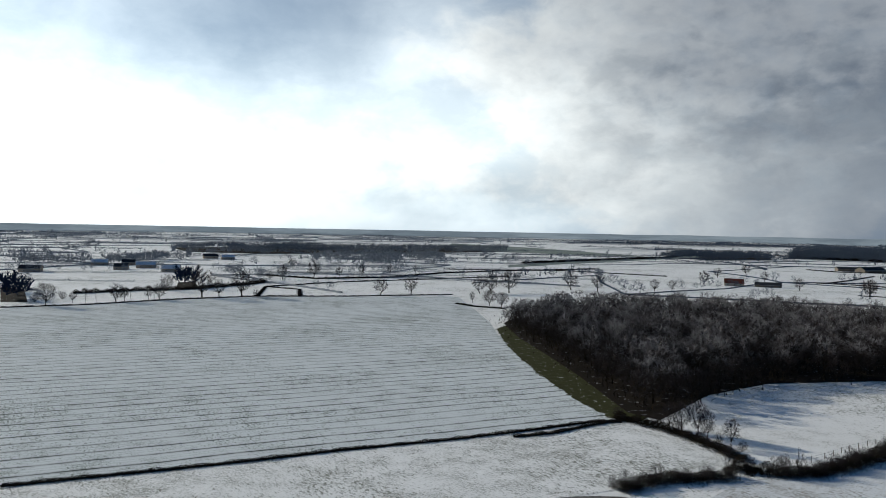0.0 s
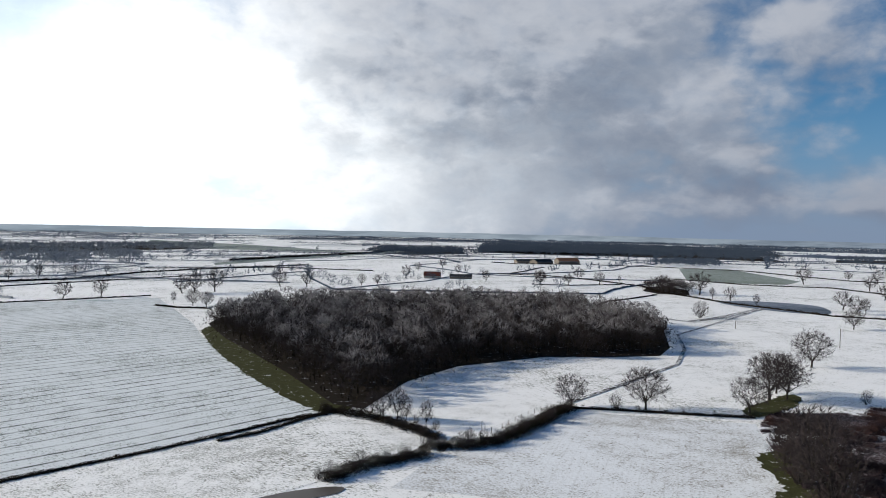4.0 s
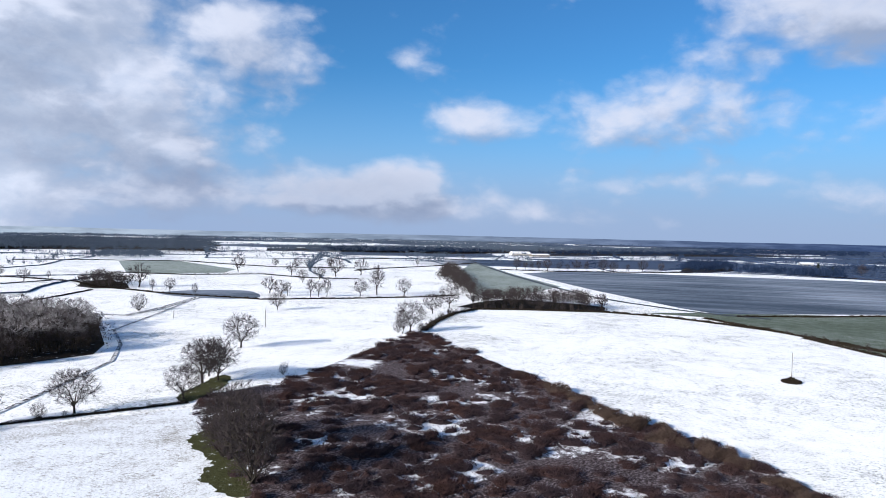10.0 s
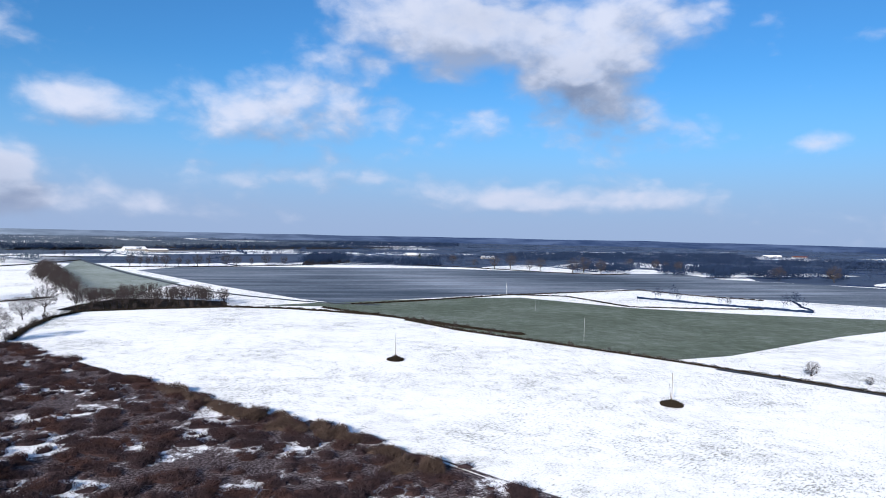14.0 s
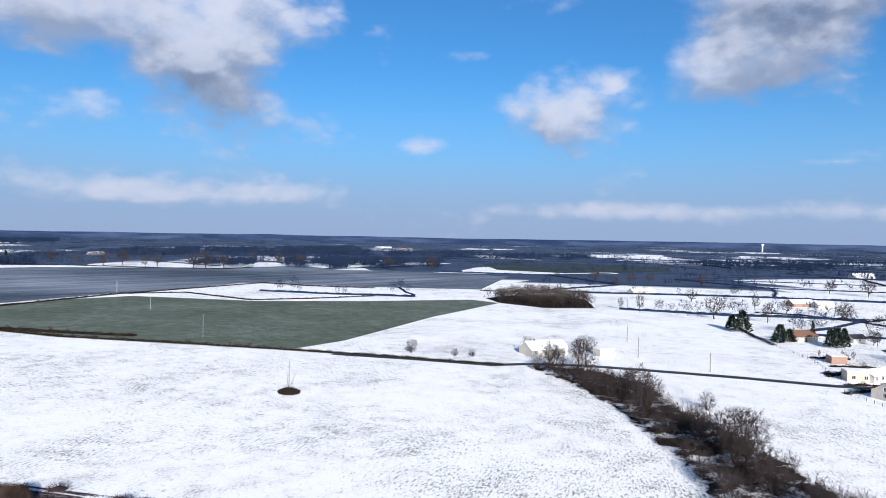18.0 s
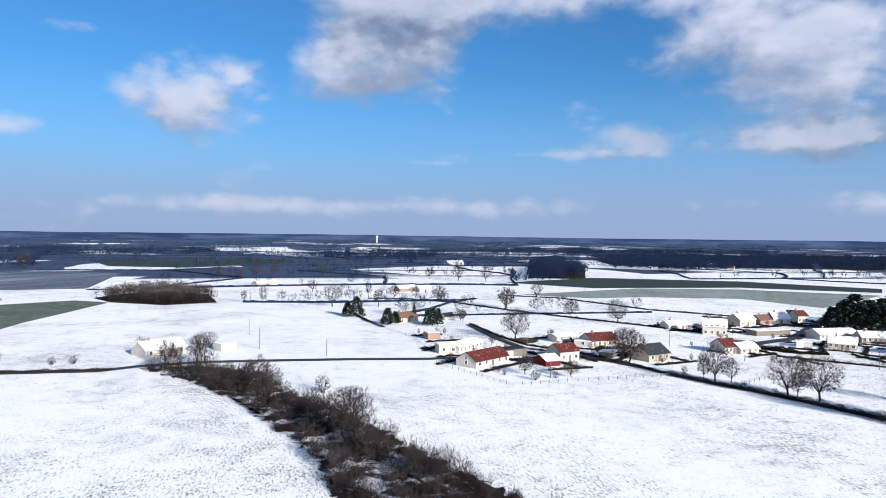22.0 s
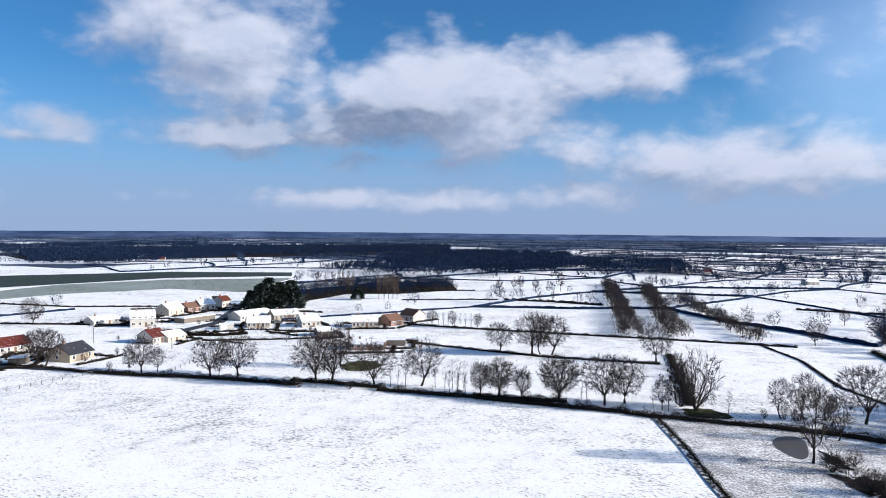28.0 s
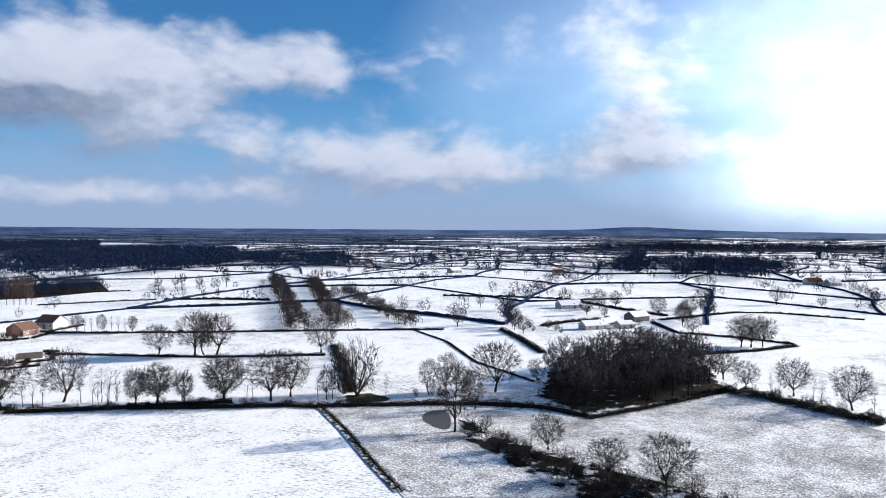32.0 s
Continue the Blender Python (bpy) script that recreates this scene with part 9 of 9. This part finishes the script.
# ---- scrub and far plain ----
mounds("scrub", SCRUB, 3.9, (0.8, 2.6), (0.7, 1.7), "reddish brown bramble and bracken scrub with snow between", BRAMBLE, 3, 30.0, 0.085, -0.02)
low_stems("bracken", SCRUB, 70000, "low dead bracken dusted with snow between brambles", BRACKEN, 13)
mounds("scrub", GULLY, 3.4, (0.7, 1.7), (0.6, 1.5), "dark leafless thorn scrub filling a gully", THORN, 4, 44.0, 0.055, 0.0)
mounds("scrub", BROOK, 3.2, (0.6, 1.5), (0.5, 1.3), "dark leafless scrub along a brook", HEDGE, 5, 44.0, 0.055, 0.0)
mounds("bushes", SCRUB_EDGE, 5.2, (1.3, 2.6), (1.5, 2.8), "olive brown bushes along the edge of scrub", OLIVE, 8, 75.0, 0.055, -0.25, "bushes")
far_bocage(11, -12, 45, 600, 4500, 90, 240, "frosted hedgerows paled by haze on a far plain", 3.0, 0.6, HAZE_FROST_FAR)
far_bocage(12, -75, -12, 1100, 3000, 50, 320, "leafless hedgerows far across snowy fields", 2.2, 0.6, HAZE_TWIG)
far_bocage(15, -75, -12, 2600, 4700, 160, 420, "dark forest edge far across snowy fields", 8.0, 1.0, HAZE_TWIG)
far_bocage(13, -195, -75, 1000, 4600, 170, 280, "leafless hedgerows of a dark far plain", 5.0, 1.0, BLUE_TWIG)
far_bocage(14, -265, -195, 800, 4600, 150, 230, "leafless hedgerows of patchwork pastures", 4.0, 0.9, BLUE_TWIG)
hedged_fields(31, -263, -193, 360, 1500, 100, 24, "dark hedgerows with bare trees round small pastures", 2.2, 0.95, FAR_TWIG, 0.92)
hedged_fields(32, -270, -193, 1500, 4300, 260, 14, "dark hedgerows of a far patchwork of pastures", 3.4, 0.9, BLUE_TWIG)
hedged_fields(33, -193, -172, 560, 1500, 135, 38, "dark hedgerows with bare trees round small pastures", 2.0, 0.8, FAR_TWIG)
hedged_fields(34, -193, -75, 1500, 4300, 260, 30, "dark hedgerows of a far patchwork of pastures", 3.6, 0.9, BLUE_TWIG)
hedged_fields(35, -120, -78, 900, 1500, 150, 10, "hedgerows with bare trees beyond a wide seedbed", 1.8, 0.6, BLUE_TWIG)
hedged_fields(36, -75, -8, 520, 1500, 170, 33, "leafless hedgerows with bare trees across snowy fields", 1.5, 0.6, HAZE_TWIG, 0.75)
hedged_fields(37, -8, 42, 520, 3500, 165, 20, "frosted hedgerows with trees, haze in their colour", 1.8, 0.75, HAZE_FROST_FAR, 0.8)
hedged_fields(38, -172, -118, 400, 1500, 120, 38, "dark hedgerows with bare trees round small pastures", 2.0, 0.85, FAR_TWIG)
